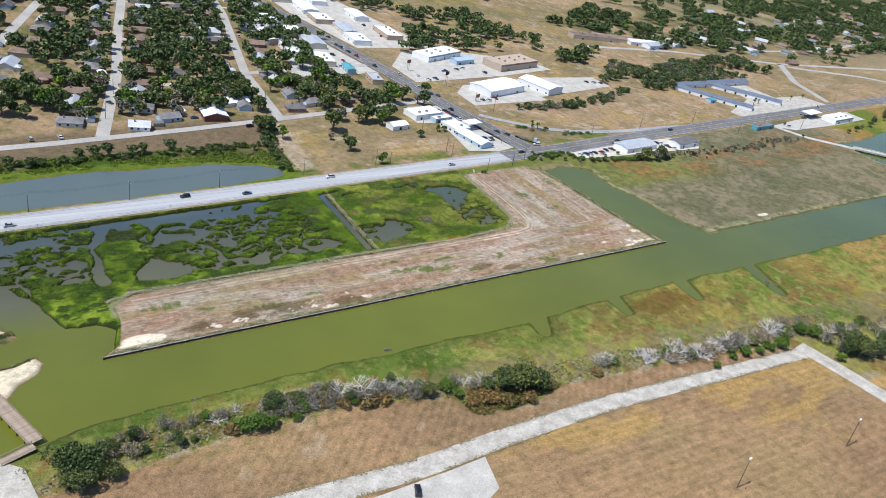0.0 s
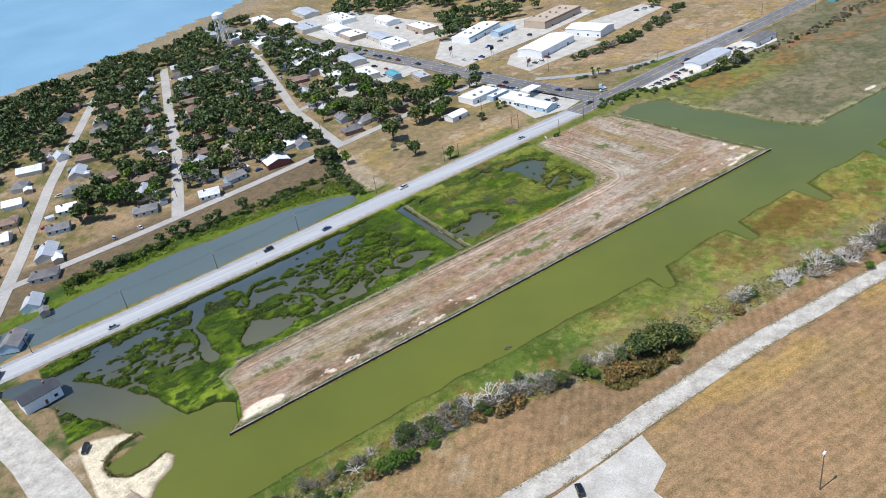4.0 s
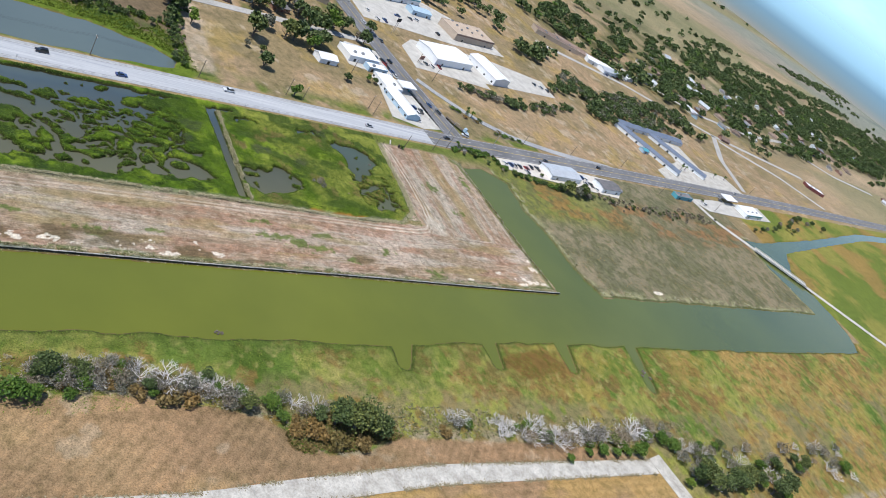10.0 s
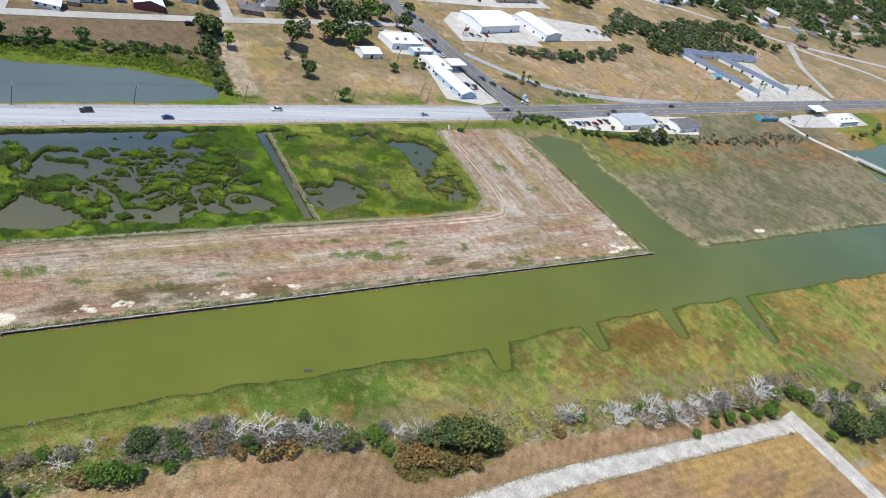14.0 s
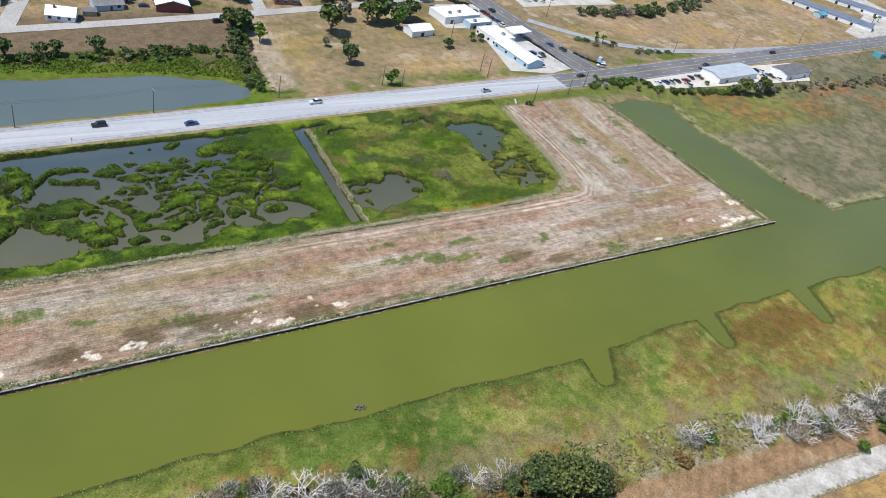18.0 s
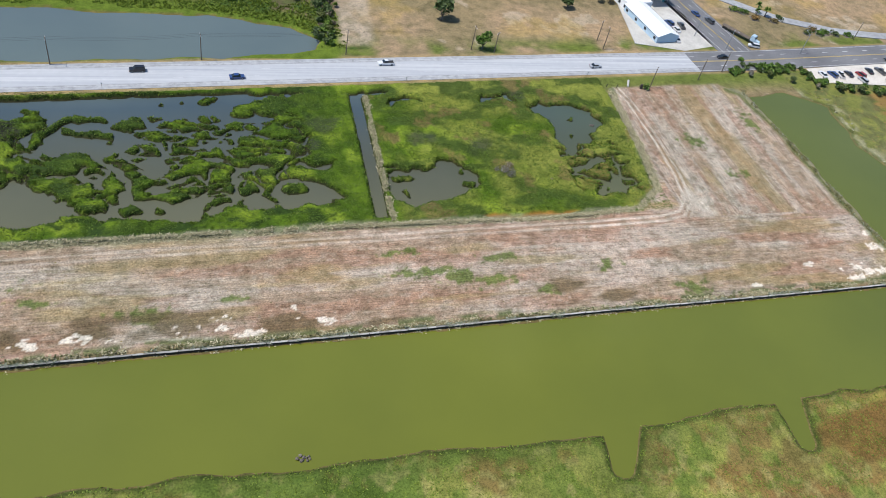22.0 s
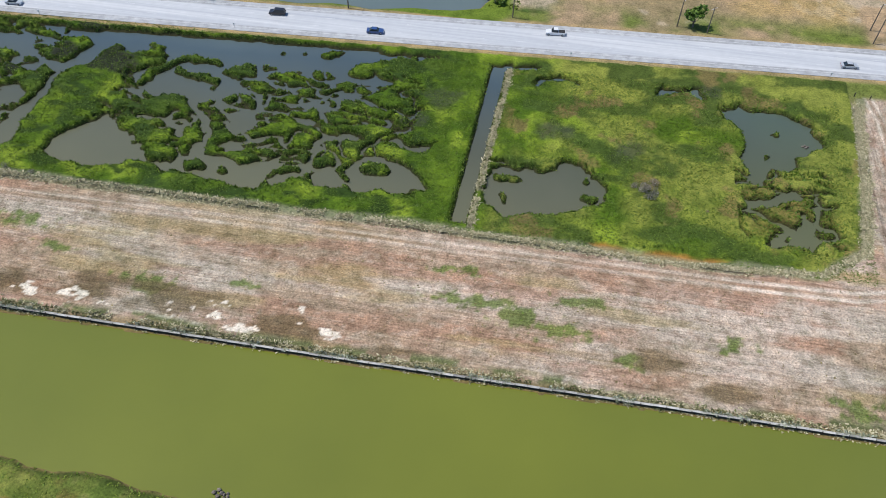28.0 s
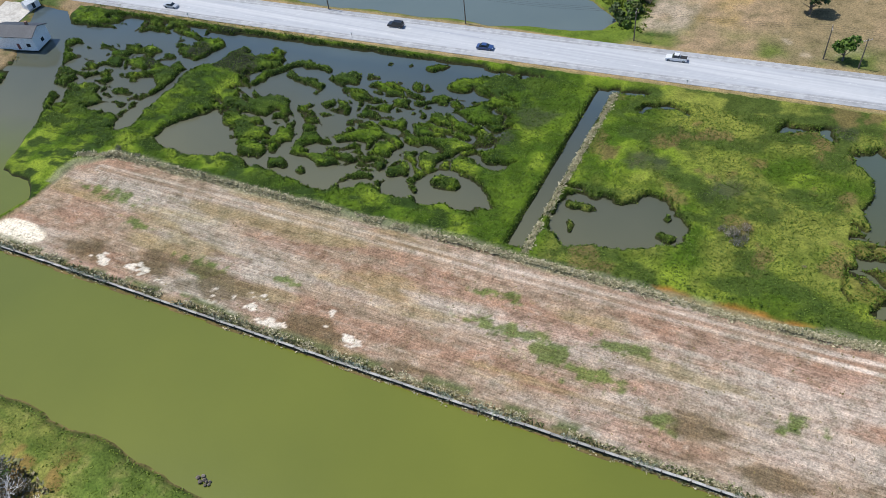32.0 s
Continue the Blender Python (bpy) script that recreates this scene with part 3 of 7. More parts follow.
def stubble_cover(x, y, p, s, c2, ledge):
    def tint(c_):
        return tinted(x, c_)

    sp_ = value_noise(x * 0.8, y * 1.5, 1.2, 76)
    arm = (x > 96.5) & (y > -8)
    u, v = np.where(arm, y, x), np.where(arm, x, y)          # along and across the rows
    t_ = lay(tint((0.300, 0.224, 0.165)), (0.372, 0.316, 0.268), step(0.38, 0.64, fbm(u * 0.3, v * 1.3, 9, 73, 6)))
    t_ = lay(t_, (0.275, 0.145, 0.098), step(0.48, 0.64, fbm(u * 0.3, v * 1.3, 6, 74, 6)) * 0.5)
    t_ = lay(t_, (0.43, 0.37, 0.31), step(0.62, 0.88, sp_) * 0.32)
    t_ = lay(t_, (0.15, 0.095, 0.065), step(0.38, 0.12, sp_) * 0.4)
    t_ = lay(t_, (0.27, 0.21, 0.10), step(0.53, 0.65, fbm(u * 0.3, v * 1.6, 9, 75, 6)) * 0.55)
    weed = np.zeros_like(x)
    for px_, py_, ra, rb in ((2, -15, 5.5, 1.3), (8, -23, 9, 1.7), (18, -25, 7, 2.2), (26, -27, 6, 2.4), (30, -19, 5, 2.0), (-98, -18, 8, 2.0), (-84, -24, 5, 1.4), (-62, -30, 6, 2.5), (62, -25, 4, 2.0), (84, -36, 5, 2.5), (-40, -27, 3, 1), (120, 30, 5, 3), (128, 12, 4, 2), (150, 40, 3, 6), (40, -32, 3, 2)):
        weed = np.maximum(weed, step(1.2, 0.4, np.hypot((x - px_) / ra, (y - py_) / rb) + (fbm(x, y, 1.8, 77, 3) - 0.5) * 3.0))
    t_ = lay(t_, (0.095, 0.135, 0.030), weed * 0.85)
    damp = np.zeros_like(x)
    for px_, py_, ra, rb in ((-92, -35.5, 12, 3.0), (-72, -34, 14, 3.6), (-52, -34, 10, 3.2), (-30, -36, 9, 2.6), (-6, -38, 6, 1.6), (46, -32, 5, 3.5), (60, -36, 6, 2), (-60, -31, 7, 1.6)):
        damp = np.maximum(damp, step(1.25, 0.5, np.hypot((x - px_) / ra, (y - py_) / rb) + (fbm(x * 0.4, y, 3.5, 78, 4) - 0.5) * 2.2))
    t_ = lay(t_, (0.115, 0.085, 0.045), damp * 0.78)
    path = capsule(x, y, [(102, 68), (105, 52), (105, 30), (103.7, 12), (101.3, 0), (96, -6), (88, -7.6), (67, -8.3), (37, -8.6), (-30, -9.4), (-108, -11)])
    ruts = step(0.75, 0.25, np.abs(path - 1.05)) * np.clip(0.55 + 0.7 * s, 0, 1) * np.where(x < 60, 0.55, 1.0)
    t_ = lay(t_, (0.27, 0.19, 0.14), step(2.6, 1.6, path) * 0.45)
    t_ = lay(t_, (0.52, 0.46, 0.40), ruts * 0.85)
    t_ = lay(t_, (0.45, 0.40, 0.345), step(1.1, 0.5, np.hypot((x - 104) / 7, (y + 1) / 7) + 1.4 * (fbm(x, y, 2.5, 49, 4) - 0.5)) * 0.75)
    white = step(0.64, 0.68, fbm(x * 0.8, y * 1.6, 4.5, 79, 4)) * (np.hypot((x + 60) / 44, (y + 36.3) / 2.9) < 1)
    for wx_, wy_, wr in ((-84.3, -36.3, 3.2), (-76, -36.1, 3.4), (-69, -36.7, 2.6), (-44.5, -33.2, 2.6), (-44.4, -35.6, 2.0), (-27.2, -30.8, 3.0), (104.7, -36.8, 2.2)):
        white = np.maximum(white, step(1.15, 0.85, np.hypot((x - wx_) / (wr * 0.9), (y - wy_) / (wr * 0.32)) + (fbm(x * 0.7, y, 1.6, 80, 4) - 0.42) * 5.0))
    for wx_, wy_, wr in ((145, -36.6, 5.8), (157.5, -35.8, 3.6), (158.6, -19, 2.2), (158.4, -25.5, 3.0), (128, -30, 1.6)):
        white = np.maximum(white, step(1.15, 0.85, np.hypot((x - wx_) / wr, (y - wy_) / (wr * 0.45)) + (fbm(x, y, 2.0, 41, 4) - 0.47) * 4.0))
    t_ = lay(t_, (0.66, 0.585, 0.51), np.clip(white * 1.3 - 0.15, 0, 1) * 0.9)
    t_ = lay(t_, (0.74, 0.66, 0.55), step(1.15, 0.9, np.hypot((x + 113) / 8, (y + 36) / 3.4) + (c2 - 0.5) * 0.5))
    t_ = lay(t_, (0.085, 0.115, 0.032), step(4.2, 1.2, p + 1.5 * (c2 - 0.5)) * (x > 150) * (y < 62) * 0.9)
    rim = step(3.2, 1.0, p) * (y < -37)
    t_ = lay(t_, (0.10, 0.12, 0.05), rim * step(0.4, 0.5, c2))
    t_ = lay(t_, (0.40, 0.30, 0.16), ledge * step(0.4, 0.8, 1 - step(-41.2, -40.8, y)))
    return np.concatenate([t_, white[..., None] * 1.0], -1)


def island_cover(x, y, w, b_, c2):
    def tint(c_):
        return tinted(x, c_)

    i_ = lay(tint((0.205, 0.175, 0.115)), (0.145, 0.135, 0.082), step(0.4, 0.6, b_))
    i_ = lay(i_, (0.21, 0.12, 0.07), step(0.54, 0.70, fbm(x, y, 26, 81, 5)) * step(12, 40, y) * 0.3)
    i_ = lay(i_, (0.155, 0.172, 0.038), step(10, 26, y - (x - 190) * 0.05 + 14 * (b_ - 0.5)) * step(340, 240, x) * 0.85)
    i_ = lay(i_, (0.26, 0.125, 0.055), step(0.50, 0.60, fbm(x * 0.5, y, 14, 82, 5)) * step(20, 32, y) * step(64, 56, y) * 0.6)
    i_ = lay(i_, (0.10, 0.105, 0.05), step(0.52, 0.6, fbm(x, y, 5, 86, 5)) * 0.6)
    i_ = lay(i_, (0.25, 0.24, 0.14), step(7, 3, -w) * step(0.4, 0.55, c2))
    i_ = lay(i_, (0.07, 0.085, 0.03), step(1.6, 0.6, -w) * 0.8)
    i_ = lay(i_, (0.6, 0.55, 0.48), (np.hypot((x - 267) / 5, (y + 34) / 1.6) < 1) * 0.9)
    return i_


def meadow_cover(x, y, w, b_, c2, edge):
    def tint(c_):
        return tinted(x, c_)

    m_ = lay(tint((0.205, 0.212, 0.054)), (0.105, 0.150, 0.030), step(0.42, 0.60, fbm(x, y, 24, 83, 6)))
    m_ = lay(m_, (0.23, 0.19, 0.05), step(0.48, 0.62, fbm(x, y, 34, 84)) * step(60, 140, x))
    m_ = lay(m_, (0.165, 0.105, 0.042), step(0.54, 0.66, fbm(x, y, 13, 85, 5)) * 0.75)
    m_ = lay(m_, (0.30, 0.19, 0.07), step(195, 250, x + 60 * (b_ - 0.5)) * step(0.40, 0.56, fbm(x, y, 30, 90, 5)) * 0.75)
    m_ = lay(m_, (0.07, 0.125, 0.02), step(0.56, 0.66, c2) * 0.6)
    m_ = lay(m_, (0.055, 0.090, 0.014), step(0.50, 0.62, fbm(x * 0.7, y, 9, 46, 6)) * step(60, -20, x) * 0.7)
    m_ = lay(m_, (0.19, 0.11, 0.042), step(0.56, 0.66, fbm(x, y, 6, 45, 6)) * 0.7)
    m_ = lay(m_, (0.27, 0.24, 0.09), step(0.58, 0.7, fbm(x, y, 3, 89, 4)) * 0.6)
    scrub = np.maximum(step(-86, -96, y + 0.14 * x * (x > 0)) * step(200, 150, x), step(-112, -126, y) * step(0.42, 0.56, b_))
    m_ = lay(m_, (0.20, 0.165, 0.085), scrub * step(0.4, 0.55, c2) * 0.8)
    m_ = lay(m_, (0.3, 0.25, 0.18), step(4.5, 1.0, np.abs(y - edge - 1)) * step(0.45, 0.55, c2) * 0.8)
    m_ = lay(m_, (0.145, 0.085, 0.028), step(1.15, 0.75, np.hypot((x - 114) / 21, (y + 85.5) / 8.5) + (b_ - 0.5) + 0.5 * (c2 - 0.5)) * 0.9)
    m_ = lay(m_, (0.075, 0.105, 0.022), step(9, 3, -w) * step(120, 40, x) * 0.5)
    m_ = lay(m_, (0.045, 0.062, 0.014), step(2.2, 0.5, -w) * 0.9)
    return m_


def north_of_drive(x, y):
    return step(-1, 1, y - along(x, [(-190, -122), (-53, -130), (29, -131), (146, -141)]))


def field_cover(x, y, a):
    def tint(c_):
        return tinted(x, c_)

    f_ = lay(tint((0.245, 0.160, 0.094)), (0.30, 0.198, 0.112), step(0.35, 0.65, a))
    f_ = f_ * (1 + 0.3 * (fbm(x * 0.08, y, 2.4, 87) - 0.5))[..., None]
    north = north_of_drive(x, y)
    f_ = lay(f_, (0.40, 0.26, 0.09), (1 - north) * step(0.54, 0.66, fbm(x * 0.5, y, 26, 53, 5)) * 0.6)
    f_ = lay(f_, (0.36, 0.28, 0.20), north * step(0.64, 0.72, fbm(x, y, 9, 52, 5)) * 0.5)
    f_ = lay(f_, (0.32, 0.225, 0.115), step(0.5, 0.75, fbm(x * 0.4, y, 12, 88, 5)) * 0.45)
    return f_


SUBURB = [(461, 414), (693, 535), (878, 572), (1126, 622), (1362, 616), (1757, 664), (2260, 690), (2109, 498), (1440, 349), (1075, 300), (822, 270), (647, 292), (544, 324)]


# the bay beyond the town: near shore, then open sky-toned water to the horizon
BAY = [(-4000, -300), (-700, 300), (-300, 500), (-130, 566), (0, 612), (150, 684), (290, 806), (520, 1300), (900, 3000), (-4000, 3000)]


def land(x, y):
    """Height of the ground and its cover colour."""
    w = water_depth(x, y)
    z = np.where(w > 0, -0.45 - np.minimum(w * 0.45, 1.6), -0.45 + np.minimum(-w * 0.55, 0.6))
    seep, ledge = signed(x, y, SEEP), step(-43.4 + 1.6 * fbm(x, 0 * y, 9, 54), -41.4, y) * (y > -43.2) * (y < -41) * (x > -126) * (x < 164)
    z = np.where(ledge > 0.2, np.maximum(z, -0.53 + 0.12 * ledge), z)
    hy = along(x, HIGHWAY)
    marsh = ((y > -5) & (y < hy - 9.2) & (x > -172) & (x < 98)) | ((x < -104) & (x > -140) & (y > -40) & (y < 0) & (signed(x, y, PENINSULA) > 0))
    z = z + np.where(w < -0.6, 0.12 * (fbm(x, y, 5, 51) - 0.5), 0)
    mat = step(0.0, 0.7, -w) * marsh * (seep > 1)
    z = z + mat * (0.42 + 0.8 * (fbm(x, y, 3.0, 53, 3) - 0.45))
    z = z + 0.28 * step(15, 9, np.abs(y - hy)) * (w < 0.5)                      # the road's embankment
    z = np.where(seep < 0, -0.42, z)
    def tint(c_):
        return tinted(x, c_)

    a, b_, c2, d = fbm(x, y, 60, 61), fbm(x, y, 18, 62), fbm(x, y, 5, 63), fbm(x, y, 220, 64)
    s = np.clip((c2 - 0.3) * 2.5, 0, 1)
    col = lay(tint((0.30, 0.215, 0.135)), (0.225, 0.175, 0.10), step(0.4, 0.62, a))
    col = lay(col, (0.165, 0.135, 0.075), step(0.54, 0.64, fbm(x, y, 11, 65, 6)) * 0.6)
    col = lay(col, (0.40, 0.33, 0.25), step(0.62, 0.70, fbm(x, y, 9, 58, 5)) * 0.6)
    col = lay(col, (0.13, 0.13, 0.045), step(0.55, 0.7, d) * step(300, 600, np.abs(y)))
    col = lay(col, (0.34, 0.24, 0.07), step(0.55, 0.72, b_) * 0.4)
    # far plain: dry pasture, woods, distance haze painted as grey-blue patches
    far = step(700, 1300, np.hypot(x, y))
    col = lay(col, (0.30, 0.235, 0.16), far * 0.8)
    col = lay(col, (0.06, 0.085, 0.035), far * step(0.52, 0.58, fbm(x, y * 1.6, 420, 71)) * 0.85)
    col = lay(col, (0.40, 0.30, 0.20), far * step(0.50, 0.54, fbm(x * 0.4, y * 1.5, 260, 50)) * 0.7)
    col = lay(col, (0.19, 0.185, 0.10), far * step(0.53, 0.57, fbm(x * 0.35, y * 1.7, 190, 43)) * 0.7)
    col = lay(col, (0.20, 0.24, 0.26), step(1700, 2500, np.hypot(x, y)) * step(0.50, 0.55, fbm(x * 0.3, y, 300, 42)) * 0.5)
    # woodland floor
    col = lay(col, (0.09, 0.095, 0.04), step(20, -25, signed(x, y, SUBURB)) * step(0.36, 0.48, fbm(x, y, 45, 19)) * 0.8)
    # town yards
    town = step(158, 168, y) * step(165, 150, x - (y - 170) * 0.02)
    col = lay(col, (0.13, 0.125, 0.05), town * step(0.45, 0.6, b_))
    col = lay(col, (0.27, 0.19, 0.115), town * step(0.5, 0.62, c2) * 0.7)
    # road verges
    verge = step(24, 12, np.abs(y - hy)) * (x < 260)
    col = lay(col, (0.11, 0.14, 0.03), verge * np.maximum(step(0.36, 0.55, b_), (y < hy) * 0.95))
    col = lay(col, (0.3, 0.22, 0.12), verge * step(9.6, 7.6, np.abs(y - hy)) * 0.9)
    # north of the pond: bright sedge, then bare earth darkened by painted-in cloud shade
    pd = signed(x, y, POND)
    col = lay(col, (0.155, 0.115, 0.075), step(40, 30, np.abs(y - 132 - x * 0.08)) * step(20, 5, x) * (x > -330))
    col = lay(col, (0.10, 0.145, 0.02), step(13, 7, pd) * (y > 78))
    col = lay(col, (0.05, 0.085, 0.018), step(5, 9, pd) * step(24, 15, pd) * (y > 85) * step(0.4, 0.55, b_))
    # lane beside the pond
    lane = np.abs(x - 10 - (y - 85) * 0.12)
    col = lay(col, (0.36, 0.29, 0.22), step(8, 4, lane) * step(86, 90, y) * step(160, 150, y) * np.clip(0.4 + s, 0, 1))
    # marsh
    g = zoned(marsh, marsh_cover, x, y, w, b_, c2, seep)
    col = np.where(marsh[..., None], g, col)
    # the mown peninsula: pinkish stubble in rows
    p = -signed(x, y, PENINSULA) + (b_ - 0.5) * 3
    k = step(-0.5, 1.5, p) * (y > -41.4)
    t_, white = np.split(zoned(k > 0, stubble_cover, x, y, p, s, c2, ledge), [3], axis=-1)
    white = white[..., 0]
    mown = k * (1 - white)
    col = lay(col, t_, k)
    col = lay(col, (0.38, 0.28, 0.14), (ledge > 0.2) * 1.0)
    # spoil bank between marsh and stubble
    col = lay(col, (0.2, 0.2, 0.13), step(2.0, 0.6, np.abs(p + 0.5)) * (y > -20) * (y < 62) * 0.75)
    # island to the east
    isl = (x > 185) & (x < 495) & (y > -41) & (y < hy - 10)
    i_ = zoned(isl, island_cover, x, y, w, b_, c2)
    col = np.where(isl[..., None], i_, col)
    # south bank
    edge = along(x, [(-400, -100), (-138, -97), (-97, -94), (-63, -95), (-28, -104), (-9, -120), (6, -120), (19, -116), (93, -125), (148, -138), (156, -166), (200, -172), (300, -180), (600, -200)])
    south = (y < -70)
    m_ = zoned(south, meadow_cover, x, y, w, b_, c2, edge)
    col = np.where((south & (w < 0.3))[..., None], m_, col)
    # mown fields
    f_ = zoned(south, field_cover, x, y, a)
    field = step(0.6, -0.6, y - edge + (c2 - 0.5) * 2.5) * south * (x < 420)
    col = lay(col, f_, field)
    mown = np.maximum(mown, 0.3 * (y < edge - 25) * south * (x < 420))
    # sand and lawn on the western bank
    sp = signed(x, y, SPIT)
    col = lay(col, (0.62, 0.54, 0.42), step(0.6, -1.6, sp) * (x > -170))
    west = (x < -150) & (y > -22) & (y < 56) & (x > -230) & (~marsh)
    col = np.where((west & (sp > 0))[..., None], lay(tint((0.23, 0.17, 0.10)), (0.07, 0.1, 0.03), step(0.45, 0.58, b_)), col)
    green_e = (x > 528) & (x < 1300) & (y > -320) & (y < hy - 14)
    ge = lay(lay(tint((0.21, 0.20, 0.05)), (0.12, 0.155, 0.03), step(0.42, 0.58, fbm(x, y, 40, 48))), (0.27, 0.17, 0.06), step(0.55, 0.66, fbm(x, y, 50, 47)) * 0.8)
    col = np.where((green_e & (w < 0.3))[..., None], ge, col)
    # bed of the water
    col = lay(col, (0.16, 0.12, 0.05), step(-0.35, 0.1, w) * (~marsh))
    bay = signed(x, y, BAY) + 40 * (fbm(x, y, 120, 44) - 0.5)
    z = np.where(bay < 0, -3.0, z)
    col = lay(col, (0.26, 0.21, 0.15), step(60, 25, bay) * step(-5, 5, bay) * (y > 300))
    worn = field * step(0.25, 0.55, fbm(x, y, 40, 55))
    north = north_of_drive(x, y)
    return z, col, mown, np.stack([worn * north, worn * (1 - north), 0 * x], -1)


# ---- ground: one sheet to the horizon ----
def spaced(stops):
    """Grid lines from (place, gap) stops; the gap grows between stops."""
    out = [stops[0][0]]
    for (p0, g0), (p1, g1) in zip(stops, stops[1:]):
        at, gap = p0, g0
        while at < p1 - 0.3 * gap:
            gap = g0 + (g1 - g0) * (at - p0) / (p1 - p0)
            at += gap
            out.append(min(at, p1))
    return np.array(sorted(set(np.round(out, 3))))


gx = spaced([(-3000, 300), (-600, 30), (-230, 3), (-165, 0.8), (-125, 0.45), (100, 0.45), (168, 0.7), (260, 1.2), (520, 2.6), (900, 16), (2000, 150), (3000, 300)])
gy = spaced([(-3000, 400), (-500, 40), (-205, 1.6), (-128, 0.9), (-100, 0.7), (-68, 0.7), (-45, 0.45), (62, 0.45), (115, 1.4), (190, 3), (420, 7), (1000, 24), (2200, 160), (3000, 300)])
GX, GY = np.meshgrid(gx, gy)
GZ, GC, GM, GS = land(GX, GY)
nx, ny = len(gx), len(gy)
idx = np.arange(nx * ny).reshape(ny, nx)
quads = np.stack([idx[:-1, :-1], idx[:-1, 1:], idx[1:, 1:], idx[1:, :-1]], -1).reshape(-1, 4)


def sheet(name, verts, faces, mat, smooth=True):
    """A mesh from arrays."""
    me = bpy.data.meshes.new(name)
    verts, faces = np.asarray(verts, np.float32), np.asarray(faces, np.int32)
    me.vertices.add(len(verts))
    me.vertices.foreach_set("co", verts.ravel())
    k = faces.shape[1]
    me.loops.add(faces.size)
    me.loops.foreach_set("vertex_index", faces.ravel())
    me.polygons.add(len(faces))
    me.polygons.foreach_set("loop_start", np.arange(0, faces.size, k, dtype=np.int32))
    me.polygons.foreach_set("loop_total", np.full(len(faces), k, np.int32))
    me.polygons.foreach_set("use_smooth", np.full(len(faces), smooth))
    me.materials.append(mat)
    me.update(calc_edges=True)
    return me


ground_mesh = sheet("ground", np.stack([GX, GY, GZ], -1).reshape(-1, 3), quads, m_land)
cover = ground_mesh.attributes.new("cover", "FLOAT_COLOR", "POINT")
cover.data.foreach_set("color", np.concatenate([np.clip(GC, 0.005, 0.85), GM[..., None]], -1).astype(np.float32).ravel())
swath = ground_mesh.attributes.new("swath", "FLOAT_VECTOR", "POINT")
swath.data.foreach_set("vector", GS.astype(np.float32).ravel())
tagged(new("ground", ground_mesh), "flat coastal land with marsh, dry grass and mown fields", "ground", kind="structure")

# glowing ring standing in for haze and low sky
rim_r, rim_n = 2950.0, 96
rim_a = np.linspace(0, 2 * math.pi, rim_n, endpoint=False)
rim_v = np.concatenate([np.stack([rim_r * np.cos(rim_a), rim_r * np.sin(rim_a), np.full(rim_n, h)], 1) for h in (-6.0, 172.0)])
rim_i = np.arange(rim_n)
tagged(new("backdrop", sheet("backdrop", rim_v, np.stack([rim_i, (rim_i + 1) % rim_n, (rim_i + 1) % rim_n + rim_n, rim_i + rim_n], 1), m_haze)), "glowing horizon ring, hazy plain below, sky tone painted above", "backdrop", kind="structure")

wv = np.array([(-1200, -300, -0.5), (1600, -300, -0.5), (1600, 260, -0.5), (-1200, 260, -0.5)])
tagged(new("water", sheet("water", wv, [(0, 1, 2, 3)], m_water)), "silty olive-green canal and marsh water", "water", kind="structure")
bay_me = bpy.data.meshes.new("bay")
bay_me.from_pydata([(-2900, -300, -1.5), (-700, 240, -1.5), (1100, 700, -1.5), (1100, 2900, -1.5), (-2900, 2900, -1.5)], [], [(0, 1, 2, 3, 4)])
bay_me.materials.append(m_bay)
tagged(new("water_bay", bay_me), "shallow bay beyond the town, sky tone painted into its pale blue", "water", kind="structure")


# ---- ribbons: roads, kerbs, markings ----
def ribbon(points, width, z=0.1, thick=0.3, step_len=12.0, offset=0.0):
    """A strip with thickness along a polyline; width may be a pair (start, end)."""
    p = np.array(points, float)
    seg = np.hypot(*np.diff(p, axis=0).T)
    at = np.r_[0, np.cumsum(seg)]
    s = np.linspace(0, at[-1], max(2, int(at[-1] / step_len) + 1))
    q = np.stack([np.interp(s, at, p[:, 0]), np.interp(s, at, p[:, 1])], 1)
    tng = np.gradient(q, axis=0)
    tng /= np.linalg.norm(tng, axis=1, keepdims=True)
    nrm = np.stack([-tng[:, 1], tng[:, 0]], 1)
    w = np.interp(s, (0, at[-1]), width if isinstance(width, tuple) else (width, width))[:, None] / 2
    lft, rgt = q + nrm * (w + offset), q - nrm * (w - offset)
    m = len(s)
    v = np.concatenate([np.c_[lft, np.full(m, z)], np.c_[rgt, np.full(m, z)], np.c_[lft, np.full(m, z - thick)], np.c_[rgt, np.full(m, z - thick)]])
    i = np.arange(m - 1)
    f = np.concatenate([np.stack([i, i + m, i + m + 1, i + 1], 1), np.stack([i + 2 * m, i, i + 1, i + 2 * m + 1], 1), np.stack([i + m, i + 3 * m, i + 3 * m + 1, i + m + 1], 1)])
    return v, f


def road(name, points, width, mat, label, z=0.16, kind="structure", category="road"):
    v, f = ribbon(points, width, z)
    return tagged(new(name, sheet(name, v, f, mat, False)), label, category, kind=kind)


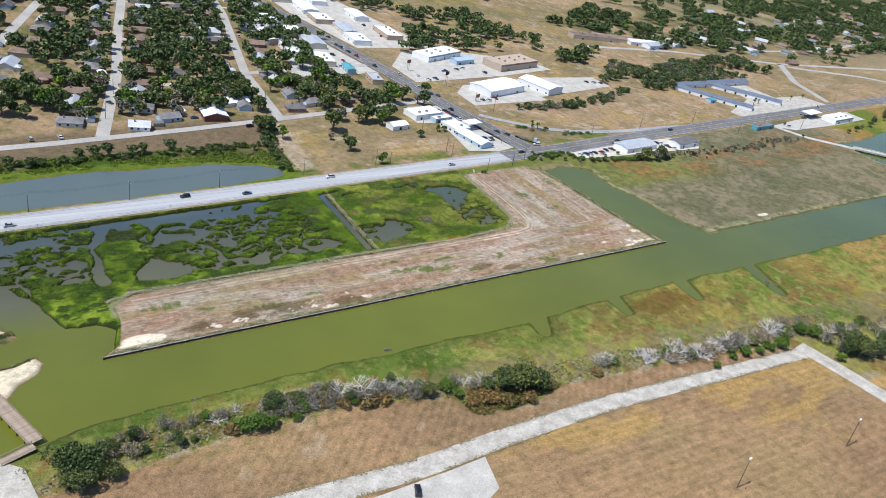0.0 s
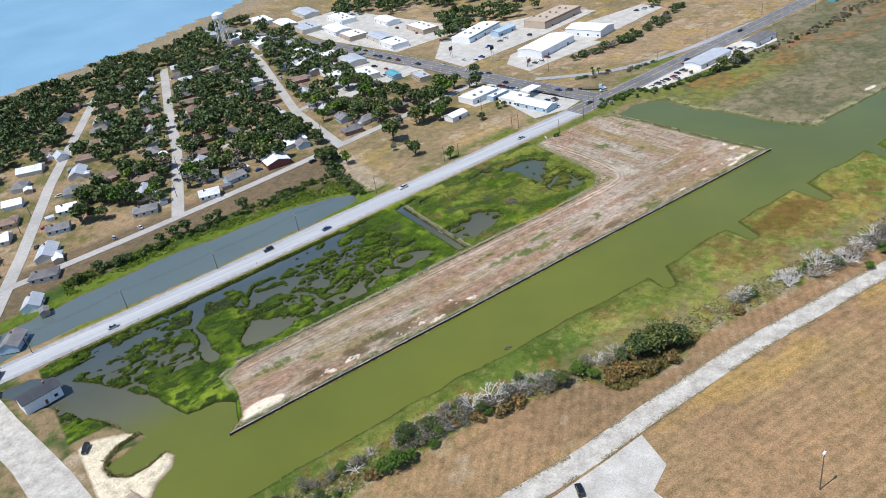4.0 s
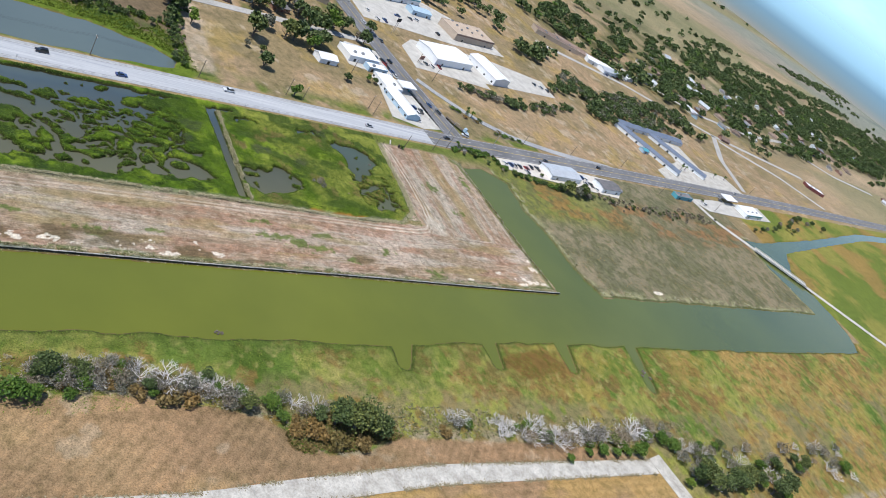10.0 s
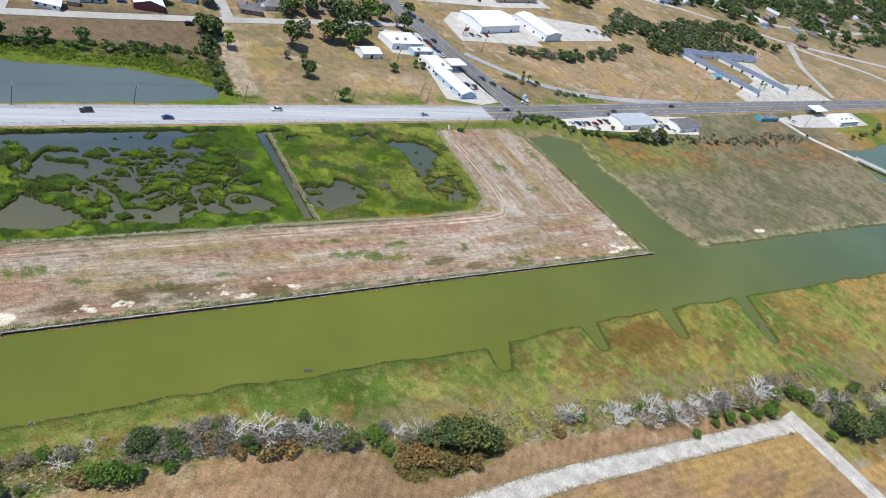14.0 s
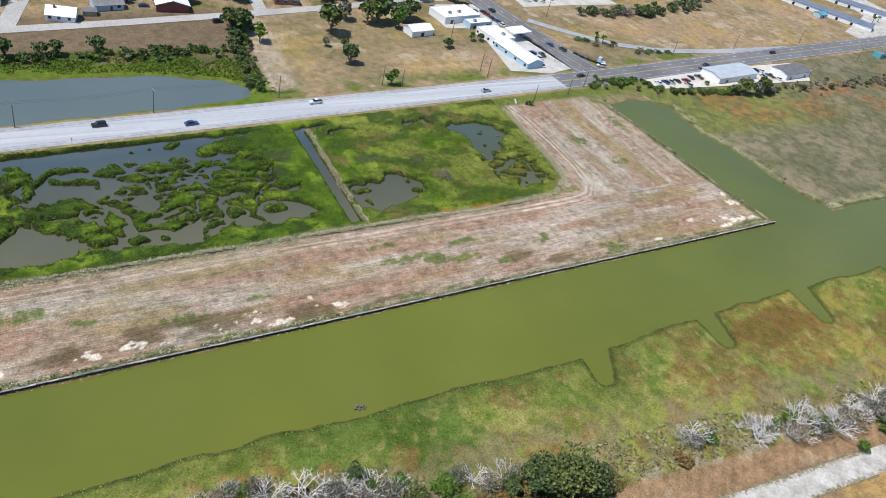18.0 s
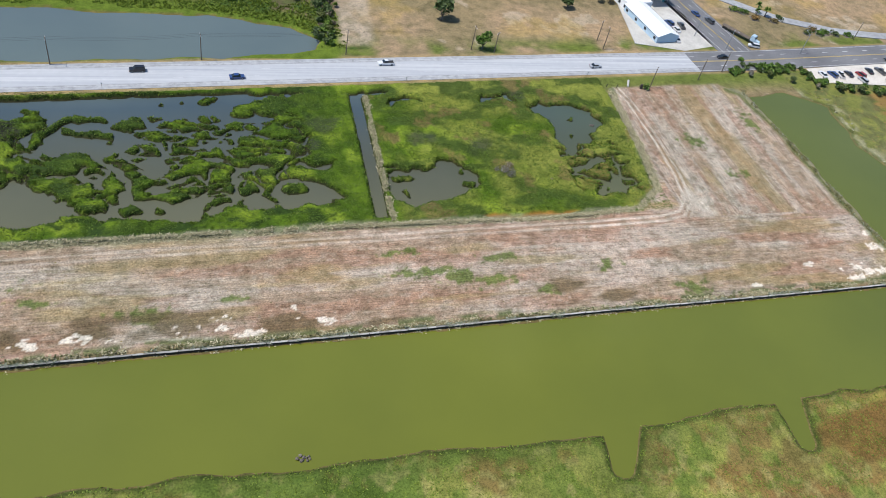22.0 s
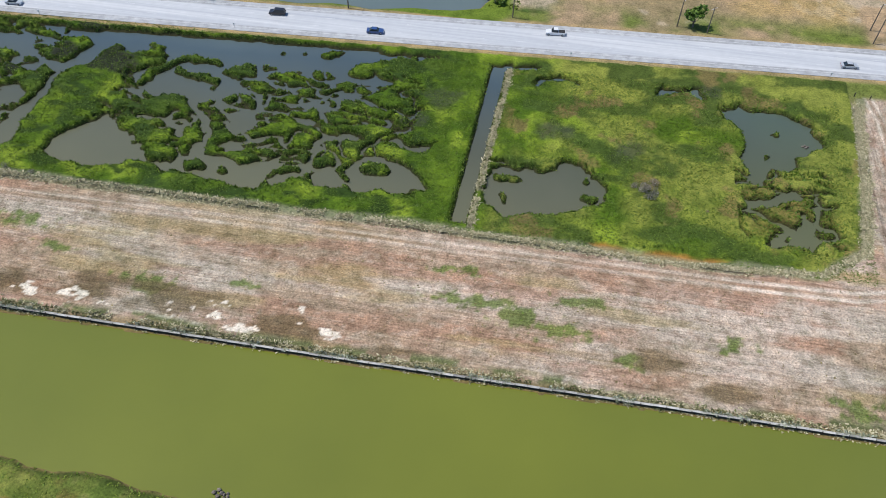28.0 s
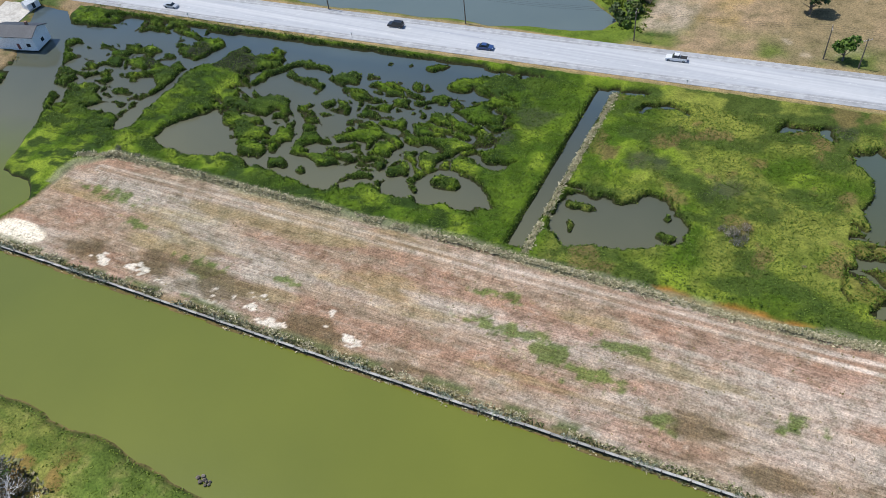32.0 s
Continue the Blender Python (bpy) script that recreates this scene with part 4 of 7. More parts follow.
def dashes(points, offset, z, width=0.18, dash=3.0, gap=9.0, start=0.0):
    """Short painted strips along a polyline."""
    p = np.array(points, float)
    at = np.r_[0, np.cumsum(np.hypot(*np.diff(p, axis=0).T))]
    vs, fs = [], []
    s = start
    while s + dash < at[-1]:
        a_, b_ = [np.array([np.interp(k, at, p[:, 0]), np.interp(k, at, p[:, 1])]) for k in (s, s + dash)]
        d = (b_ - a_) / np.linalg.norm(b_ - a_)
        m_ = np.array([-d[1], d[0]])
        o = len(vs)
        for q in (a_ + m_ * (offset - width / 2), b_ + m_ * (offset - width / 2), b_ + m_ * (offset + width / 2), a_ + m_ * (offset + width / 2)):
            vs.append((*q, z))
        fs.append((o, o + 1, o + 2, o + 3))
        s += dash + gap
    return vs, fs


def child(name, me, parent, label=""):
    ob = new(name, me)
    ob.parent = parent
    return tagged(ob, label)


W_PART = [p for p in HIGHWAY if p[0] <= 106] + [(146, 79.9)]
E_PART = [(146, 79.9)] + [p for p in HIGHWAY if p[0] >= 180]
hw_w = road("road_highway_west", W_PART, 14.2, m_lane, "pale worn concrete highway with wide shoulders", 0.55)
hw_e = road("road_highway_east", E_PART, (14.6, 17.0), m_asphalt, "grey asphalt highway with turning lanes", 0.55)
NS = [(172, 88), (167, 120), (162, 160), (158, 205), (154, 260), (142, 374), (128, 480), (111, 579), (104, 620)]
ns_road = road("road_north", NS, (17, 14), m_asphalt, "grey asphalt main street running north", 0.5)
for parent, pts, offs in ((hw_w, W_PART, (-5.4, 5.4)), (hw_e, E_PART, (-6.6, 6.6)), (ns_road, NS, (-7.0, 6.6))):
    for o in offs:
        v, f = ribbon(pts, 0.12, 0.585, 0.01, 10, o)
        child("edge_line", sheet("edge_line", v, f, m_faint if parent is hw_w else m_paint, False), parent, "white painted edge line")
    if parent is hw_w:
        for o in (-5.75, 5.75):
            v, f = ribbon(pts, 2.5, 0.56, 0.01, 10, o)
            child("shoulder", sheet("shoulder", v, f, m_conc_road, False), parent, "worn concrete shoulder")
        for o in (-2.0, 2.0):
            v, f = dashes(pts, o, 0.562, 0.14, 3.0, 9.0, 2 + o)
            child("lane_dashes", sheet("lane_dashes", v, f, m_faint, False), parent, "faint white lane dashes")
        continue
    for o in (-0.2, 0.2):
        v, f = ribbon(pts, 0.13, 0.575, 0.01, 10, o)
        child("centre_line", sheet("centre_line", v, f, m_yellow, False), parent, "yellow painted centre line")
    if parent is not hw_w:
        for o in (-3.4, 3.4):
            v, f = dashes(pts, o, 0.58)
            child("lane_dashes", sheet("lane_dashes", v, f, m_paint, False), parent, "white lane dashes")
slip = road("road_slip", [(176, 150), (187, 138), (211, 118), (240, 107), (280, 103), (350, 103)], 5.5, m_conc_road, "narrow curved slip road", 0.5)

STREET_1 = [(-82, 150), (-46, 262), (-28, 335), (14, 484)]
STREET_2 = [(27, 163), (38, 250), (80, 410), (96, 500)]
STREET_W = [(-215, 50), (-184, 108), (-160, 173), (-128, 268), (-52, 462)]
CROSS = [(-172, 140), (-106, 145), (-40, 153), (24, 162), (84, 172), (160, 184)]
for i, (pts, w_) in enumerate(((STREET_1, 7), (STREET_2, 6.5), (STREET_W, 7), (CROSS, 6), ([(-60, 225), (36, 238)], 5), ([(-31, 330), (62, 342)], 5), ([(-110, 318), (-31, 330)], 5), ([(0, 440), (88, 440)], 5), ([(84, 430), (134, 432)], 5), ([(38, 250), (154, 266)], 6), ([(-70, 440), (0, 440)], 5))):
    road("road_street_%d" % (i + 1), pts, w_, m_street, "pale sun-bleached town street", 0.3 + 0.006 * i)
road("road_east_lane", [(430, 320), (560, 300), (700, 250), (900, 220)], 7, m_street, "pale lane through the eastern houses", 0.3)
road("road_east_lane_2", [(610, 130), (640, 190), (700, 250)], 8, m_street, "pale side street", 0.3)
road("road_canal_bridge_lane", [(452, 96), (462, 62), (490, 32)], 6, m_conc, "pale lane to the canal bridge", 0.4)
road("road_canal_bridge_lane_2", [(526, -8), (604, -95), (700, -200)], 6, m_conc, "pale lane south of the canal bridge", 0.4)

# concrete drive round the southern field
DRIVE = [(-190, -122), (-120, -125), (-53, -130.5), (-19, -130), (29, -131), (85, -136), (146, -141.5)]
DRIVE_2 = [(150, -137), (153, -160), (158, -230), (165, -330)]
drive = road("pavement_drive", DRIVE, (9, 7), m_drive, "cracked pale concrete drive beside the mown field", 0.28, category="drive")
drive2 = road("pavement_drive_2", DRIVE_2, 9, m_drive, "pale concrete drive", 0.3, category="drive")
for pts, w_, parent in ((DRIVE, 7.6, drive), (DRIVE_2, 8, drive2)):
    p = np.array(pts, float)
    at = np.r_[0, np.cumsum(np.hypot(*np.diff(p, axis=0).T))]
    joint = sheet("joint", [(-0.03, -w_ / 2, 0), (0.03, -w_ / 2, 0), (0.03, w_ / 2, 0), (-0.03, w_ / 2, 0)], [(0, 1, 2, 3)], m_conc_road, False)
    for s in np.arange(4, at[-1] - 2, 6.0) + 1.1 * np.sin(np.arange(4, at[-1] - 2, 6.0) * 3.7):
        q, r = [np.array([np.interp(k, at, p[:, 0]), np.interp(k, at, p[:, 1])]) for k in (s, s + 0.5)]
        j = child("joint", joint, parent)
        j.matrix_basis = pose(*q, 0.286 if parent is drive else 0.306, 0, 0, math.degrees(math.atan2(*(r - q)[::-1])))


def slab(name, corners, mat, label, z=0.22, category="pavement"):
    """A paved area with thickness."""
    k = len(corners)
    area = sum(a_[0] * b_[1] - b_[0] * a_[1] for a_, b_ in zip(corners, corners[1:] + corners[:1]))
    c_ = corners if area > 0 else corners[::-1]
    me = bpy.data.meshes.new(name)
    me.from_pydata([(x, y, z) for x, y in c_] + [(x, y, z - 0.4) for x, y in c_], [], [tuple(range(k))] + [(i, i + k, (i + 1) % k + k, (i + 1) % k) for i in range(k)])
    me.materials.append(mat)
    return tagged(new(name, me), label, category, kind="structure")

# ---- building blocks ----
def box(x0, y0, z0, x1, y1, z1):
    v = [(x, y, z) for z in (z0, z1) for x, y in ((x0, y0), (x1, y0), (x1, y1), (x0, y1))]
    return v, [(3, 2, 1, 0), (4, 5, 6, 7), (0, 1, 5, 4), (1, 2, 6, 5), (2, 3, 7, 6), (3, 0, 4, 7)]


def tube(p0, p1, r0, r1, sides=6):
    """A tapered stick between two points."""
    a_, b_ = Vector(p0), Vector(p1)
    d = (b_ - a_).normalized()
    u = d.orthogonal().normalized()
    w_ = d.cross(u)
    v = []
    for c_, r in ((a_, r0), (b_, r1)):
        for k in range(sides):
            t = 2 * math.pi * k / sides
            v.append(tuple(c_ + u * (r * math.cos(t)) + w_ * (r * math.sin(t))))
    f = [(k, (k + 1) % sides, sides + (k + 1) % sides, sides + k) for k in range(sides)]
    return v, f + [tuple(range(sides))[::-1], tuple(range(sides, 2 * sides))]


def joined(pieces):
    v, f = [], []
    for pv, pf in pieces:
        o = len(v)
        v += list(pv)
        f += [tuple(i + o for i in q) for q in pf]
    return v, f


def mesh(name, pieces, mat, smooth=False):
    v, f = joined(pieces)
    me = bpy.data.meshes.new(name)
    me.from_pydata(v, [], f)
    me.materials.append(mat)
    if smooth:
        me.polygons.foreach_set("use_smooth", [True] * len(f))
    me.update()
    return me


def part(name, pieces, mat, parent, label="", smooth=False):
    me = pieces if isinstance(pieces, bpy.types.Mesh) else mesh(name, pieces, mat, smooth)
    ob = new(name, me)
    ob.parent = parent
    return tagged(ob, label)


def thing(name, label, category, m, group="", kind=""):
    ob = new(name)
    ob.empty_display_size = 0.5
    ob.matrix_basis = m
    return tagged(ob, label, category, group, kind)




# ---- leaves: many small tilted quads, in arrays ----
def leaf_quads(centres, size, rng, flat=0.0, lift=0.0):
    """Quads of about the given size, turned at random round the centres."""
    k = len(centres)
    d = rng.normal(size=(k, 3))
    d[:, 2] += flat
    d /= np.linalg.norm(d, axis=1, keepdims=True)
    e = np.cross(d, rng.normal(size=(k, 3)))
    e /= np.linalg.norm(e, axis=1, keepdims=True)
    f = np.cross(d, e)
    s = (size * (0.6 + 0.8 * rng.rand(k)))[:, None] if np.ndim(size) == 0 else (size * (0.6 + 0.8 * rng.rand(k)))[:, None]
    c_ = np.asarray(centres)
    v = np.stack([c_ - e * s - f * s * 0.6, c_ + e * s * 0.8 - f * s * 0.7, c_ + e * s + f * s * 0.6, c_ - e * s * 0.7 + f * s * 0.8], 1)
    return v.reshape(-1, 3), np.arange(4 * k).reshape(-1, 4)


def crown_points(rng, r, h, base, count, lobes=9, squash=0.75):
    """Points near the surface of a crown made of overlapping lobes."""
    t, q = rng.rand(lobes) * 2 * math.pi, np.sqrt(rng.rand(lobes)) * 0.62
    lc = np.stack([r * q * np.cos(t), r * q * np.sin(t), base + h * (0.3 + 0.45 * rng.rand(lobes))], 1)
    lr = r * (0.34 + 0.24 * rng.rand(lobes))
    lc[0], lr[0] = (0, 0, base + h * 0.55), r * 0.55
    i = rng.randint(0, lobes, count)
    d = rng.normal(size=(count, 3))
    d /= np.linalg.norm(d, axis=1, keepdims=True)
    d[:, 2] = np.where(d[:, 2] < -0.45, -d[:, 2] * 0.6, d[:, 2])
    p = lc[i] + d * (lr[i] * (0.72 + 0.34 * rng.rand(count)))[:, None] * (1, 1, squash)
    return p


def tree_parts(rng, r, h, mat, count=420, size=0.42, trunk=True, bark=None, lobes=9):
    """Meshes of a trunk with limbs and a leafy crown."""
    base = 0.22 * h if trunk else 0.05 * h
    pieces = []
    if trunk:
        top = Vector((rng.uniform(-0.3, 0.3), rng.uniform(-0.3, 0.3), 0.45 * h))
        pieces.append(tube((0, 0, -0.3), top * 0.55, 0.055 * r + 0.12, 0.045 * r + 0.08, 7))
        pieces.append(tube(top * 0.55, top, 0.045 * r + 0.08, 0.03 * r + 0.05, 6))
    for k in range(6):
        t = 2 * math.pi * (k + rng.rand()) / 6
        z0 = (0.25 if trunk else 0.0) * h
        pieces.append(tube((0, 0, z0), (0.62 * r * math.cos(t), 0.62 * r * math.sin(t), h * rng.uniform(0.5, 0.75)), 0.03 * r + 0.03, 0.02, 5))
    v, f = leaf_quads(crown_points(rng, r, h, base, count, lobes), size, rng, 0.5)
    return mesh("trunk", pieces, bark or m_bark), sheet("crown", v, f, mat, False)


def plant(name, meshes, m, label, category, group=""):
    t = thing(name, label, category, m, group)
    part("trunk", meshes[0], None, t)
    part("crown", meshes[1], None, t)
    return t


def bare_parts(rng, r, h, twigs=1):
    """A leafless bush: forked sticks bleached by the sun."""
    pieces = []

    def grow(p, d, length, rad, level):
        q = p + d * length
        pieces.append(tube(p, q, rad, rad * 0.6, 4))
        if level == 0:
            return
        for _ in range(3 if level > 1 else 3):
            e = (d + Vector(rng.normal(size=3)) * 0.55).normalized()
            e.z = abs(e.z) * 0.8 + 0.1
            grow(q, e.normalized(), length * rng.uniform(0.55, 0.8), rad * 0.58, level - 1)
    for k in range(7):
        t = 2 * math.pi * (k + rng.rand()) / 7
        d = Vector((math.cos(t) * r / h, math.sin(t) * r / h, 0.9)).normalized()
        grow(Vector((0, 0, -0.1)), d, h * 0.42, 0.09, 3)
    return mesh("dead_wood", pieces, m_dead)


# ---- marsh grass, scrub and litter ----
def scatter(count, x0, x1, y0, y1, keep, rng):
    x, y = rng.uniform(x0, x1, count), rng.uniform(y0, y1, count)
    k = keep(x, y)
    return x[k], y[k]


def tufts(name, x, y, size, height, mat, label, rng, category="grass", blades=3, lift=0.0, z=None):
    """Clumps of blades as one joined mesh."""
    if z is None:
        z = land(x, y)[0]
    cx, cy, cz = np.repeat(x, blades), np.repeat(y, blades), np.repeat(z, blades)
    k = len(cx)
    t = rng.rand(k) * 2 * math.pi
    s = size * (0.5 + rng.rand(k))
    hgt = height * (0.5 + rng.rand(k))
    ox, oy = rng.normal(size=k) * size * 0.7, rng.normal(size=k) * size * 0.7
    lx, ly = rng.normal(size=k) * size * 1.5, rng.normal(size=k) * size * 1.5
    dx, dy = np.cos(t) * s, np.sin(t) * s
    zb = cz - 0.1 + lift
    v = np.stack([np.stack([cx + ox - dx, cy + oy - dy, zb], 1), np.stack([cx + ox + dx, cy + oy + dy, zb], 1), np.stack([cx + ox + lx + dx * 0.7, cy + oy + ly + dy * 0.7, zb + hgt], 1), np.stack([cx + ox + lx - dx * 0.7, cy + oy + ly - dy * 0.7, zb + hgt * 0.8], 1)], 1)
    ob = new(name, sheet(name, v.reshape(-1, 3), np.arange(4 * k).reshape(-1, 4), mat, False))
    return tagged(ob, label, category, kind="stuff")


r1 = np.random.RandomState(21)
x, y = scatter(120000, -168, 94, -4, 58, lambda x, y: (water_depth(x, y) < -0.25) & (fbm(x, y, 6, 29) > 0.36) & (signed(x, y, SEEP) > 0.4), r1)
tufts("marsh_grass", x, y, 0.11, 0.2, m_sedge, "dense bright green marsh grass along winding creeks", r1)
x, y = scatter(60000, -168, 94, -4, 58, lambda x, y: (np.abs(water_depth(x, y) + 0.5) < 0.5) & (signed(x, y, SEEP) > 0.4), r1)
tufts("reed_fringe", x, y, 0.13, 0.4, m_sedge, "taller reeds along the creek edges", r1)
x, y = scatter(30000, -130, 260, -100, -72, lambda x, y: (water_depth(x, y) < -0.2) & ((fbm(x, y, 5, 28) > 0.46) | (water_depth(x, y) > -1.6)), r1)
tufts("bank_grass", x, y, 0.15, 0.18, m_sedge, "rough green grass on the canal bank", r1)
# silver scrub: beside the ditch, on the spoil bank and on the sea wall
def bank_line(points, count, spread, rng):
    p = np.array(points, float)
    at = np.r_[0, np.cumsum(np.hypot(*np.diff(p, axis=0).T))]
    s = rng.rand(count) * at[-1]
    return np.interp(s, at, p[:, 0]) + rng.normal(size=count) * spread, np.interp(s, at, p[:, 1]) + rng.normal(size=count) * spread


SPOIL = [(-118, -9), (-108, -5.6), (-70, -5.1), (-2, -4.6), (60, -5), (82, -3), (92, 5), (96, 28), (99, 58)]
pieces_x, pieces_y = [], []
for pts, count, spread, cut in ((SPOIL, 7000, 0.45, 0.30), ([(4.0, -3), (4.6, 12), (5.4, 28), (7.0, 57)], 1900, 0.36, 0.34), ([(-126, -40.3), (28, -40.6), (165, -40.3)], 6500, 0.6, 0.44), ([(93, 4), (97, 28), (100, 58)], 1200, 0.7, 0.40)):
    qx, qy = bank_line(pts, count, spread, r1)
    k = fbm(qx, qy, 6, 91) > cut
    pieces_x.append(qx[k])
    pieces_y.append(qy[k])
xs, ys = np.concatenate(pieces_x), np.concatenate(pieces_y)
tufts("silver_scrub", xs, ys, 0.17, 0.26, m_silver_scrub, "silvery low scrub in a strip along the banks", r1, "scrub", 5)
x, y = bank_line([(-124, -40.6), (28, -40.8), (162, -40.6)], 7000, 0.55, r1)
k = (fbm(x, y, 3.5, 98) + 0.06 * step(-20, 60, x) > 0.52) & (y < -39.4) & (y > -41.7)
tufts("wall_weeds", x[k], y[k], 0.14, 0.28, m_olive, "rough olive weeds creeping over the sea wall", r1, "weeds", 2, 0.1)
k = (fbm(x, y, 5, 103) > 0.56) & (y < -40.6) & (y > -41.8)
tufts("wall_stalks", x[k], y[k], 0.13, 0.3, m_silver_scrub, "pale dry stalks leaning over the sea wall", r1, "weeds", 2, 0.45, np.full(int(k.sum()), 0.05))
x, y = bank_line([(158.5, 60), (159.5, 30), (160.5, -10), (163.5, -39)], 3400, 0.75, r1)
k = fbm(x, y, 5, 101) > 0.44
tufts("canal_edge_grass", x[k][::2], y[k][::2], 0.15, 0.35, m_olive, "rough olive grass along the side canal", r1)
tufts("canal_edge_twigs", x[k][1::3], y[k][1::3], 0.15, 0.3, m_silver_scrub, "grey dry stalks along the side canal", r1, "scrub")
x, y = scatter(5200, 188, 492, -41, 70, lambda x, y: (np.abs(water_depth(x, y) + 2.6) < 2.4) & (fbm(x, y, 8, 94) > 0.4), r1)
tufts("island_scrub", x[::2], y[::2], 0.26, 0.4, m_silver_scrub, "pale grey scrub round the island's shore", r1, "scrub", 4)
tufts("island_weeds", x[1::2], y[1::2], 0.28, 0.4, m_olive, "pale scrub round the island's shore", r1, "scrub", 4)
x, y = scatter(7000, 190, 490, -40, 66, lambda x, y: (water_depth(x, y) < -3) & (fbm(x, y, 14, 93) > 0.48), r1)
tufts("island_grass", x, y, 0.28, 0.2, m_rust, "dull brown grass on the island", r1, "grass", 2)
x, y = scatter(16000, -112, 160, -38, 44, lambda x, y: (signed(x, y, PENINSULA) < -2) & (land(x, y)[1][:, 1] > land(x, y)[1][:, 0] * 1.2), r1)
tufts("stubble_weeds", x, y, 0.2, 0.22, m_sedge, "low green weeds in the stubble", r1, "weeds", 2)
x, y = scatter(14000, -112, 160, -39, 62, lambda x, y: signed(x, y, PENINSULA) < -2, r1)
tufts("stubble", x, y, 0.2, 0.14, m_rust, "short reddish-brown cut stubble", r1, "stubble", 1)
x, y = scatter(22000, -160, 190, -138, -78, lambda x, y: (y > along(x, [(-160, -96), (-97, -93), (-63, -94), (-28, -103), (-9, -119), (19, -115), (93, -123), (190, -135)])) & (y < 12 + along(x, [(-160, -96), (-97, -93), (-63, -94), (-28, -103), (-9, -119), (19, -115), (93, -123), (190, -135)])) & (fbm(x, y, 7, 95) > 0.4), r1)
tufts("brush_undergrowth", x[::2], y[::2], 0.36, 0.4, m_straw, "tangled straw-coloured undergrowth", r1, "undergrowth", 3)
tufts("brush_undergrowth_green", x[1::2], y[1::2], 0.34, 0.45, m_olive, "olive green weeds between the bushes", r1, "undergrowth", 3)
ex, ey = bank_line(DRIVE, 5200, 0.1, r1)
ey = ey + r1.choice((-1, 1), len(ex)) * (4.3 - 0.9 * (ex + 190) / 336 + 0.35 * r1.normal(size=len(ex)))
k = fbm(ex, ey, 7, 92) > 0.42
tufts("drive_edge_weeds", ex[k], ey[k], 0.2, 0.1, m_straw, "dry grass creeping over the drive's edges", r1, "grass", 3, 0.2)
x, y = bank_line([(-151, -17.3), (-158.7, -19), (-163.2, -22.5), (-164.8, -26), (-164, -31), (-159.5, -35.8), (-153, -35.4), (-146.6, -32.6)], 900, 0.5, r1)
tufts("cove_weeds", x, y, 0.22, 0.5, m_olive, "rough weeds round the sandy cove", r1, "weeds", 3)
x, y = bank_line([(-151, -16), (-156, -5), (-160, 4), (-166, 18), (-172, 24)], 700, 0.6, r1)
tufts("lawn_edge_weeds", x, y, 0.22, 0.5, m_olive, "rough weeds along the lawn's shore", r1, "weeds", 3)
x, y = scatter(16000, -150, 6, 86, 126, lambda x, y: (signed(x, y, POND) > 2) & (fbm(x, y, 9, 97) > 0.42), r1)
tufts("pond_sedge", x, y, 0.2, 0.5, m_sedge, "green sedge behind the roadside pond", r1, "sedge", 3)

# ---- timber sea wall, board by board ----
wall_t = thing("sea_wall", "low dark timber sea wall along the canal", "sea wall", pose(0, 0, 0), kind="structure")
board = mesh("board", [box(-1.2, -0.09, -1.4, 1.2, 0.09, 0.42)], m_wood_dark)
cap = mesh("cap", [box(-1.18, -0.24, 0.42, 1.18, 0.24, 0.53)], m_cap)
pile = mesh("pile", [tube((0, 0, -1.6), (0, 0, 0.62), 0.14, 0.13, 8)], m_wood_dark)
for i, bx in enumerate(np.arange(-125.6, 165, 2.42)):
    by = -41.35 + 0.03 * math.sin(i * 1.7) + 0.12 * math.sin(i * 0.11)
    for me in (board, cap):
        o = part(me.name.split(".")[0], me, None, wall_t)
        o.matrix_basis = pose(bx, by, 0.02 * math.sin(i * 2.3), 0, 0, 0.4 * math.sin(i * 1.1))
    if i % 2 == 0:
        o = part("pile", pile, None, wall_t)
        o.matrix_basis = pose(bx - 1.2, by - 0.2, 0.05 * math.sin(i))

# ---- southern brush ----
r2 = np.random.RandomState(31)
GREEN = [tree_parts(r2, 2.6, 4.2, m_leaf, 2000, 0.14, True, lobes=13), tree_parts(r2, 2.3, 3.6, m_leaf, 1500, 0.14, True, lobes=8), tree_parts(r2, 2.9, 3.9, m_leaf, 1700, 0.14, True, lobes=10)]
BRIGHT = [tree_parts(r2, 2.0, 2.8, m_leaf2, 1300, 0.125, False), tree_parts(r2, 1.8, 2.3, m_leaf2, 900, 0.125, False, lobes=6), tree_parts(r2, 2.2, 2.6, m_leaf2, 1100, 0.125, False, lobes=12)]
RUST = [tree_parts(r2, 1.9, 1.5, m_rust, 460, 0.19, False)]
GREY = [tree_parts(r2, 2.2, 3.1, m_grey_leaf, 520, 0.11, False, m_dead), tree_parts(r2, 2.4, 2.6, m_grey_leaf, 420, 0.11, False, m_dead, lobes=12)]
BARE = [bare_parts(r2, 2.4, 3.6), bare_parts(r2, 1.9, 2.8), bare_parts(r2, 2.8, 3.2)]


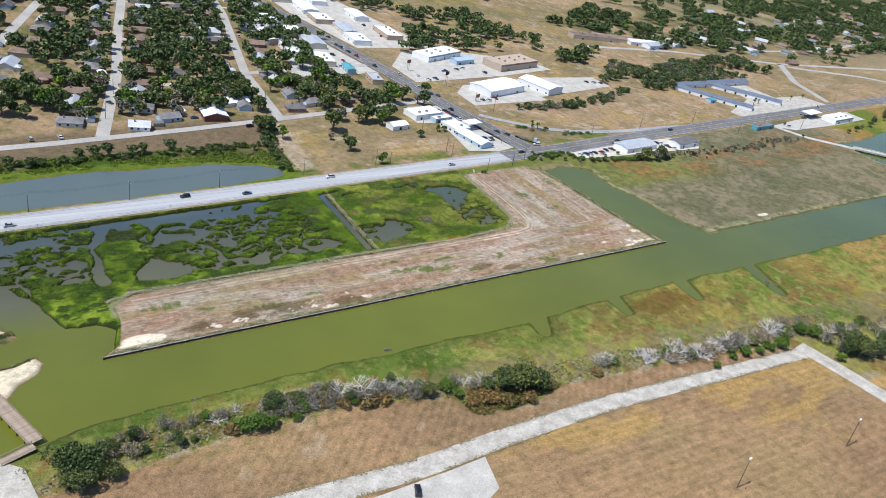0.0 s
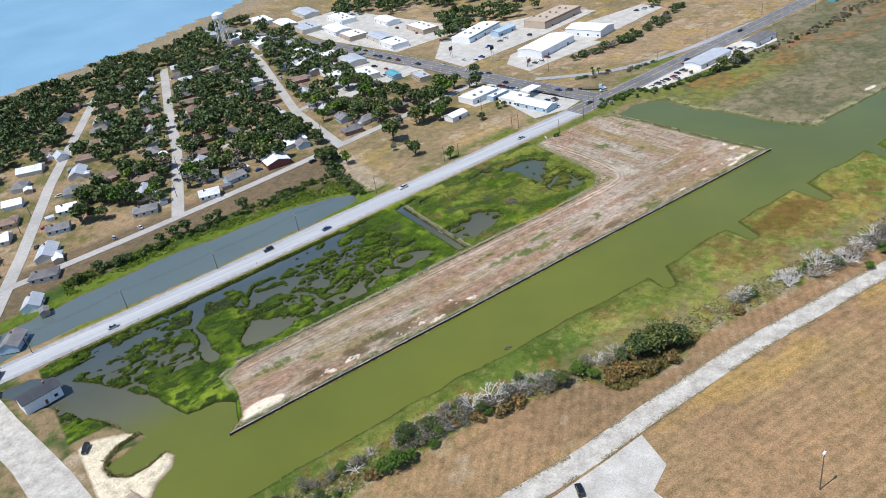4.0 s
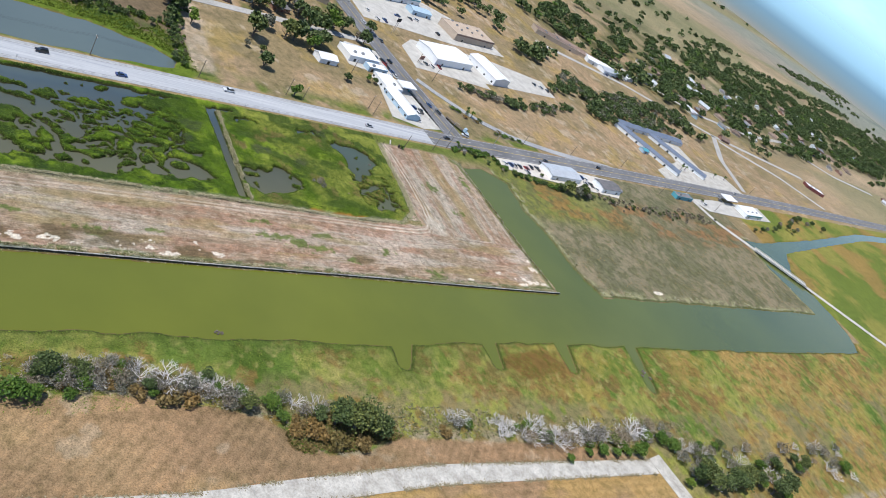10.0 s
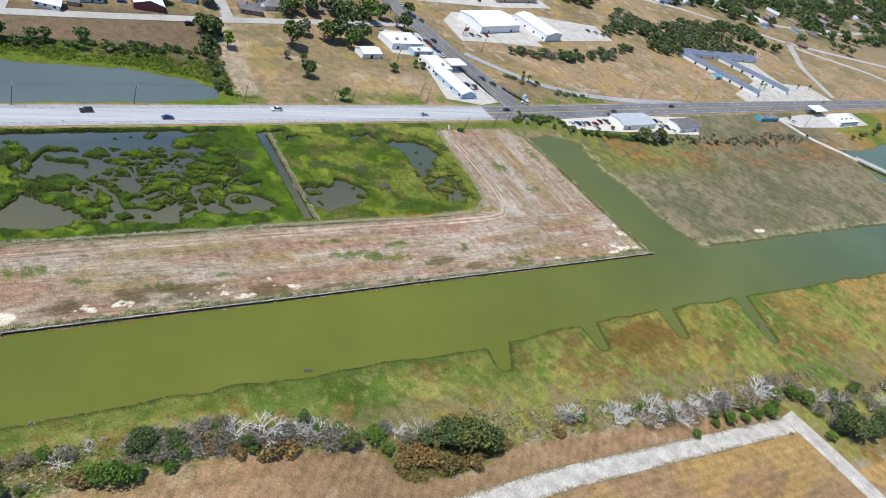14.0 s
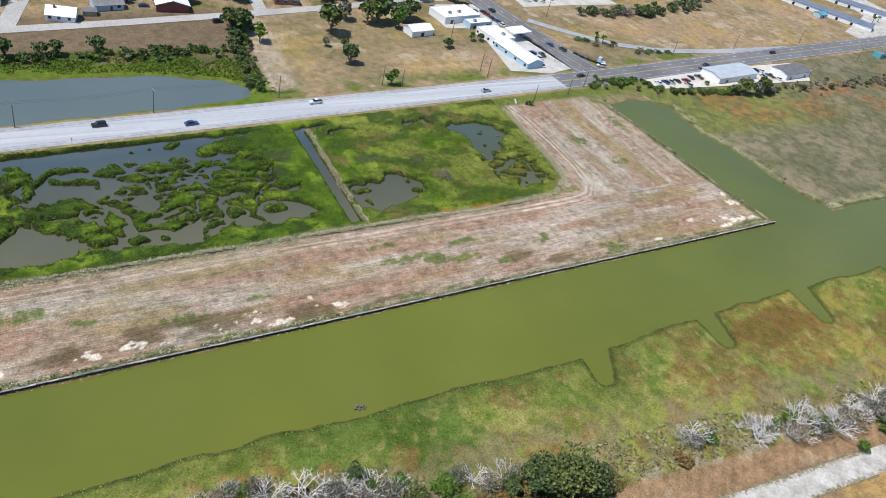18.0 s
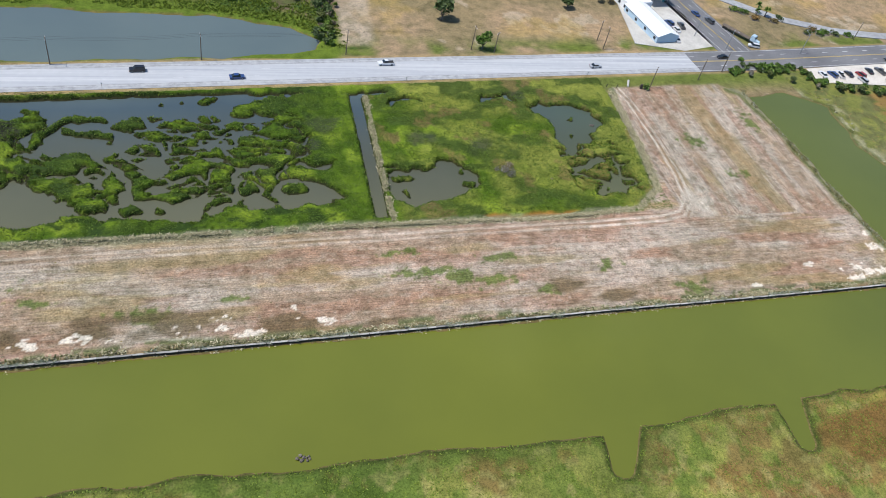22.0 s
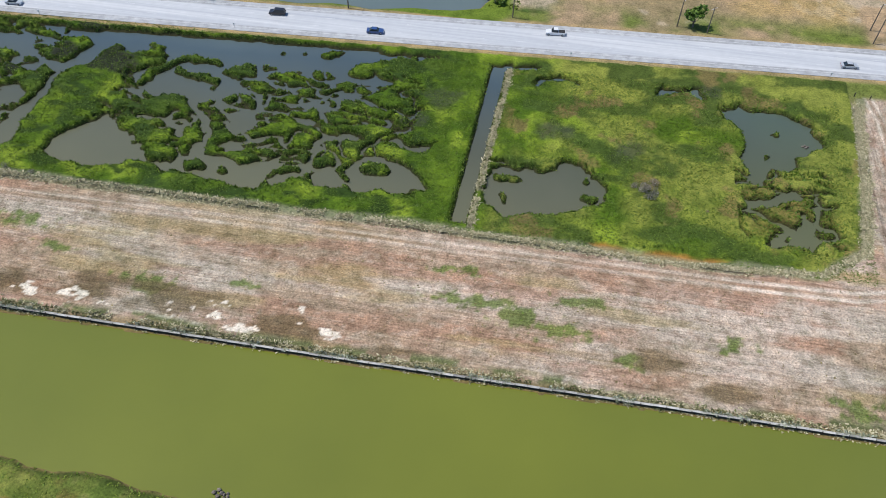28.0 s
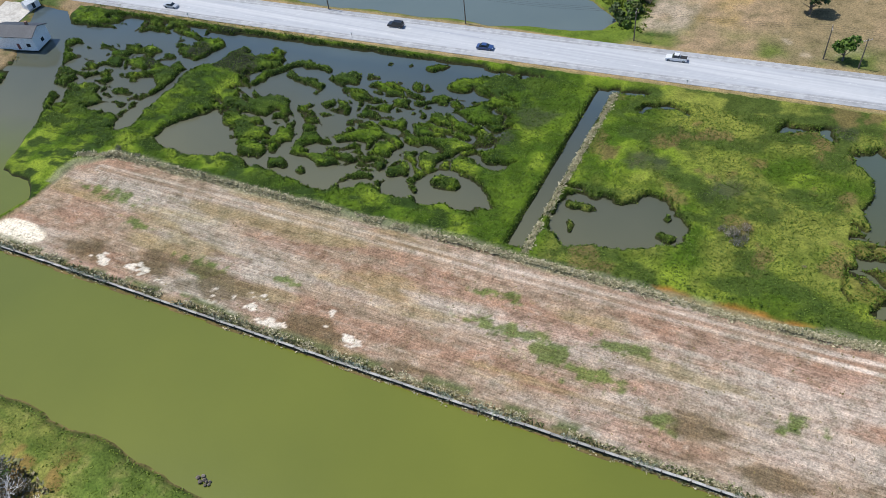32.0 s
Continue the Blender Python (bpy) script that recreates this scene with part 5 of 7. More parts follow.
def brush(kind, x, y, s, spin):
    m = pose(x, y, 0.1, 0, 0, spin) @ Matrix.Scale(s * 1.6, 4)
    if kind == "bare":
        t = thing("dead_bush", "bleached leafless bush on the canal bank", "bush", m, "brush along the south bank")
        part("dead_wood", BARE[int(spin) % 3], None, t)
    else:
        sets, name, label = {"green": (GREEN, "evergreen_bush", "dark evergreen bush in the bank thicket"), "bright": (BRIGHT, "green_bush", "fresh light green bush at the field's edge"), "rust": (RUST, "rusty_bush", "rust-brown bush in the bank thicket"), "grey": (GREY, "grey_bush", "grey twiggy half-bare bush on the bank")}[kind]
        plant(name, sets[int(spin) % len(sets)], m, label, "bush", "brush along the south bank")


SPOTS = {
    "green": [(172, -154, 1.5), (167, -151, 1.2), (181, -157, 1.3), (191, -157, 1.4), (230, -164, 1.5), (-3, -109, 1.2), (4, -111, 1.55), (8, -112, 1.2), (-9, -107, 0.8), (-148, -90, 1.3), (-143, -94, 1.3), (-146, -99, 1.1), (-138, -97, 0.9), (172, -150, 1.3), (178, -146, 1.0), (205, -155, 1.2), (220, -165, 1.3), (-76, -89, 0.8), (11, -114, 1.1), (0, -106, 1.0), (-86, -88, 0.7)],
    "bright": [(165, -134, 1.3), (139, -135, 1.0), (132, -131, 1.1), (127, -128, 1.1), (116, -132, 0.9), (111, -128, 0.8), (95, -133, 0.7), (159, -152, 0.9), (-97, -93, 1.25), (-92, -94, 1.3), (-88, -95, 0.9), (-79, -95, 0.8), (-24, -101, 1.1), (-21, -106, 0.8), (108, -131, 0.8), (117, -131, 0.9), (124, -133, 0.8), (132, -134, 0.9), (139, -134, 1.1), (144, -133, 0.9), (152, -128, 1.2), (160, -130, 1.2), (214, -160, 1.3), (228, -168, 1.4), (-136, -86, 0.8), (-58, -95, 0.6)],
    "rust": [(-11, -109, 0.8), (-16, -108, 0.9), (14, -114, 0.9), (-100, -92, 1.0), (-54, -97, 1.2), (-48, -98, 1.0), (-62, -95, 0.9), (-12, -113, 1.3), (-5, -117, 1.2), (4, -118, 1.1), (-18, -111, 0.9), (40, -116, 0.9)],
    "grey": [(-13, -104, 0.9), (11, -108, 1.0), (15, -111, 0.8), (-5, -104, 0.8), (-84, -88, 1.0), (-78, -91, 1.1), (-72, -91, 1.2), (-66, -90, 1.0), (-56, -93, 1.0), (-48, -93, 1.1), (-42, -97, 1.0), (-36, -99, 1.1), (-30, -101, 0.8), (-19, -100, 0.9), (-110, -84, 0.8), (-118, -82, 0.9), (-126, -84, 0.9), (-130, -90, 1.0), (47, -113, 1.0), (78, -122, 1.1), (86, -124, 1.2), (98, -126, 1.3), (110, -126, 1.2), (118, -126, 1.4), (128, -128, 1.5), (134, -128, 1.4), (156, -124, 1.4), (166, -140, 1.3), (190, -140, 1.3), (200, -148, 1.2), (-138, -90, 1.1), (240, -150, 1.2), (260, -146, 1.3), (290, -150, 1.2)],
    "bare": [(94, -125, 1.3), (83, -119, 1.4), (68, -118, 1.4), (181, -146, 1.4), (144, -125, 1.5), (115, -122, 1.4), (228, -158, 1.3), (-53, -92, 1.35), (-74, -86, 1.0), (-80, -86, 0.9), (-60, -89, 1.0), (-44, -93, 1.0), (-39, -95, 1.1), (-33, -98, 0.9), (-15, -101, 1.0), (-8, -103, 1.0), (48, -112, 1.0), (66, -119, 1.1), (80, -122, 1.2), (92, -124, 1.1), (103, -125, 1.3), (112, -124, 1.0), (122, -125, 1.1), (174, -136, 1.3), (184, -140, 1.2), (210, -148, 1.2), (-96, -84, 0.7), (-103, -86, 0.8)],
}
rb_ = np.random.RandomState(33)
THICKET = [(-92, -90), (-80, -89), (-66, -90), (-54, -92), (-42, -95), (-30, -100)]
for _ in range(78):
    u = rb_.uniform(0, 5)
    i = int(u)
    (ax, ay), (bx, by) = THICKET[i], THICKET[i + 1] if i < 5 else THICKET[5]
    x, y = ax + (bx - ax) * (u - i), ay + (by - ay) * (u - i) + rb_.uniform(-3.5, 5.5)
    kind = ["grey", "bare", "grey", "green", "bare", "rust", "grey", "bright"][rb_.randint(0, 8)]
    SPOTS[kind].append((x, y, rb_.uniform(0.45, 0.95)))
for _ in range(52):
    x = rb_.uniform(44, 168)
    y = along(x, [(44, -112), (93, -122), (130, -127), (168, -128)]) + rb_.uniform(-2.5, 3.5)
    SPOTS[["grey", "bare", "grey", "bright", "bare"][rb_.randint(0, 5)]].append((x, y, rb_.uniform(0.45, 0.95)))
for _ in range(46):
    x = rb_.uniform(164, 330)
    SPOTS[["grey", "bare", "green", "bright", "grey"][rb_.randint(0, 5)]].append((x, -140 - 0.10 * (x - 164) + rb_.uniform(-14, 8), rb_.uniform(0.6, 1.3)))
for _ in range(26):
    x = rb_.uniform(-150, -96)
    SPOTS[["grey", "green", "grey", "bright", "grey"][rb_.randint(0, 5)]].append((x, along(x, [(-150, -92), (-126, -86), (-96, -88)]) + rb_.uniform(-5, 5), rb_.uniform(0.4, 0.8)))
for kind, spots in SPOTS.items():
    for i, (x, y, s) in enumerate(spots):
        brush(kind, x, y, s, 37 * i + 11)

ru = np.random.RandomState(37)
ux, uy = ru.uniform(-30, 22, 5200), ru.uniform(-119, -99, 5200)
k = (np.hypot((ux + 2) / 20, (uy + 112) / 6.5) + 0.9 * (fbm(ux, uy, 6, 99) - 0.5) < 1)
tufts("thicket_weeds", ux[k], uy[k], 0.3, 0.5, m_rust, "rust and olive weeds round the oak thicket", ru, "weeds", 4)
tufts("thicket_greens", ux[k][::3] + 0.4, uy[k][::3], 0.26, 0.45, m_sedge, "green weeds round the oak thicket", ru, "weeds", 4)

# small pale shrubs inside the marsh
for i, (x, y, s) in enumerate([(43, 16, 0.9), (45.5, 18.5, 0.75), (44.5, 13.5, 0.7), (41, 17, 0.5), (46, 15.5, 0.6), (-108, -3.5, 0.5), (-101, -4, 0.4), (58, 12, 0.25)]):
    m = pose(x, y, 0.2, 0, 0, 50 * i) @ Matrix.Scale(s, 4)
    plant("pale_shrub", GREY[i % 2], m, "pale grey shrub standing in marsh grass", "shrub", "marsh shrubs")

# ---- trees north of the highway ----
r3 = np.random.RandomState(41)
OAKS = [tree_parts(r3, 4.2, 6.5, m_leaf, 640, 0.46), tree_parts(r3, 3.6, 6.0, m_leaf, 560, 0.44), tree_parts(r3, 5.0, 7.0, m_leaf, 760, 0.5), tree_parts(r3, 3.2, 6.8, m_leaf2, 480, 0.42), tree_parts(r3, 4.4, 6.0, m_leaf, 620, 0.46, lobes=12), tree_parts(r3, 3.4, 5.2, m_grey_leaf, 380, 0.4)]


def oak(x, y, s, k, label="dark green live oak with a spreading crown", group="town trees"):
    return plant("tree", OAKS[k % 6], pose(x, y, 0.1, 0, 0, (k * 67) % 360) @ Matrix.Scale(s, 4), label, "tree", group)


for i, (x, y, s) in enumerate([(52, 139, 1.35), (75, 148, 1.3), (82, 150, 1.2), (90, 143, 1.0), (96, 150, 1.1), (66, 154, 1.1), (102, 154, 1.0), (47, 107, 0.95), (106, 120, 0.55), (124, 127, 0.5), (129, 126, 0.5), (44, 126, 0.6), (52, 124, 0.5), (11, 140, 1.1), (7, 146, 0.9), (15, 132, 0.8), (160, 197, 0.9), (140, 178, 0.8), (132, 186, 1.0), (112, 172, 1.2), (100, 170, 1.2), (120, 180, 1.3), (128, 196, 1.2)]):
    oak(x, y, s * (1.35 if s > 0.7 else 1.15), i, "live oak on the dry grass lot", "trees on the vacant lot")
oak(57.5, 86.5, 0.95, 3, "small round tree beside the highway", "trees on the vacant lot")
for i, (x, y, s) in enumerate([(-99, 123, 0.8), (-92, 125, 0.9), (-85, 124, 1.0), (-73, 124, 0.8), (-67, 125, 0.8), (-53, 126, 0.95), (13, 150, 1.0), (10, 142, 0.9), (4, 131, 0.9), (1, 126, 0.8), (-122, 118, 0.7), (-132, 120, 0.8), (-142, 116, 0.7), (-36, 122, 0.4), (-28, 118, 0.4), (-20, 121, 0.45), (-8, 119, 0.5), (-1, 112, 0.55), (0, 104, 0.5), (0, 122, 0.6), (2, 96, 0.4), (-1, 88, 0.35), (2, 118, 0.5), (-12, 124, 0.45)]):
    oak(x, y, s, 4 if i % 2 else 0, "rounded dark bush-like tree behind the pond", "trees behind the pond")
for i, (x, y, s) in enumerate([(252, 54, 1.3), (260, 52, 1.3), (267, 54, 1.2), (246, 55, 0.8), (273, 52, 0.8), (262, 52, 0.5), (279, 53, 0.5), (291, 57, 0.55), (302, 53, 0.45), (327, 52, 0.5), (342, 54, 0.45), (360, 51, 0.45), (391, 57, 0.4), (435, 61, 0.4), (459, 62, 0.35), (470, 88, 0.45), (168, 70, 0.45), (177, 70, 0.4), (186, 66, 0.4), (196, 62, 0.4), (206, 60, 0.45), (216, 60, 0.4), (226, 60, 0.4), (595, 73, 0.8), (580, 68, 0.8), (562, 66, 0.7), (545, 62, 0.7), (529, 60, 0.6), (610, 80, 0.9), (625, 78, 0.8), (640, 85, 0.9), (655, 92, 1.0), (668, 96, 0.9), (682, 98, 1.1), (700, 95, 0.9), (734, 91, 0.9), (628, 72, 0.8), (648, 78, 0.8), (717, 98, 0.8), (236, 66, 0.4)]):
    oak(x, y, s, [4, 5, 0][i % 3], "bushy tree between canal and highway", "bushes along the highway")


# town canopy: the nearer trees one by one, the far ones joined
def street_gap(x, y):
    best = np.full(np.shape(x), 1e9)
    for pts in (STREET_1, STREET_2, STREET_W, CROSS, NS):
        for (ax, ay), (bx, by) in zip(pts, pts[1:]):
            ex, ey = bx - ax, by - ay
            k = np.clip(((x - ax) * ex + (y - ay) * ey) / (ex * ex + ey * ey), 0, 1)
            best = np.minimum(best, np.hypot(x - ax - ex * k, y - ay - ey * k))
    return best


HOUSES = []          # (x, y, turn)
def line_houses(pts, every, side, first, last, jitter, rng):
    p = np.array(pts, float)
    at = np.r_[0, np.cumsum(np.hypot(*np.diff(p, axis=0).T))]
    for s in np.arange(first, min(last, at[-1] - 5), every):
        q, r = [np.array([np.interp(k, at, p[:, 0]), np.interp(k, at, p[:, 1])]) for k in (s, s + 1)]
        d = r - q
        nrm = np.array([-d[1], d[0]]) * side
        c_ = q + nrm * rng.uniform(14, 19) + d * rng.uniform(-jitter, jitter)
        if all(math.hypot(c_[0] - h[0], c_[1] - h[1]) > 17 for h in HOUSES):
            HOUSES.append((c_[0], c_[1], math.degrees(math.atan2(d[1], d[0])) + 90 * rng.randint(0, 2)))


rh = np.random.RandomState(51)
for pts, ev in ((STREET_1, 24), (STREET_2, 24), (STREET_W, 28)):
    for side in (1, -1):
        line_houses(pts, ev, side, 18, 560, 3, rh)
line_houses(CROSS, 25, 1, 12, 290, 4, rh)
for yy in (238, 342, 440):
    line_houses([(-260, yy - 20), (60, yy)], 27, 1, 5, 400, 4, rh)
    line_houses([(-260, yy - 20), (60, yy)], 27, -1, 10, 400, 4, rh)
for k in range(46):
    u, v = rh.uniform(700, 1500), rh.uniform(10, 150)
    c_ = (u, 268 + (u - 700) * 0.16 + v)
    if all(math.hypot(c_[0] - h[0], c_[1] - h[1]) > 26 for h in HOUSES):
        HOUSES.append((*c_, rh.uniform(0, 180)))
for x, y in ((1267, 238), (1329, 224), (1290, 250), (1350, 240), (773, 291), (802, 286), (721, 248), (741, 312), (715, 328), (666, 343), (765, 435), (703, 298), (910, 339), (1077, 385), (1072, 362), (1171, 347), (1232, 350), (1161, 382), (870, 350), (860, 487), (992, 338), (940, 360), (1010, 372), (1110, 350), (1200, 372), (1140, 300), (1060, 322), (960, 420), (1040, 450), (700, 400), (800, 380), (1250, 320), (1180, 300), (690, 365), (860, 296), (900, 402)):
    HOUSES.append((x, y, rh.uniform(0, 180)))
hx, hy_ = np.array([h[0] for h in HOUSES]), np.array([h[1] for h in HOUSES])

rt = np.random.RandomState(61)
tx, ty = rt.uniform(-520, 480, 8200), rt.uniform(172, 600, 8200)
west_of = tx < 148 - np.maximum(0, (ty - 190)) * 0.02 - 40 * (ty > 200) * (ty < 330)
in_town = west_of & (tx > -330 - (ty - 172) * 0.3) & ~((tx < -135 + (ty - 170) * 0.36) & (tx > -330) & (ty < 300))
in_mid = (tx > 200) & (tx < 480) & (ty > 300) & (fbm(tx, ty, 90, 18) > 0.55)
keep = (in_town | in_mid) & (signed(tx, ty, BAY) > 55 + 40 * (fbm(tx, ty, 60, 45) - 0.5)) & (street_gap(tx, ty) > 6.5) & (fbm(tx, ty, 30, 19) > 0.38)
gap_h = np.array([np.min(np.hypot(hx - a_, hy_ - b_)) for a_, b_ in zip(tx, ty)])
keep &= gap_h > 6.3
keep &= rt.rand(len(tx)) < 0.74
tx, ty = tx[keep], ty[keep]
near = (ty < 262) & (tx > -240) & (tx < 150)
pick = np.where(near)[0][:230]
for i in pick:
    oak(tx[i], ty[i], 1.0 + 0.6 * rt.rand(), int(i), "live oak among the houses", "town trees")
rest = np.ones(len(tx), bool)
rest[pick] = False
fx, fy = tx[rest], ty[rest]
cs, ss = [], []
for x, y in zip(fx, fy):
    s = 1.0 + 0.7 * rt.rand()
    q = crown_points(rt, 4.0 * s, 5.6 * s, 1.4 * s, 120, 6)
    cs.append(q + (x, y, 0))
    ss.append(np.full(len(q), 0.62 * s))
v, f = leaf_quads(np.concatenate(cs), np.concatenate(ss), rt, 0.6)
tagged(new("town_woods", sheet("town_woods", v, f, m_leaf, False)), "dense dark green canopy over the far town", "woods", kind="stuff")
# woods of the eastern suburb, hedgerows and field trees
EAST_WOODS = [(461, 414), (693, 535), (878, 572), (1126, 622), (1362, 616), (1757, 664), (2260, 690), (2109, 498), (1440, 349), (1240, 330), (1075, 300), (925, 285), (822, 270), (747, 290), (647, 292), (600, 330), (544, 324), (500, 366)]
HEDGE = [(430, 260), (424, 236), (500, 250), (595, 281), (642, 273), (640, 235), (560, 205), (522, 198), (449, 193), (389, 176), (400, 213), (354, 207)]


def grove(name, mat, spots, r, count, size, label, category="woods"):
    cs, ss = [], []
    for x, y in spots:
        s = 0.7 + 0.6 * rt.rand()
        q = crown_points(rt, r * s, r * 1.25 * s, 0.2 * r, count, 6)
        cs.append(q + (x, y, 0))
        ss.append(np.full(len(q), size * (0.7 + 0.3 * s)))
    v, f = leaf_quads(np.concatenate(cs), np.concatenate(ss), rt, 0.6)
    tagged(new(name, sheet(name, v, f, mat, False)), label, category, kind="stuff")


def spots_in(polygon, count, gap=5.0, hole=0.36, seed=19):
    p = np.array(polygon, float)
    x, y = rt.uniform(p[:, 0].min(), p[:, 0].max(), count), rt.uniform(p[:, 1].min(), p[:, 1].max(), count)
    k = (signed(x, y, polygon) + (fbm(x, y, 25, 20) - 0.5) * 40 < 0) & (fbm(x, y, 45, seed) > hole)
    x, y = x[k], y[k]
    far_enough = np.array([np.min(np.hypot(hx - a_, hy_ - b_)) > gap for a_, b_ in zip(x, y)], bool)
    return list(zip(x[far_enough], y[far_enough]))


def spots_along(points, count, spread):
    p = np.array(points, float)
    at = np.r_[0, np.cumsum(np.hypot(*np.diff(p, axis=0).T))]
    s = rt.rand(count) * at[-1]
    return list(zip(np.interp(s, at, p[:, 0]) + rt.normal(size=count) * spread, np.interp(s, at, p[:, 1]) + rt.normal(size=count) * spread))


ew = spots_in(EAST_WOODS, 9500, 15.0, 0.43)
grove("suburb_woods", m_leaf, ew[::3] + ew[1::3], 6.0, 130, 0.9, "dense dark green woods round eastern houses")
grove("suburb_woods_pale", m_leaf2, ew[2::7], 5.0, 100, 0.85, "paler green trees in the eastern woods")
hd = spots_in(HEDGE, 1100, 3.0, 0.40)
grove("hedgerow", m_leaf, hd[::2] + hd[1::4], 4.0, 110, 0.62, "dark overgrown hedge between dry fields", "hedgerow")
grove("hedgerow_grey", m_grey_leaf, hd[3::4], 3.6, 110, 0.5, "grey half-bare shrubs in the hedge", "hedgerow")
row = spots_along([(222, 157), (268, 157), (317, 165), (368, 186)], 90, 2.6)
grove("hedgerow_row", m_leaf, row[:66], 3.0, 120, 0.5, "low dark hedge behind the slip road", "hedgerow")
grove("hedgerow_row_grey", m_grey_leaf, row[66:], 2.6, 90, 0.4, "grey-brown shrubs in the low hedge", "hedgerow")
grove("field_trees", m_leaf, spots_along([(1134, 639), (1324, 662), (1635, 703), (2062, 763)], 260, 14) + spots_along([(2002, 919), (2579, 1027)], 150, 18) + spots_along([(1296, 749), (1457, 780)], 30, 8) + spots_along([(365, 264), (433, 297)], 22, 6) + spots_along([(560, 318), (640, 330)], 14, 8) + spots_along([(700, 560), (1300, 760)], 30, 60) + [(632, 222), (640, 226), (622, 218), (600, 238), (612, 232), (811, 249), (820, 244), (800, 254), (739, 262), (730, 255)], 6.0, 60, 1.3, "tree rows between the far dry fields")
# scrub round the head of the side canal and along the car yard
edge = spots_along([(160, 72), (172, 77), (182, 74), (194, 76), (200, 65), (212, 61), (226, 59), (240, 57), (254, 57)], 150, 1.3) + spots_along([(270, 55), (330, 54), (380, 56), (440, 62)], 110, 3.0)
grove("canal_scrub", m_leaf2, edge[:70], 1.5, 90, 0.3, "bright green scrub round the canal head", "scrub")
grove("canal_scrub_dark", m_leaf, edge[70:180], 1.3, 90, 0.28, "dark green scrub along the car yard", "scrub")
grove("canal_scrub_grey", m_grey_leaf, edge[180:], 1.5, 90, 0.28, "grey scrub between canal and highway", "scrub")
# thick growth behind the pond and along its lane
band = spots_along([(-150, 119), (-100, 120), (-40, 122), (-8, 125), (6, 128)], 150, 2.0) + spots_along([(-1, 86), (1, 100), (3, 116), (8, 135), (14, 150)], 80, 1.5)
grove("pond_thicket", m_leaf, band[:150:2] + band[150:190], 1.9, 110, 0.34, "dark thicket behind the roadside pond", "scrub")
grove("pond_thicket_green", m_leaf2, band[1:150:3] + band[190:212], 1.7, 100, 0.32, "green shrubs behind the roadside pond", "scrub")
grove("pond_thicket_grey", m_grey_leaf, band[2:150:6] + band[212:], 1.4, 80, 0.28, "grey twiggy shrubs beside the pond lane", "scrub")
# far copses on the plain
cs = []
for k in range(420):
    a_, d = rt.uniform(0.3, 2.3), rt.uniform(1150, 2800)
    x, y = d * math.sin(a_), d * math.cos(a_)
    if d < 2800 and signed(np.array([x]), np.array([y]), BAY)[0] > 80 and fbm(np.array([x]), np.array([y * 1.6]), 420, 71)[0] > 0.48:
        for _ in range(5):
            cs.append(crown_points(rt, 7, 7, 0, 22, 5) + (x + rt.normal() * 55, y + rt.normal() * 25, 0))
v, f = leaf_quads(np.concatenate(cs), 2.6, rt, 0.6)
tagged(new("far_woods", sheet("far_woods", v, f, m_leaf, False)), "scattered dark woods on the far plain", "woods", kind="stuff")

# ---- buildings ----
def gable(w, d, z0, rise, over=0.5, thick=0.18):
    """A pitched roof with its ridge along x."""
    x, y = w / 2 + over, d / 2 + over
    dz = -over * rise / (d / 2)
    top = [(-x, -y, z0 + dz), (x, -y, z0 + dz), (x, 0, z0 + rise), (-x, 0, z0 + rise), (x, y, z0 + dz), (-x, y, z0 + dz)]
    v = top + [(a_, b_, c_ - thick) for a_, b_, c_ in top]
    f = [(0, 1, 2, 3), (3, 2, 4, 5), (9, 8, 7, 6), (11, 10, 8, 9), (0, 6, 7, 1), (4, 10, 11, 5), (1, 7, 8, 2), (2, 8, 10, 4), (3, 9, 6, 0), (5, 11, 9, 3)]
    return v, f


def hip(w, d, z0, rise, over=0.5, thick=0.18):
    x, y = w / 2 + over, d / 2 + over
    r = max(0.1, w / 2 - d / 2)
    v = [(-x, -y, z0), (x, -y, z0), (x, y, z0), (-x, y, z0), (-r, 0, z0 + rise), (r, 0, z0 + rise)]
    v += [(a_, b_, z0 - thick) for a_, b_, _ in v[:4]]
    return v, [(0, 1, 5, 4), (1, 2, 5), (2, 3, 4, 5), (3, 0, 4), (9, 8, 7, 6), (0, 6, 7, 1), (1, 7, 8, 2), (2, 8, 9, 3), (3, 9, 6, 0)]


def gable_wall(w, d, h, rise):
    """Walls with pointed ends, closed below the roof."""
    x, y = w / 2, d / 2
    v = [(-x, -y, -0.3), (x, -y, -0.3), (x, y, -0.3), (-x, y, -0.3), (-x, -y, h), (x, -y, h), (x, y, h), (-x, y, h), (-x, 0, h + rise - 0.2), (x, 0, h + rise - 0.2)]
    return v, [(0, 1, 5, 4), (2, 3, 7, 6), (1, 2, 6, 9, 5), (3, 0, 4, 8, 7), (4, 5, 9, 8), (6, 7, 8, 9)]


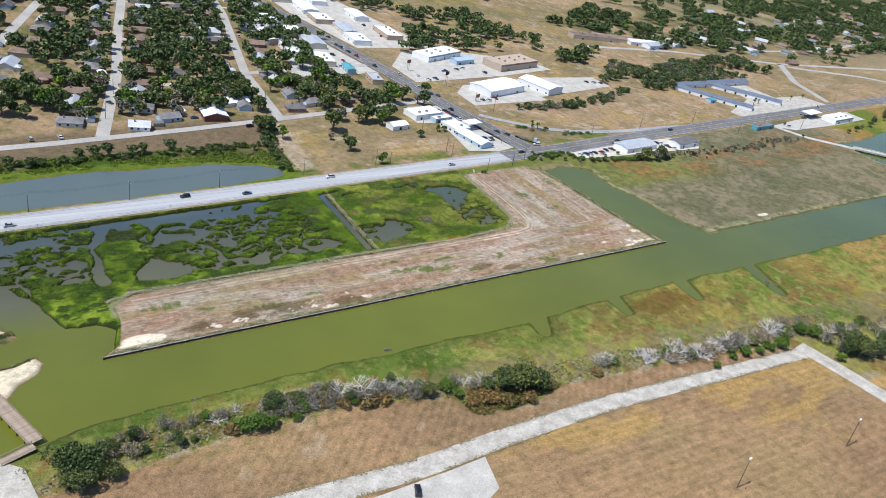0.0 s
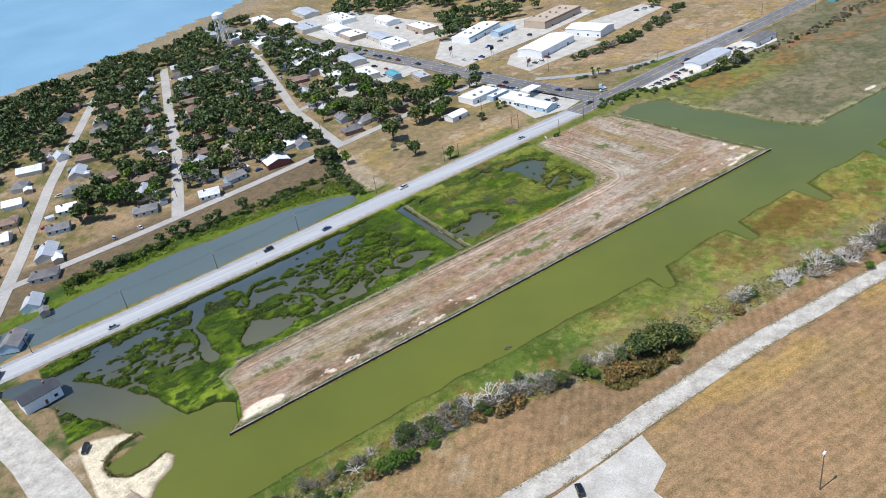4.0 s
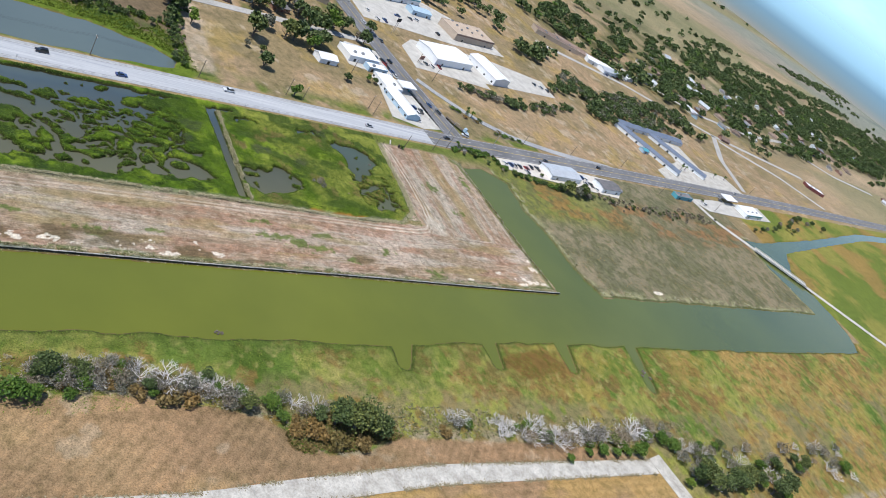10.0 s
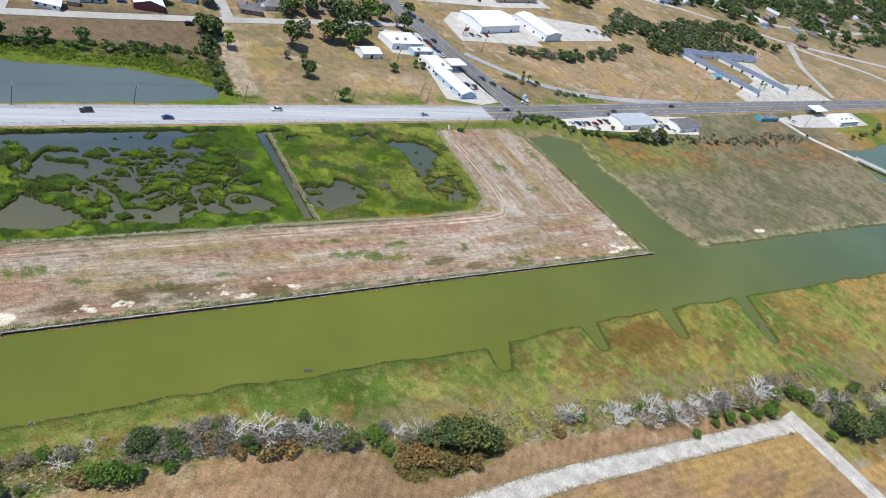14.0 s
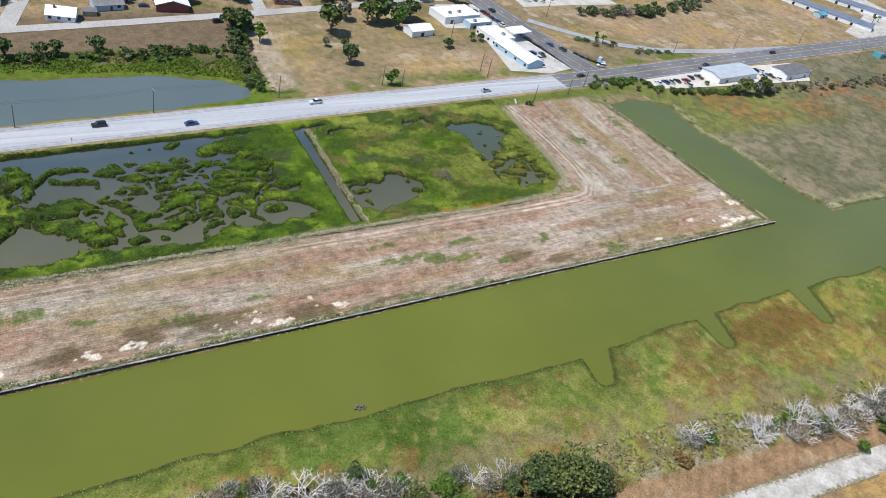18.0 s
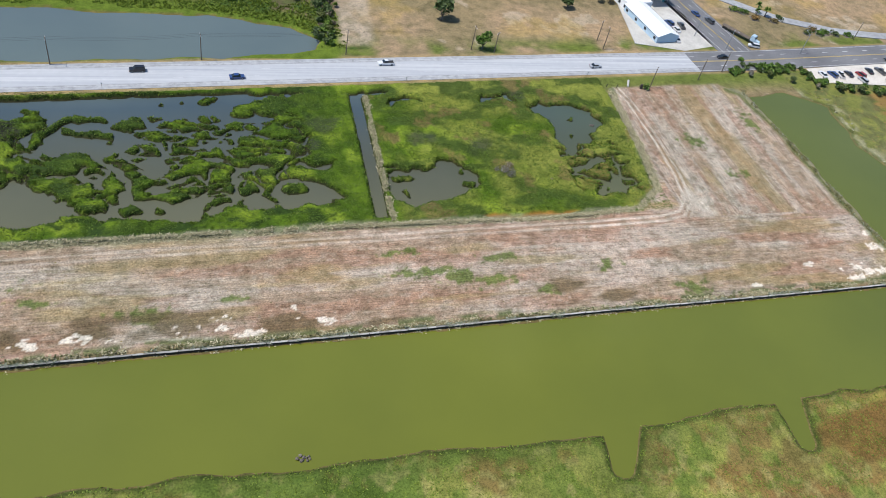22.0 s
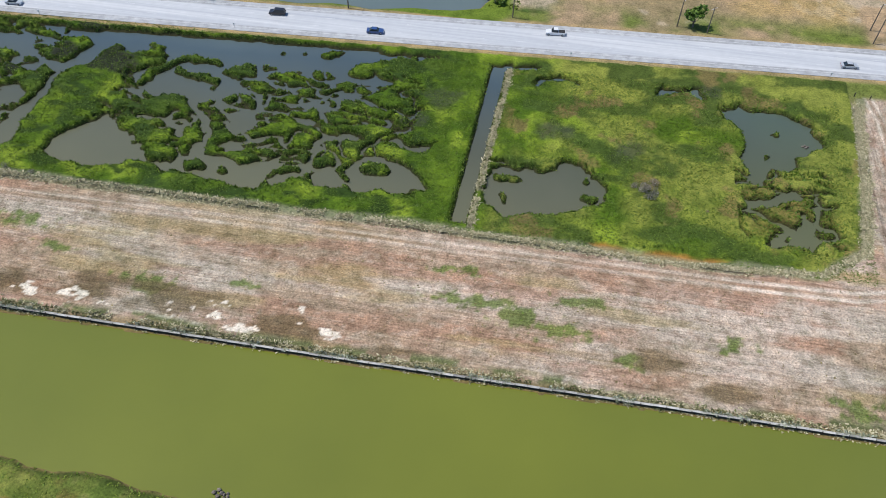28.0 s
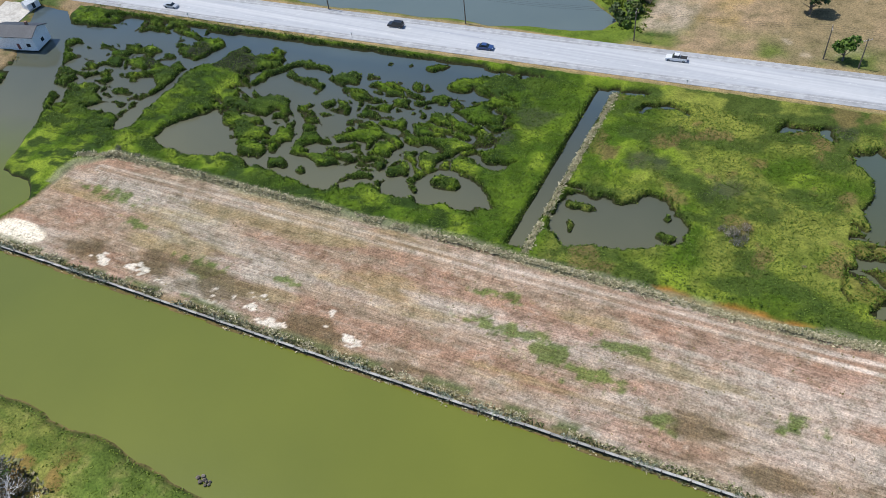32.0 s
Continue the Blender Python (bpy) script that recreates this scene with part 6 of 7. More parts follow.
def opening(name, x, y, z, w, h, face, mat, parent, label=""):
    """A framed pane or leaf set 6 cm proud of a wall; face is 's', 'n', 'e' or 'w'."""
    t = 0.06
    if face in "sn":
        s = -1 if face == "s" else 1
        a_, b_ = sorted((y, y + s * t))
        pane, fr = box(x - w / 2, a_, z, x + w / 2, b_, z + h), [box(x - w / 2 - 0.1, min(a_, b_ + s * 0.03), z + h, x + w / 2 + 0.1, max(b_, a_ + s * 0.03), z + h + 0.12), box(x - w / 2 - 0.1, a_ - (0.06 if s < 0 else 0), z - 0.12, x + w / 2 + 0.1, b_ + (0.06 if s > 0 else 0), z)]
    else:
        s = -1 if face == "w" else 1
        a_, b_ = sorted((x, x + s * t))
        pane, fr = box(a_, y - w / 2, z, b_, y + w / 2, z + h), [box(a_ - (0.04 if s < 0 else 0), y - w / 2 - 0.1, z + h, b_ + (0.04 if s > 0 else 0), y + w / 2 + 0.1, z + h + 0.12), box(a_ - (0.06 if s < 0 else 0), y - w / 2 - 0.1, z - 0.12, b_ + (0.06 if s > 0 else 0), y + w / 2 + 0.1, z)]
    o = part(name, [pane], mat, parent, label)
    part("frame", fr, m_white, o)
    return o


def house(w, d, h, rise, wall, roof, style, m, label, group="town houses", wing=False, far=False):
    t = thing("house", label, "house", m, group)
    body = [gable_wall(w, d, h, rise)] if style == "gable" else [box(-w / 2, -d / 2, -0.3, w / 2, d / 2, h)]
    if wing:
        body.append(box(-w / 2 + 0.4, -d / 2 - 3.4, -0.3, -w / 2 + 5.4, -d / 2 - 0.02, h - 0.2))
    part("wall", body, wall, t)
    part("roof", [(gable if style == "gable" else hip)(w, d, h, rise)], roof, t)
    if wing:
        v, f = hip(5.0, 3.4, h - 0.2, 1.0, 0.4)
        part("wing_roof", [([(a_ - w / 2 + 2.9, b_ - d / 2 - 1.7, c_) for a_, b_, c_ in v], f)], roof, t)
    if far:
        for x in (-w * 0.3, w * 0.2):
            part("window", [box(x - 0.7, -d / 2 - 0.05, 1.0, x + 0.7, -d / 2, 2.2)], m_glass, t)
        return t
    part("chimney", [box(w * 0.2, 0.5, h, w * 0.2 + 0.7, 1.3, h + rise + 0.7)], m_brick, t)
    for x in (-w * 0.3, w * 0.05, w * 0.36):
        opening("window", x, d / 2, 1.0, 1.2, 1.2, "n", m_glass, t)
    opening("window", w * 0.32, -d / 2, 1.0, 1.4, 1.2, "s", m_glass, t)
    opening("door", w * 0.05, -d / 2, 0.0, 1.0, 2.05, "s", m_red, t)
    opening("window", w / 2, 0, 1.0, 1.3, 1.2, "e", m_glass, t)
    return t


STYLES = [
    (13, 9, 2.8, 2.2, m_cream, m_shingle, "hip", "single-storey cream house with grey shingle roof", False),
    (14, 8.5, 2.8, 2.3, m_brick, m_shingle2, "gable", "brick bungalow with brown shingle roof", True),
    (11, 8, 2.9, 2.4, m_white, m_silver, "gable", "small white house with bright metal roof", False),
    (15, 9, 2.8, 2.2, m_tan, m_shingle2, "hip", "tan house with brown hipped roof", True),
    (12, 8, 2.8, 2.0, m_bluewall, m_shingle, "gable", "pale blue house with grey roof", False),
    (16, 9.5, 3.0, 2.5, m_cream, m_silver, "gable", "long house with galvanised metal roof", True),
    (12, 9, 2.8, 2.3, m_brick, m_shingle, "hip", "dark brick house with grey hipped roof", False),
]
FIRST = {}
for i, (x, y, turn) in enumerate(HOUSES):
    k = (i * 5 + i // 7) % 7
    m = pose(x, y, 0.1, 0, 0, turn)
    dist = (y > 235) or (x > 300)
    if (k, dist) not in FIRST:
        w, d, h, rise, wl_, rf, st, lb, wg = STYLES[k]
        FIRST[k, dist] = house(w, d, h, rise, wl_, rf, st, m, lb, wing=wg, far=dist)
    else:
        copy_thing(FIRST[k, dist], m)


def store(name, x, y, turn, w, d, h, wall, roof, label, flat=True, rise=1.5, doors=2, panes=4, band=None, category="shop"):
    """A shop or shed: walls, roof, doors, panes, an optional coloured fascia."""
    t = thing(name, label, category, pose(x, y, 0.15, 0, 0, turn))
    if flat:
        part("wall", [box(-w / 2, -d / 2, -0.3, w / 2, d / 2, h)], wall, t)
        part("roof", [box(-w / 2 + 0.25, -d / 2 + 0.25, h + 0.004, w / 2 - 0.25, d / 2 - 0.25, h + 0.12)], roof, t)
        part("parapet", [box(-w / 2 - 0.06, -d / 2 - 0.06, h - 0.2, w / 2 + 0.06, -d / 2 + 0.2, h + 0.35), box(-w / 2 - 0.06, d / 2 - 0.2, h - 0.2, w / 2 + 0.06, d / 2 + 0.06, h + 0.35), box(-w / 2 - 0.06, -d / 2 + 0.2, h - 0.2, -w / 2 + 0.2, d / 2 - 0.2, h + 0.35), box(w / 2 - 0.2, -d / 2 + 0.2, h - 0.2, w / 2 + 0.06, d / 2 - 0.2, h + 0.35)], wall, t)
        for k in range(max(1, int(w * d / 160))):
            ux, uy = (k % 3 - 1) * w * 0.27 + 0.9, (k // 3 - 0.5) * d * 0.3
            u = part("roof_unit", [box(ux - 0.9, uy - 0.7, h + 0.12, ux + 0.9, uy + 0.7, h + 1.2)], m_steel, t, "grey rooftop air unit")
            part("fan_grille", [tube((ux, uy, h + 1.2), (ux, uy, h + 1.27), 0.5, 0.5, 12)], m_cable, u)
    else:
        part("wall", [gable_wall(w, d, h, rise)], wall, t)
        part("roof", [gable(w, d, h, rise, 0.35)], roof, t)
        for k in range(-2, 3):
            part("roof_seam", [box(k * w * 0.2 - 0.05, -0.25, h + rise - 0.03, k * w * 0.2 + 0.05, 0.25, h + rise + 0.08)], roof, t)
    for k in range(doors):
        opening("door", -w * 0.3 + k * w * 0.6 / max(1, doors - 1) if doors > 1 else 0, -d / 2, 0, 1.8, 2.1, "s", m_glass, t)
    for k in range(panes):
        opening("window", -w * 0.42 + k * w * 0.84 / max(1, panes - 1), d / 2, 1.0, 1.5, 1.3, "n", m_glass, t)
        if y < 200 and k % 2 == 0:
            opening("window", w / 2, -d * 0.35 + k * d * 0.7 / max(1, panes - 1), 1.0, 1.2, 1.2, "e", m_glass, t)
    if band:
        part("fascia", [box(-w / 2 - 0.1, -d / 2 - 0.16, h - 1.1, w / 2 + 0.1, -d / 2 - 0.07, h - 0.25)], band, t, "coloured fascia band")
    return t


slab("pavement_station", [(126, 93), (147, 88), (163, 92), (162, 118), (156, 140), (140, 140), (133, 128)], m_conc, "pale concrete forecourt", 0.5)
slab("pavement_store", [(118, 142), (152, 140), (156, 172), (128, 172), (118, 160)], m_conc, "pale concrete car park", 0.3)
slab("pavement_supermarket", [(167, 222), (262, 232), (330, 246), (322, 275), (255, 300), (200, 300), (168, 262)], m_conc, "wide pale car park", 0.3)
slab("pavement_warehouse", [(186, 168), (206, 170), (262, 172), (262, 180), (360, 198), (360, 222), (290, 226), (205, 212), (188, 196)], m_conc, "pale concrete yard", 0.3)
slab("pavement_dealer", [(200, 66), (236, 64), (320, 62), (334, 74), (330, 84), (262, 83), (200, 76)], m_gravel, "white gravel car yard", 0.5)
slab("pavement_motel", [(440, 112), (600, 118), (590, 150), (545, 150), (545, 186), (510, 186), (500, 150), (440, 124)], m_drive, "worn motel forecourt", 0.5)
slab("pavement_gas", [(450, 88), (500, 96), (600, 104), (600, 84), (540, 78), (470, 76)], m_conc, "pale filling station forecourt", 0.5)
slab("pavement_lot", [(-120, -134.5), (-44, -135.2), (-30, -134.8), (-34, -148), (-44, -152), (-44, -175), (-120, -170)], m_conc, "pale concrete parking area", 0.26)
slab("pavement_west", [(-230, -70), (-168, -74), (-158, -84), (-155, -110), (-150, -180), (-230, -180)], m_drive, "broad pale concrete boat ramp road", 0.3)
slab("pavement_west_road", [(-203, 50), (-190, 54), (-184.5, 25), (-177.7, -5), (-174.5, -20), (-171, -42), (-166, -58), (-180, -64), (-186, -40), (-191, -5), (-198, 25)], m_drive, "worn pale concrete road to the landing", 0.3)
slab("pavement_strip", [(70, 240), (146, 246), (136, 330), (124, 420), (104, 420), (92, 300)], m_conc, "pale paved shop yards", 0.26)
slab("pavement_strip_2", [(162, 310), (240, 312), (220, 520), (150, 520), (148, 420)], m_conc, "pale paved shop yards", 0.26)

t = store("filling_station", 139.5, 107, 97, 26, 10.5, 3.4, m_bluewall, m_white, "low white-roofed filling station with pale blue gable", False, 1.7, 2, 4)
store("station_shop", 139, 128, 97, 16, 13, 3.6, m_white, m_white, "flat white shop behind the filling station")
t = thing("canopy", "flat white filling station canopy on posts", "canopy", pose(153, 128, 0.2, 0, 0, 8))
part("roof", [box(-6, -4, 4.4, 6, 4, 5.0)], m_white, t)
for sx in (-4, 4):
    for sy in (-2.5, 2.5):
        part("post", [tube((sx, sy, 0), (sx, sy, 4.4), 0.14, 0.14, 8)], m_steel, t)
    pu = part("pump", [box(sx - 0.35, -0.4, 0.1, sx + 0.35, 0.4, 1.7)], m_teal, t, "fuel pump")
    part("plinth", [box(sx - 0.8, -1.5, 0.0, sx + 0.8, 1.5, 0.1)], m_conc, t)
store("hut", 98, 137, 8, 13, 8, 3.2, m_white, m_white, "small white metal hut on the dry lot", False, 1.5, 1, 2, category="hut")
store("diner", 130, 155, 8, 24, 14, 3.6, m_white, m_white, "low white roadside shop", True)
store("diner_wing", 138, 144, 8, 15, 6, 3.0, m_bluewall, m_white, "low white flat-roofed wing of the shop", True)
store("warehouse", 229, 198, 14, 44, 22, 5.5, m_white, m_white, "large white metal warehouse", False, 1.6, 2, 5, category="warehouse")
store("warehouse_wing", 276, 199, 104, 32, 20, 5.5, m_white, m_white, "white metal warehouse with low roof", False, 1.6, 2, 4, category="warehouse")
store("supermarket", 290, 258, 12, 52, 22, 6, m_tan, m_tan, "tan flat-roofed supermarket beside its car park", True, 1, 2, 5, m_brick)
store("strip_shop", 228, 286, 20, 48, 18, 4.8, m_white, m_white, "long white strip of shops", True, 1, 3, 6, m_teal)
store("blue_shed", 243, 268, 10, 22, 9, 4, m_bluewall, m_bluewall, "blue metal shed behind the shops", False, 1.2)
store("black_roofed_shop", 110, 275, 80, 26, 17, 4.2, m_cream, m_white, "flat-roofed shop with pale roof", True)
store("blue_shop", 122, 251, 80, 16, 7, 3.8, m_bluewall, m_teal, "small blue shop on the main street", False, 1.0)
store("corner_shop", 132, 228, 80, 18, 9, 3.6, m_tan, m_silver, "corner shop with metal roof", True)
store("dealer_shed", 262, 74, 5, 34, 13, 3.6, m_white, m_silver, "wide pale metal shed at the car yard", False, 1.0, 2, 4, category="shed")
store("dealer_shed", 312, 71, 5, 24, 11, 3.8, m_white, m_shingle, "grey-roofed open shed at the car yard", False, 1.1, 2, 4, category="shed")
store("roadside_cabin", 434, 86, 3, 26, 6, 3, m_teal, m_shingle, "low green cabin beside the highway", True, 1, 2, 4, category="cabin")
store("gas_station_east", 556, 88, 5, 36, 14, 4, m_white, m_white, "white filling station with teal panels", True, 1, 2, 4, m_teal)
t = thing("canopy", "red and white canopy at the eastern filling station", "canopy", pose(530, 100, 0.2, 0, 0, 5))
part("roof", [box(-11, -5, 4.6, 11, 5, 5.3)], m_white, t)
part("fascia", [box(-11.1, -5.1, 4.75, 11.1, -5.01, 5.1), box(-11.1, 5.01, 4.75, 11.1, 5.1, 5.1)], m_red, t, "red fascia")
for sx in (-7, 7):
    for sy in (-3, 3):
        part("post", [tube((sx, sy, 0), (sx, sy, 4.6), 0.16, 0.16, 8)], m_steel, t)
# motel: two long wings and a link
for x, y, turn, w in ((455.5, 156, -61, 72), (511, 160, -56, 66)):
    store("motel_wing", x, y, turn, w, 11, 3.2, m_white, m_navy, "long white motel wing with grey-blue metal roof", False, 1.6, 5, 8, category="motel")
store("motel_wing", 498, 192, 2, 112, 10, 3.2, m_white, m_navy, "rear motel wing with grey-blue metal roof", False, 1.6, 5, 8, category="motel")
store("kiosk", 444, 150, 0, 8, 6, 2.8, m_bluewall, m_teal, "small bright blue kiosk", False, 1.0, 1, 2, category="kiosk")
# more commerce along the main street
for i, (x, y, w, d, k) in enumerate([(172, 330, 26, 16, 0), (176, 360, 30, 14, 1), (168, 395, 26, 18, 2), (170, 432, 34, 16, 0), (158, 472, 30, 20, 1), (154, 515, 34, 16, 2), (146, 560, 36, 18, 0), (124, 320, 26, 16, 1), (120, 350, 24, 14, 2), (116, 385, 30, 16, 0), (112, 425, 26, 18, 1), (106, 466, 30, 16, 0), (98, 512, 34, 18, 2), (86, 560, 30, 16, 1), (96, 300, 30, 12, 0), (92, 335, 34, 12, 2), (215, 350, 34, 16, 2), (214, 410, 30, 14, 0), (196, 470, 40, 16, 0), (190, 540, 40, 18, 1), (480, 345, 60, 14, 3), (540, 325, 44, 16, 0)]):
    wall, roof = [(m_white, m_white), (m_cream, m_silver), (m_tan, m_white), (m_tan, m_shingle2), (m_red, m_white)][k]
    store("shop", x, y, 84 if x < 300 else -15, w, d, 4.2, wall, roof, ["flat white shop", "cream shop with metal roof", "tan shop with pale roof", "long brown-roofed school wing", "red shop with pale roof"][k] + " along a street", i % 2 == 0, 1.3, 2, 3)
# house with a blue roof edge by the street, red barn house, white-roofed house
house(17, 14, 3.6, 2.0, m_red, m_white, "gable", pose(-13, 172, 0.1, 0, 0, 84), "dark red barn-like house with white metal roof", "houses by the cross street")
house(18, 9, 3.0, 1.8, m_white, m_white, "gable", pose(7, 191, 0.1, 0, 0, 6), "white house with bright white roof", "houses by the cross street")
house(14, 7.5, 4.8, 1.5, m_white, m_slate, "gable", pose(-175, 29.5, 0.2, 0, 0, 12), "raised white waterside house with dark metal roof", "waterside houses")
# water tower
t = thing("water_tower", "white elevated water tank on splayed legs", "water tower", pose(82, 500, 0))
part("tank", [tube((0, 0, 27), (0, 0, 28.5), 3.2, 5.5, 20), tube((0, 0, 28.5), (0, 0, 32), 5.5, 5.5, 20), tube((0, 0, 32), (0, 0, 34), 5.5, 1.2, 20)], m_white, t, smooth=False)
part("riser", [tube((0, 0, 0), (0, 0, 27), 0.6, 0.6, 10)], m_white, t)
for k in range(6):
    a_ = math.pi * k / 3
    part("leg", [tube((7 * math.cos(a_), 7 * math.sin(a_), 0), (4.6 * math.cos(a_), 4.6 * math.sin(a_), 29), 0.35, 0.3, 8)], m_white, t)

# ---- vehicles ----
def car_paint(name, c_):
    m, n, l, b = shader(name, 0.3, 0.2, 0.5)
    nz = noise_node(n, l, 1.5, 3)
    l.new(ramp_node(n, l, nz.outputs[0], ((0.3, tuple(v * 0.9 for v in c_)), (0.7, c_))).outputs[0], b.inputs["Base Color"])
    b.inputs["Coat Weight"].default_value = 0.6
    return m


PAINTS = {"white": car_paint("white_car_paint", (0.72, 0.72, 0.72)), "black": car_paint("black_car_paint", (0.015, 0.015, 0.018)), "silver": car_paint("silver_car_paint", (0.42, 0.44, 0.46)), "blue": car_paint("blue_car_paint", (0.03, 0.07, 0.2)), "red": car_paint("red_car_paint", (0.3, 0.02, 0.02)), "grey": car_paint("dark_grey_car_paint", (0.08, 0.085, 0.09))}


def profile(points, y0, y1, inset=0.0):
    """A side profile carried across the car, drawn in at the top."""
    n_ = len(points)
    zmax = max(z for _, z in points)
    v = [(x, y0 + (inset if z > zmax - 0.1 else 0), z) for x, z in points] + [(x, y1 - (inset if z > zmax - 0.1 else 0), z) for x, z in points]
    return v, [tuple(range(n_)), tuple(range(2 * n_ - 1, n_ - 1, -1))] + [(i + n_, (i + 1) % n_ + n_, (i + 1) % n_, i) for i in range(n_)]


def vehicle(kind, paint, m, group):
    label = {"sedan": "%s saloon car", "suv": "%s sport utility car", "pickup": "%s pickup truck"}[kind] % paint + (" on the road" if "road" in group else " parked on the yard")
    t = thing("car" if kind != "pickup" else "pickup_truck", label, "car", m, group)
    hood, roof = {"sedan": (0.92, 1.45), "suv": (1.05, 1.75), "pickup": (1.05, 1.8)}[kind]
    L = {"sedan": 2.4, "suv": 2.4, "pickup": 2.8}[kind]
    body = [(-L, 0.3), (L, 0.3), (L + 0.05, 0.55), (L - 0.1, hood - 0.15), (1.1, hood), (-L + 0.5, hood), (-L, hood - 0.05)]
    part("body", [profile(body, -0.9, 0.9)], PAINTS[paint], t)
    cab = {"sedan": [(1.1, hood), (0.45, roof), (-0.9, roof), (-1.7, hood)], "suv": [(1.2, hood), (0.6, roof), (-2.1, roof), (-2.3, hood)], "pickup": [(1.2, hood), (0.6, roof), (-0.6, roof), (-0.8, hood)]}[kind]
    g = part("cabin", [profile(cab, -0.82, 0.82, 0.14)], m_glass, t, "dark glazed cabin")
    xs_ = [p[0] for p in cab]
    part("roof", [box(cab[2][0] - 0.03, -0.66, roof - 0.005, cab[1][0] + 0.03, 0.66, roof + 0.035)], PAINTS[paint], g)
    if kind == "pickup":
        part("bed", [box(-L + 0.1, -0.78, hood + 0.005, -0.9, 0.78, hood + 0.02)], m_cable, t, "dark load bed")
    for sx in (-L + 0.85, L - 0.85):
        for sy in (-0.86, 0.86):
            w_ = part("wheel", [tube((sx, sy - 0.1, 0.33), (sx, sy + 0.1, 0.33), 0.33, 0.33, 12)], m_tyre, t)
            part("rim", [tube((sx, sy - 0.11, 0.33), (sx, sy + 0.11, 0.33), 0.19, 0.19, 8)], m_steel, w_)
    for sy in (-0.62, 0.62):
        part("headlight", [box(L - 0.06, sy - 0.17, 0.6, L + 0.02, sy + 0.17, 0.74)], m_paint, t)
        part("tail_light", [box(-L - 0.02, sy - 0.17, 0.62, -L + 0.04, sy + 0.17, 0.8)], PAINTS["red"], t)
    return t


CARS = {}
def put_car(kind, paint, x, y, turn, group="parked cars", z=0.3):
    key, m = (kind, paint, "road" in group), pose(x, y, z, 0, 0, turn)
    if key in CARS:
        copy_thing(CARS[key], m)
    else:
        CARS[key] = vehicle(kind, paint, m, group)


for kind, paint, x, y, turn in (("sedan", "blue", -33, 66.0, 5), ("pickup", "white", 18, 75, 184), ("sedan", "black", 162, 83, 184), ("sedan", "silver", 100, 75, 5), ("suv", "black", -63, 69.5, 184), ("sedan", "grey", 257, 87, 6), ("suv", "black", 327, 97, 6), ("pickup", "white", 574, 120, 6), ("sedan", "blue", 168, 118, 100), ("suv", "grey", 172, 112, 100), ("suv", "white", 183, 92, 160), ("sedan", "grey", 166, 190, 92), ("sedan", "white", 161, 240, 92), ("sedan", "silver", -140, 60, 3)):
    put_car(kind, paint, x, y, turn, "cars on the road", 0.56)
kinds, paints = ["sedan", "suv", "pickup", "sedan", "suv"], ["white", "black", "silver", "blue", "red", "grey", "white", "black"]
LOTS = [(205, 71), (210, 71), (214, 71), (219, 71.5), (225, 71), (232, 74), (223, 67), (238, 74), (249, 82), (254, 82), (284, 66), (287, 70), (293, 70), (292, 76), (288, 77), (296, 66), (330, 72), (155, 107), (151, 104), (150, 109), (147, 96), (152, 160), (152.5, 156), (153, 152), (153.5, 148), (154, 144), (147, 161), (143, 161), (145, 141), (149, 141), (200, 178), (205, 177), (214, 180), (341, 210), (348, 208), (355, 206), (181, 226), (189, 228), (177, 236), (248, 240), (225, 250), (232, 252), (210, 246), (120, 262), (126, 262), (130, 275), (128, 290), (125, 310), (105, 300), (120, 335), (205, 345), (206, 380), (520, 104), (516, 98), (470, 84), (466, 150), (-168, -12.5), (-60, 232), (-66, 200), (30, 230), (-25, 170), (120, 160), (122, 166)]
for i, (x, y) in enumerate(LOTS):
    put_car(kinds[i % 5], paints[(i * 3 + i // 8) % 8], x, y, 95 + 11 * math.sin(i * 2.1) if i < 40 else 30 * i, z=0.5 if 60 < y < 122 else 0.3)
put_car("suv", "black", -59, -138.5, 62)
put_car("sedan", "blue", -72, -146, 62)

# articulated truck with an empty flat trailer
t = thing("articulated_truck", "pale blue truck tractor with a long dark flat trailer", "truck", pose(182, 100, 0.5, 0, 0, -58), "cars on the road")
part("trailer_deck", [box(-10, -1.25, 1.1, 3.4, 1.25, 1.35)], m_pole, t, "dark timber trailer deck")
part("chassis", [box(-9.6, -0.4, 0.75, 6.5, 0.4, 1.09)], m_cable, t)
cabp = part("cab", [profile([(3.9, 1.0), (5.9, 1.0), (6.1, 1.9), (5.7, 3.3), (4.0, 3.3)], -1.2, 1.2), profile([(5.95, 0.7), (7.9, 0.7), (7.9, 1.6), (6.1, 1.8)], -0.9, 0.9)], m_bluewall, t, "pale blue cab")
part("windscreen", [box(5.86, -1.0, 2.1, 6.05, 1.0, 2.9)], m_glass, cabp)
for sx in (-9, -7.8, 4.2, 5.3, 7.2):
    for sy in (-1.05, 1.05):
        part("wheel", [tube((sx, sy - 0.18, 0.5), (sx, sy + 0.18, 0.5), 0.5, 0.5, 14)], m_tyre, t)

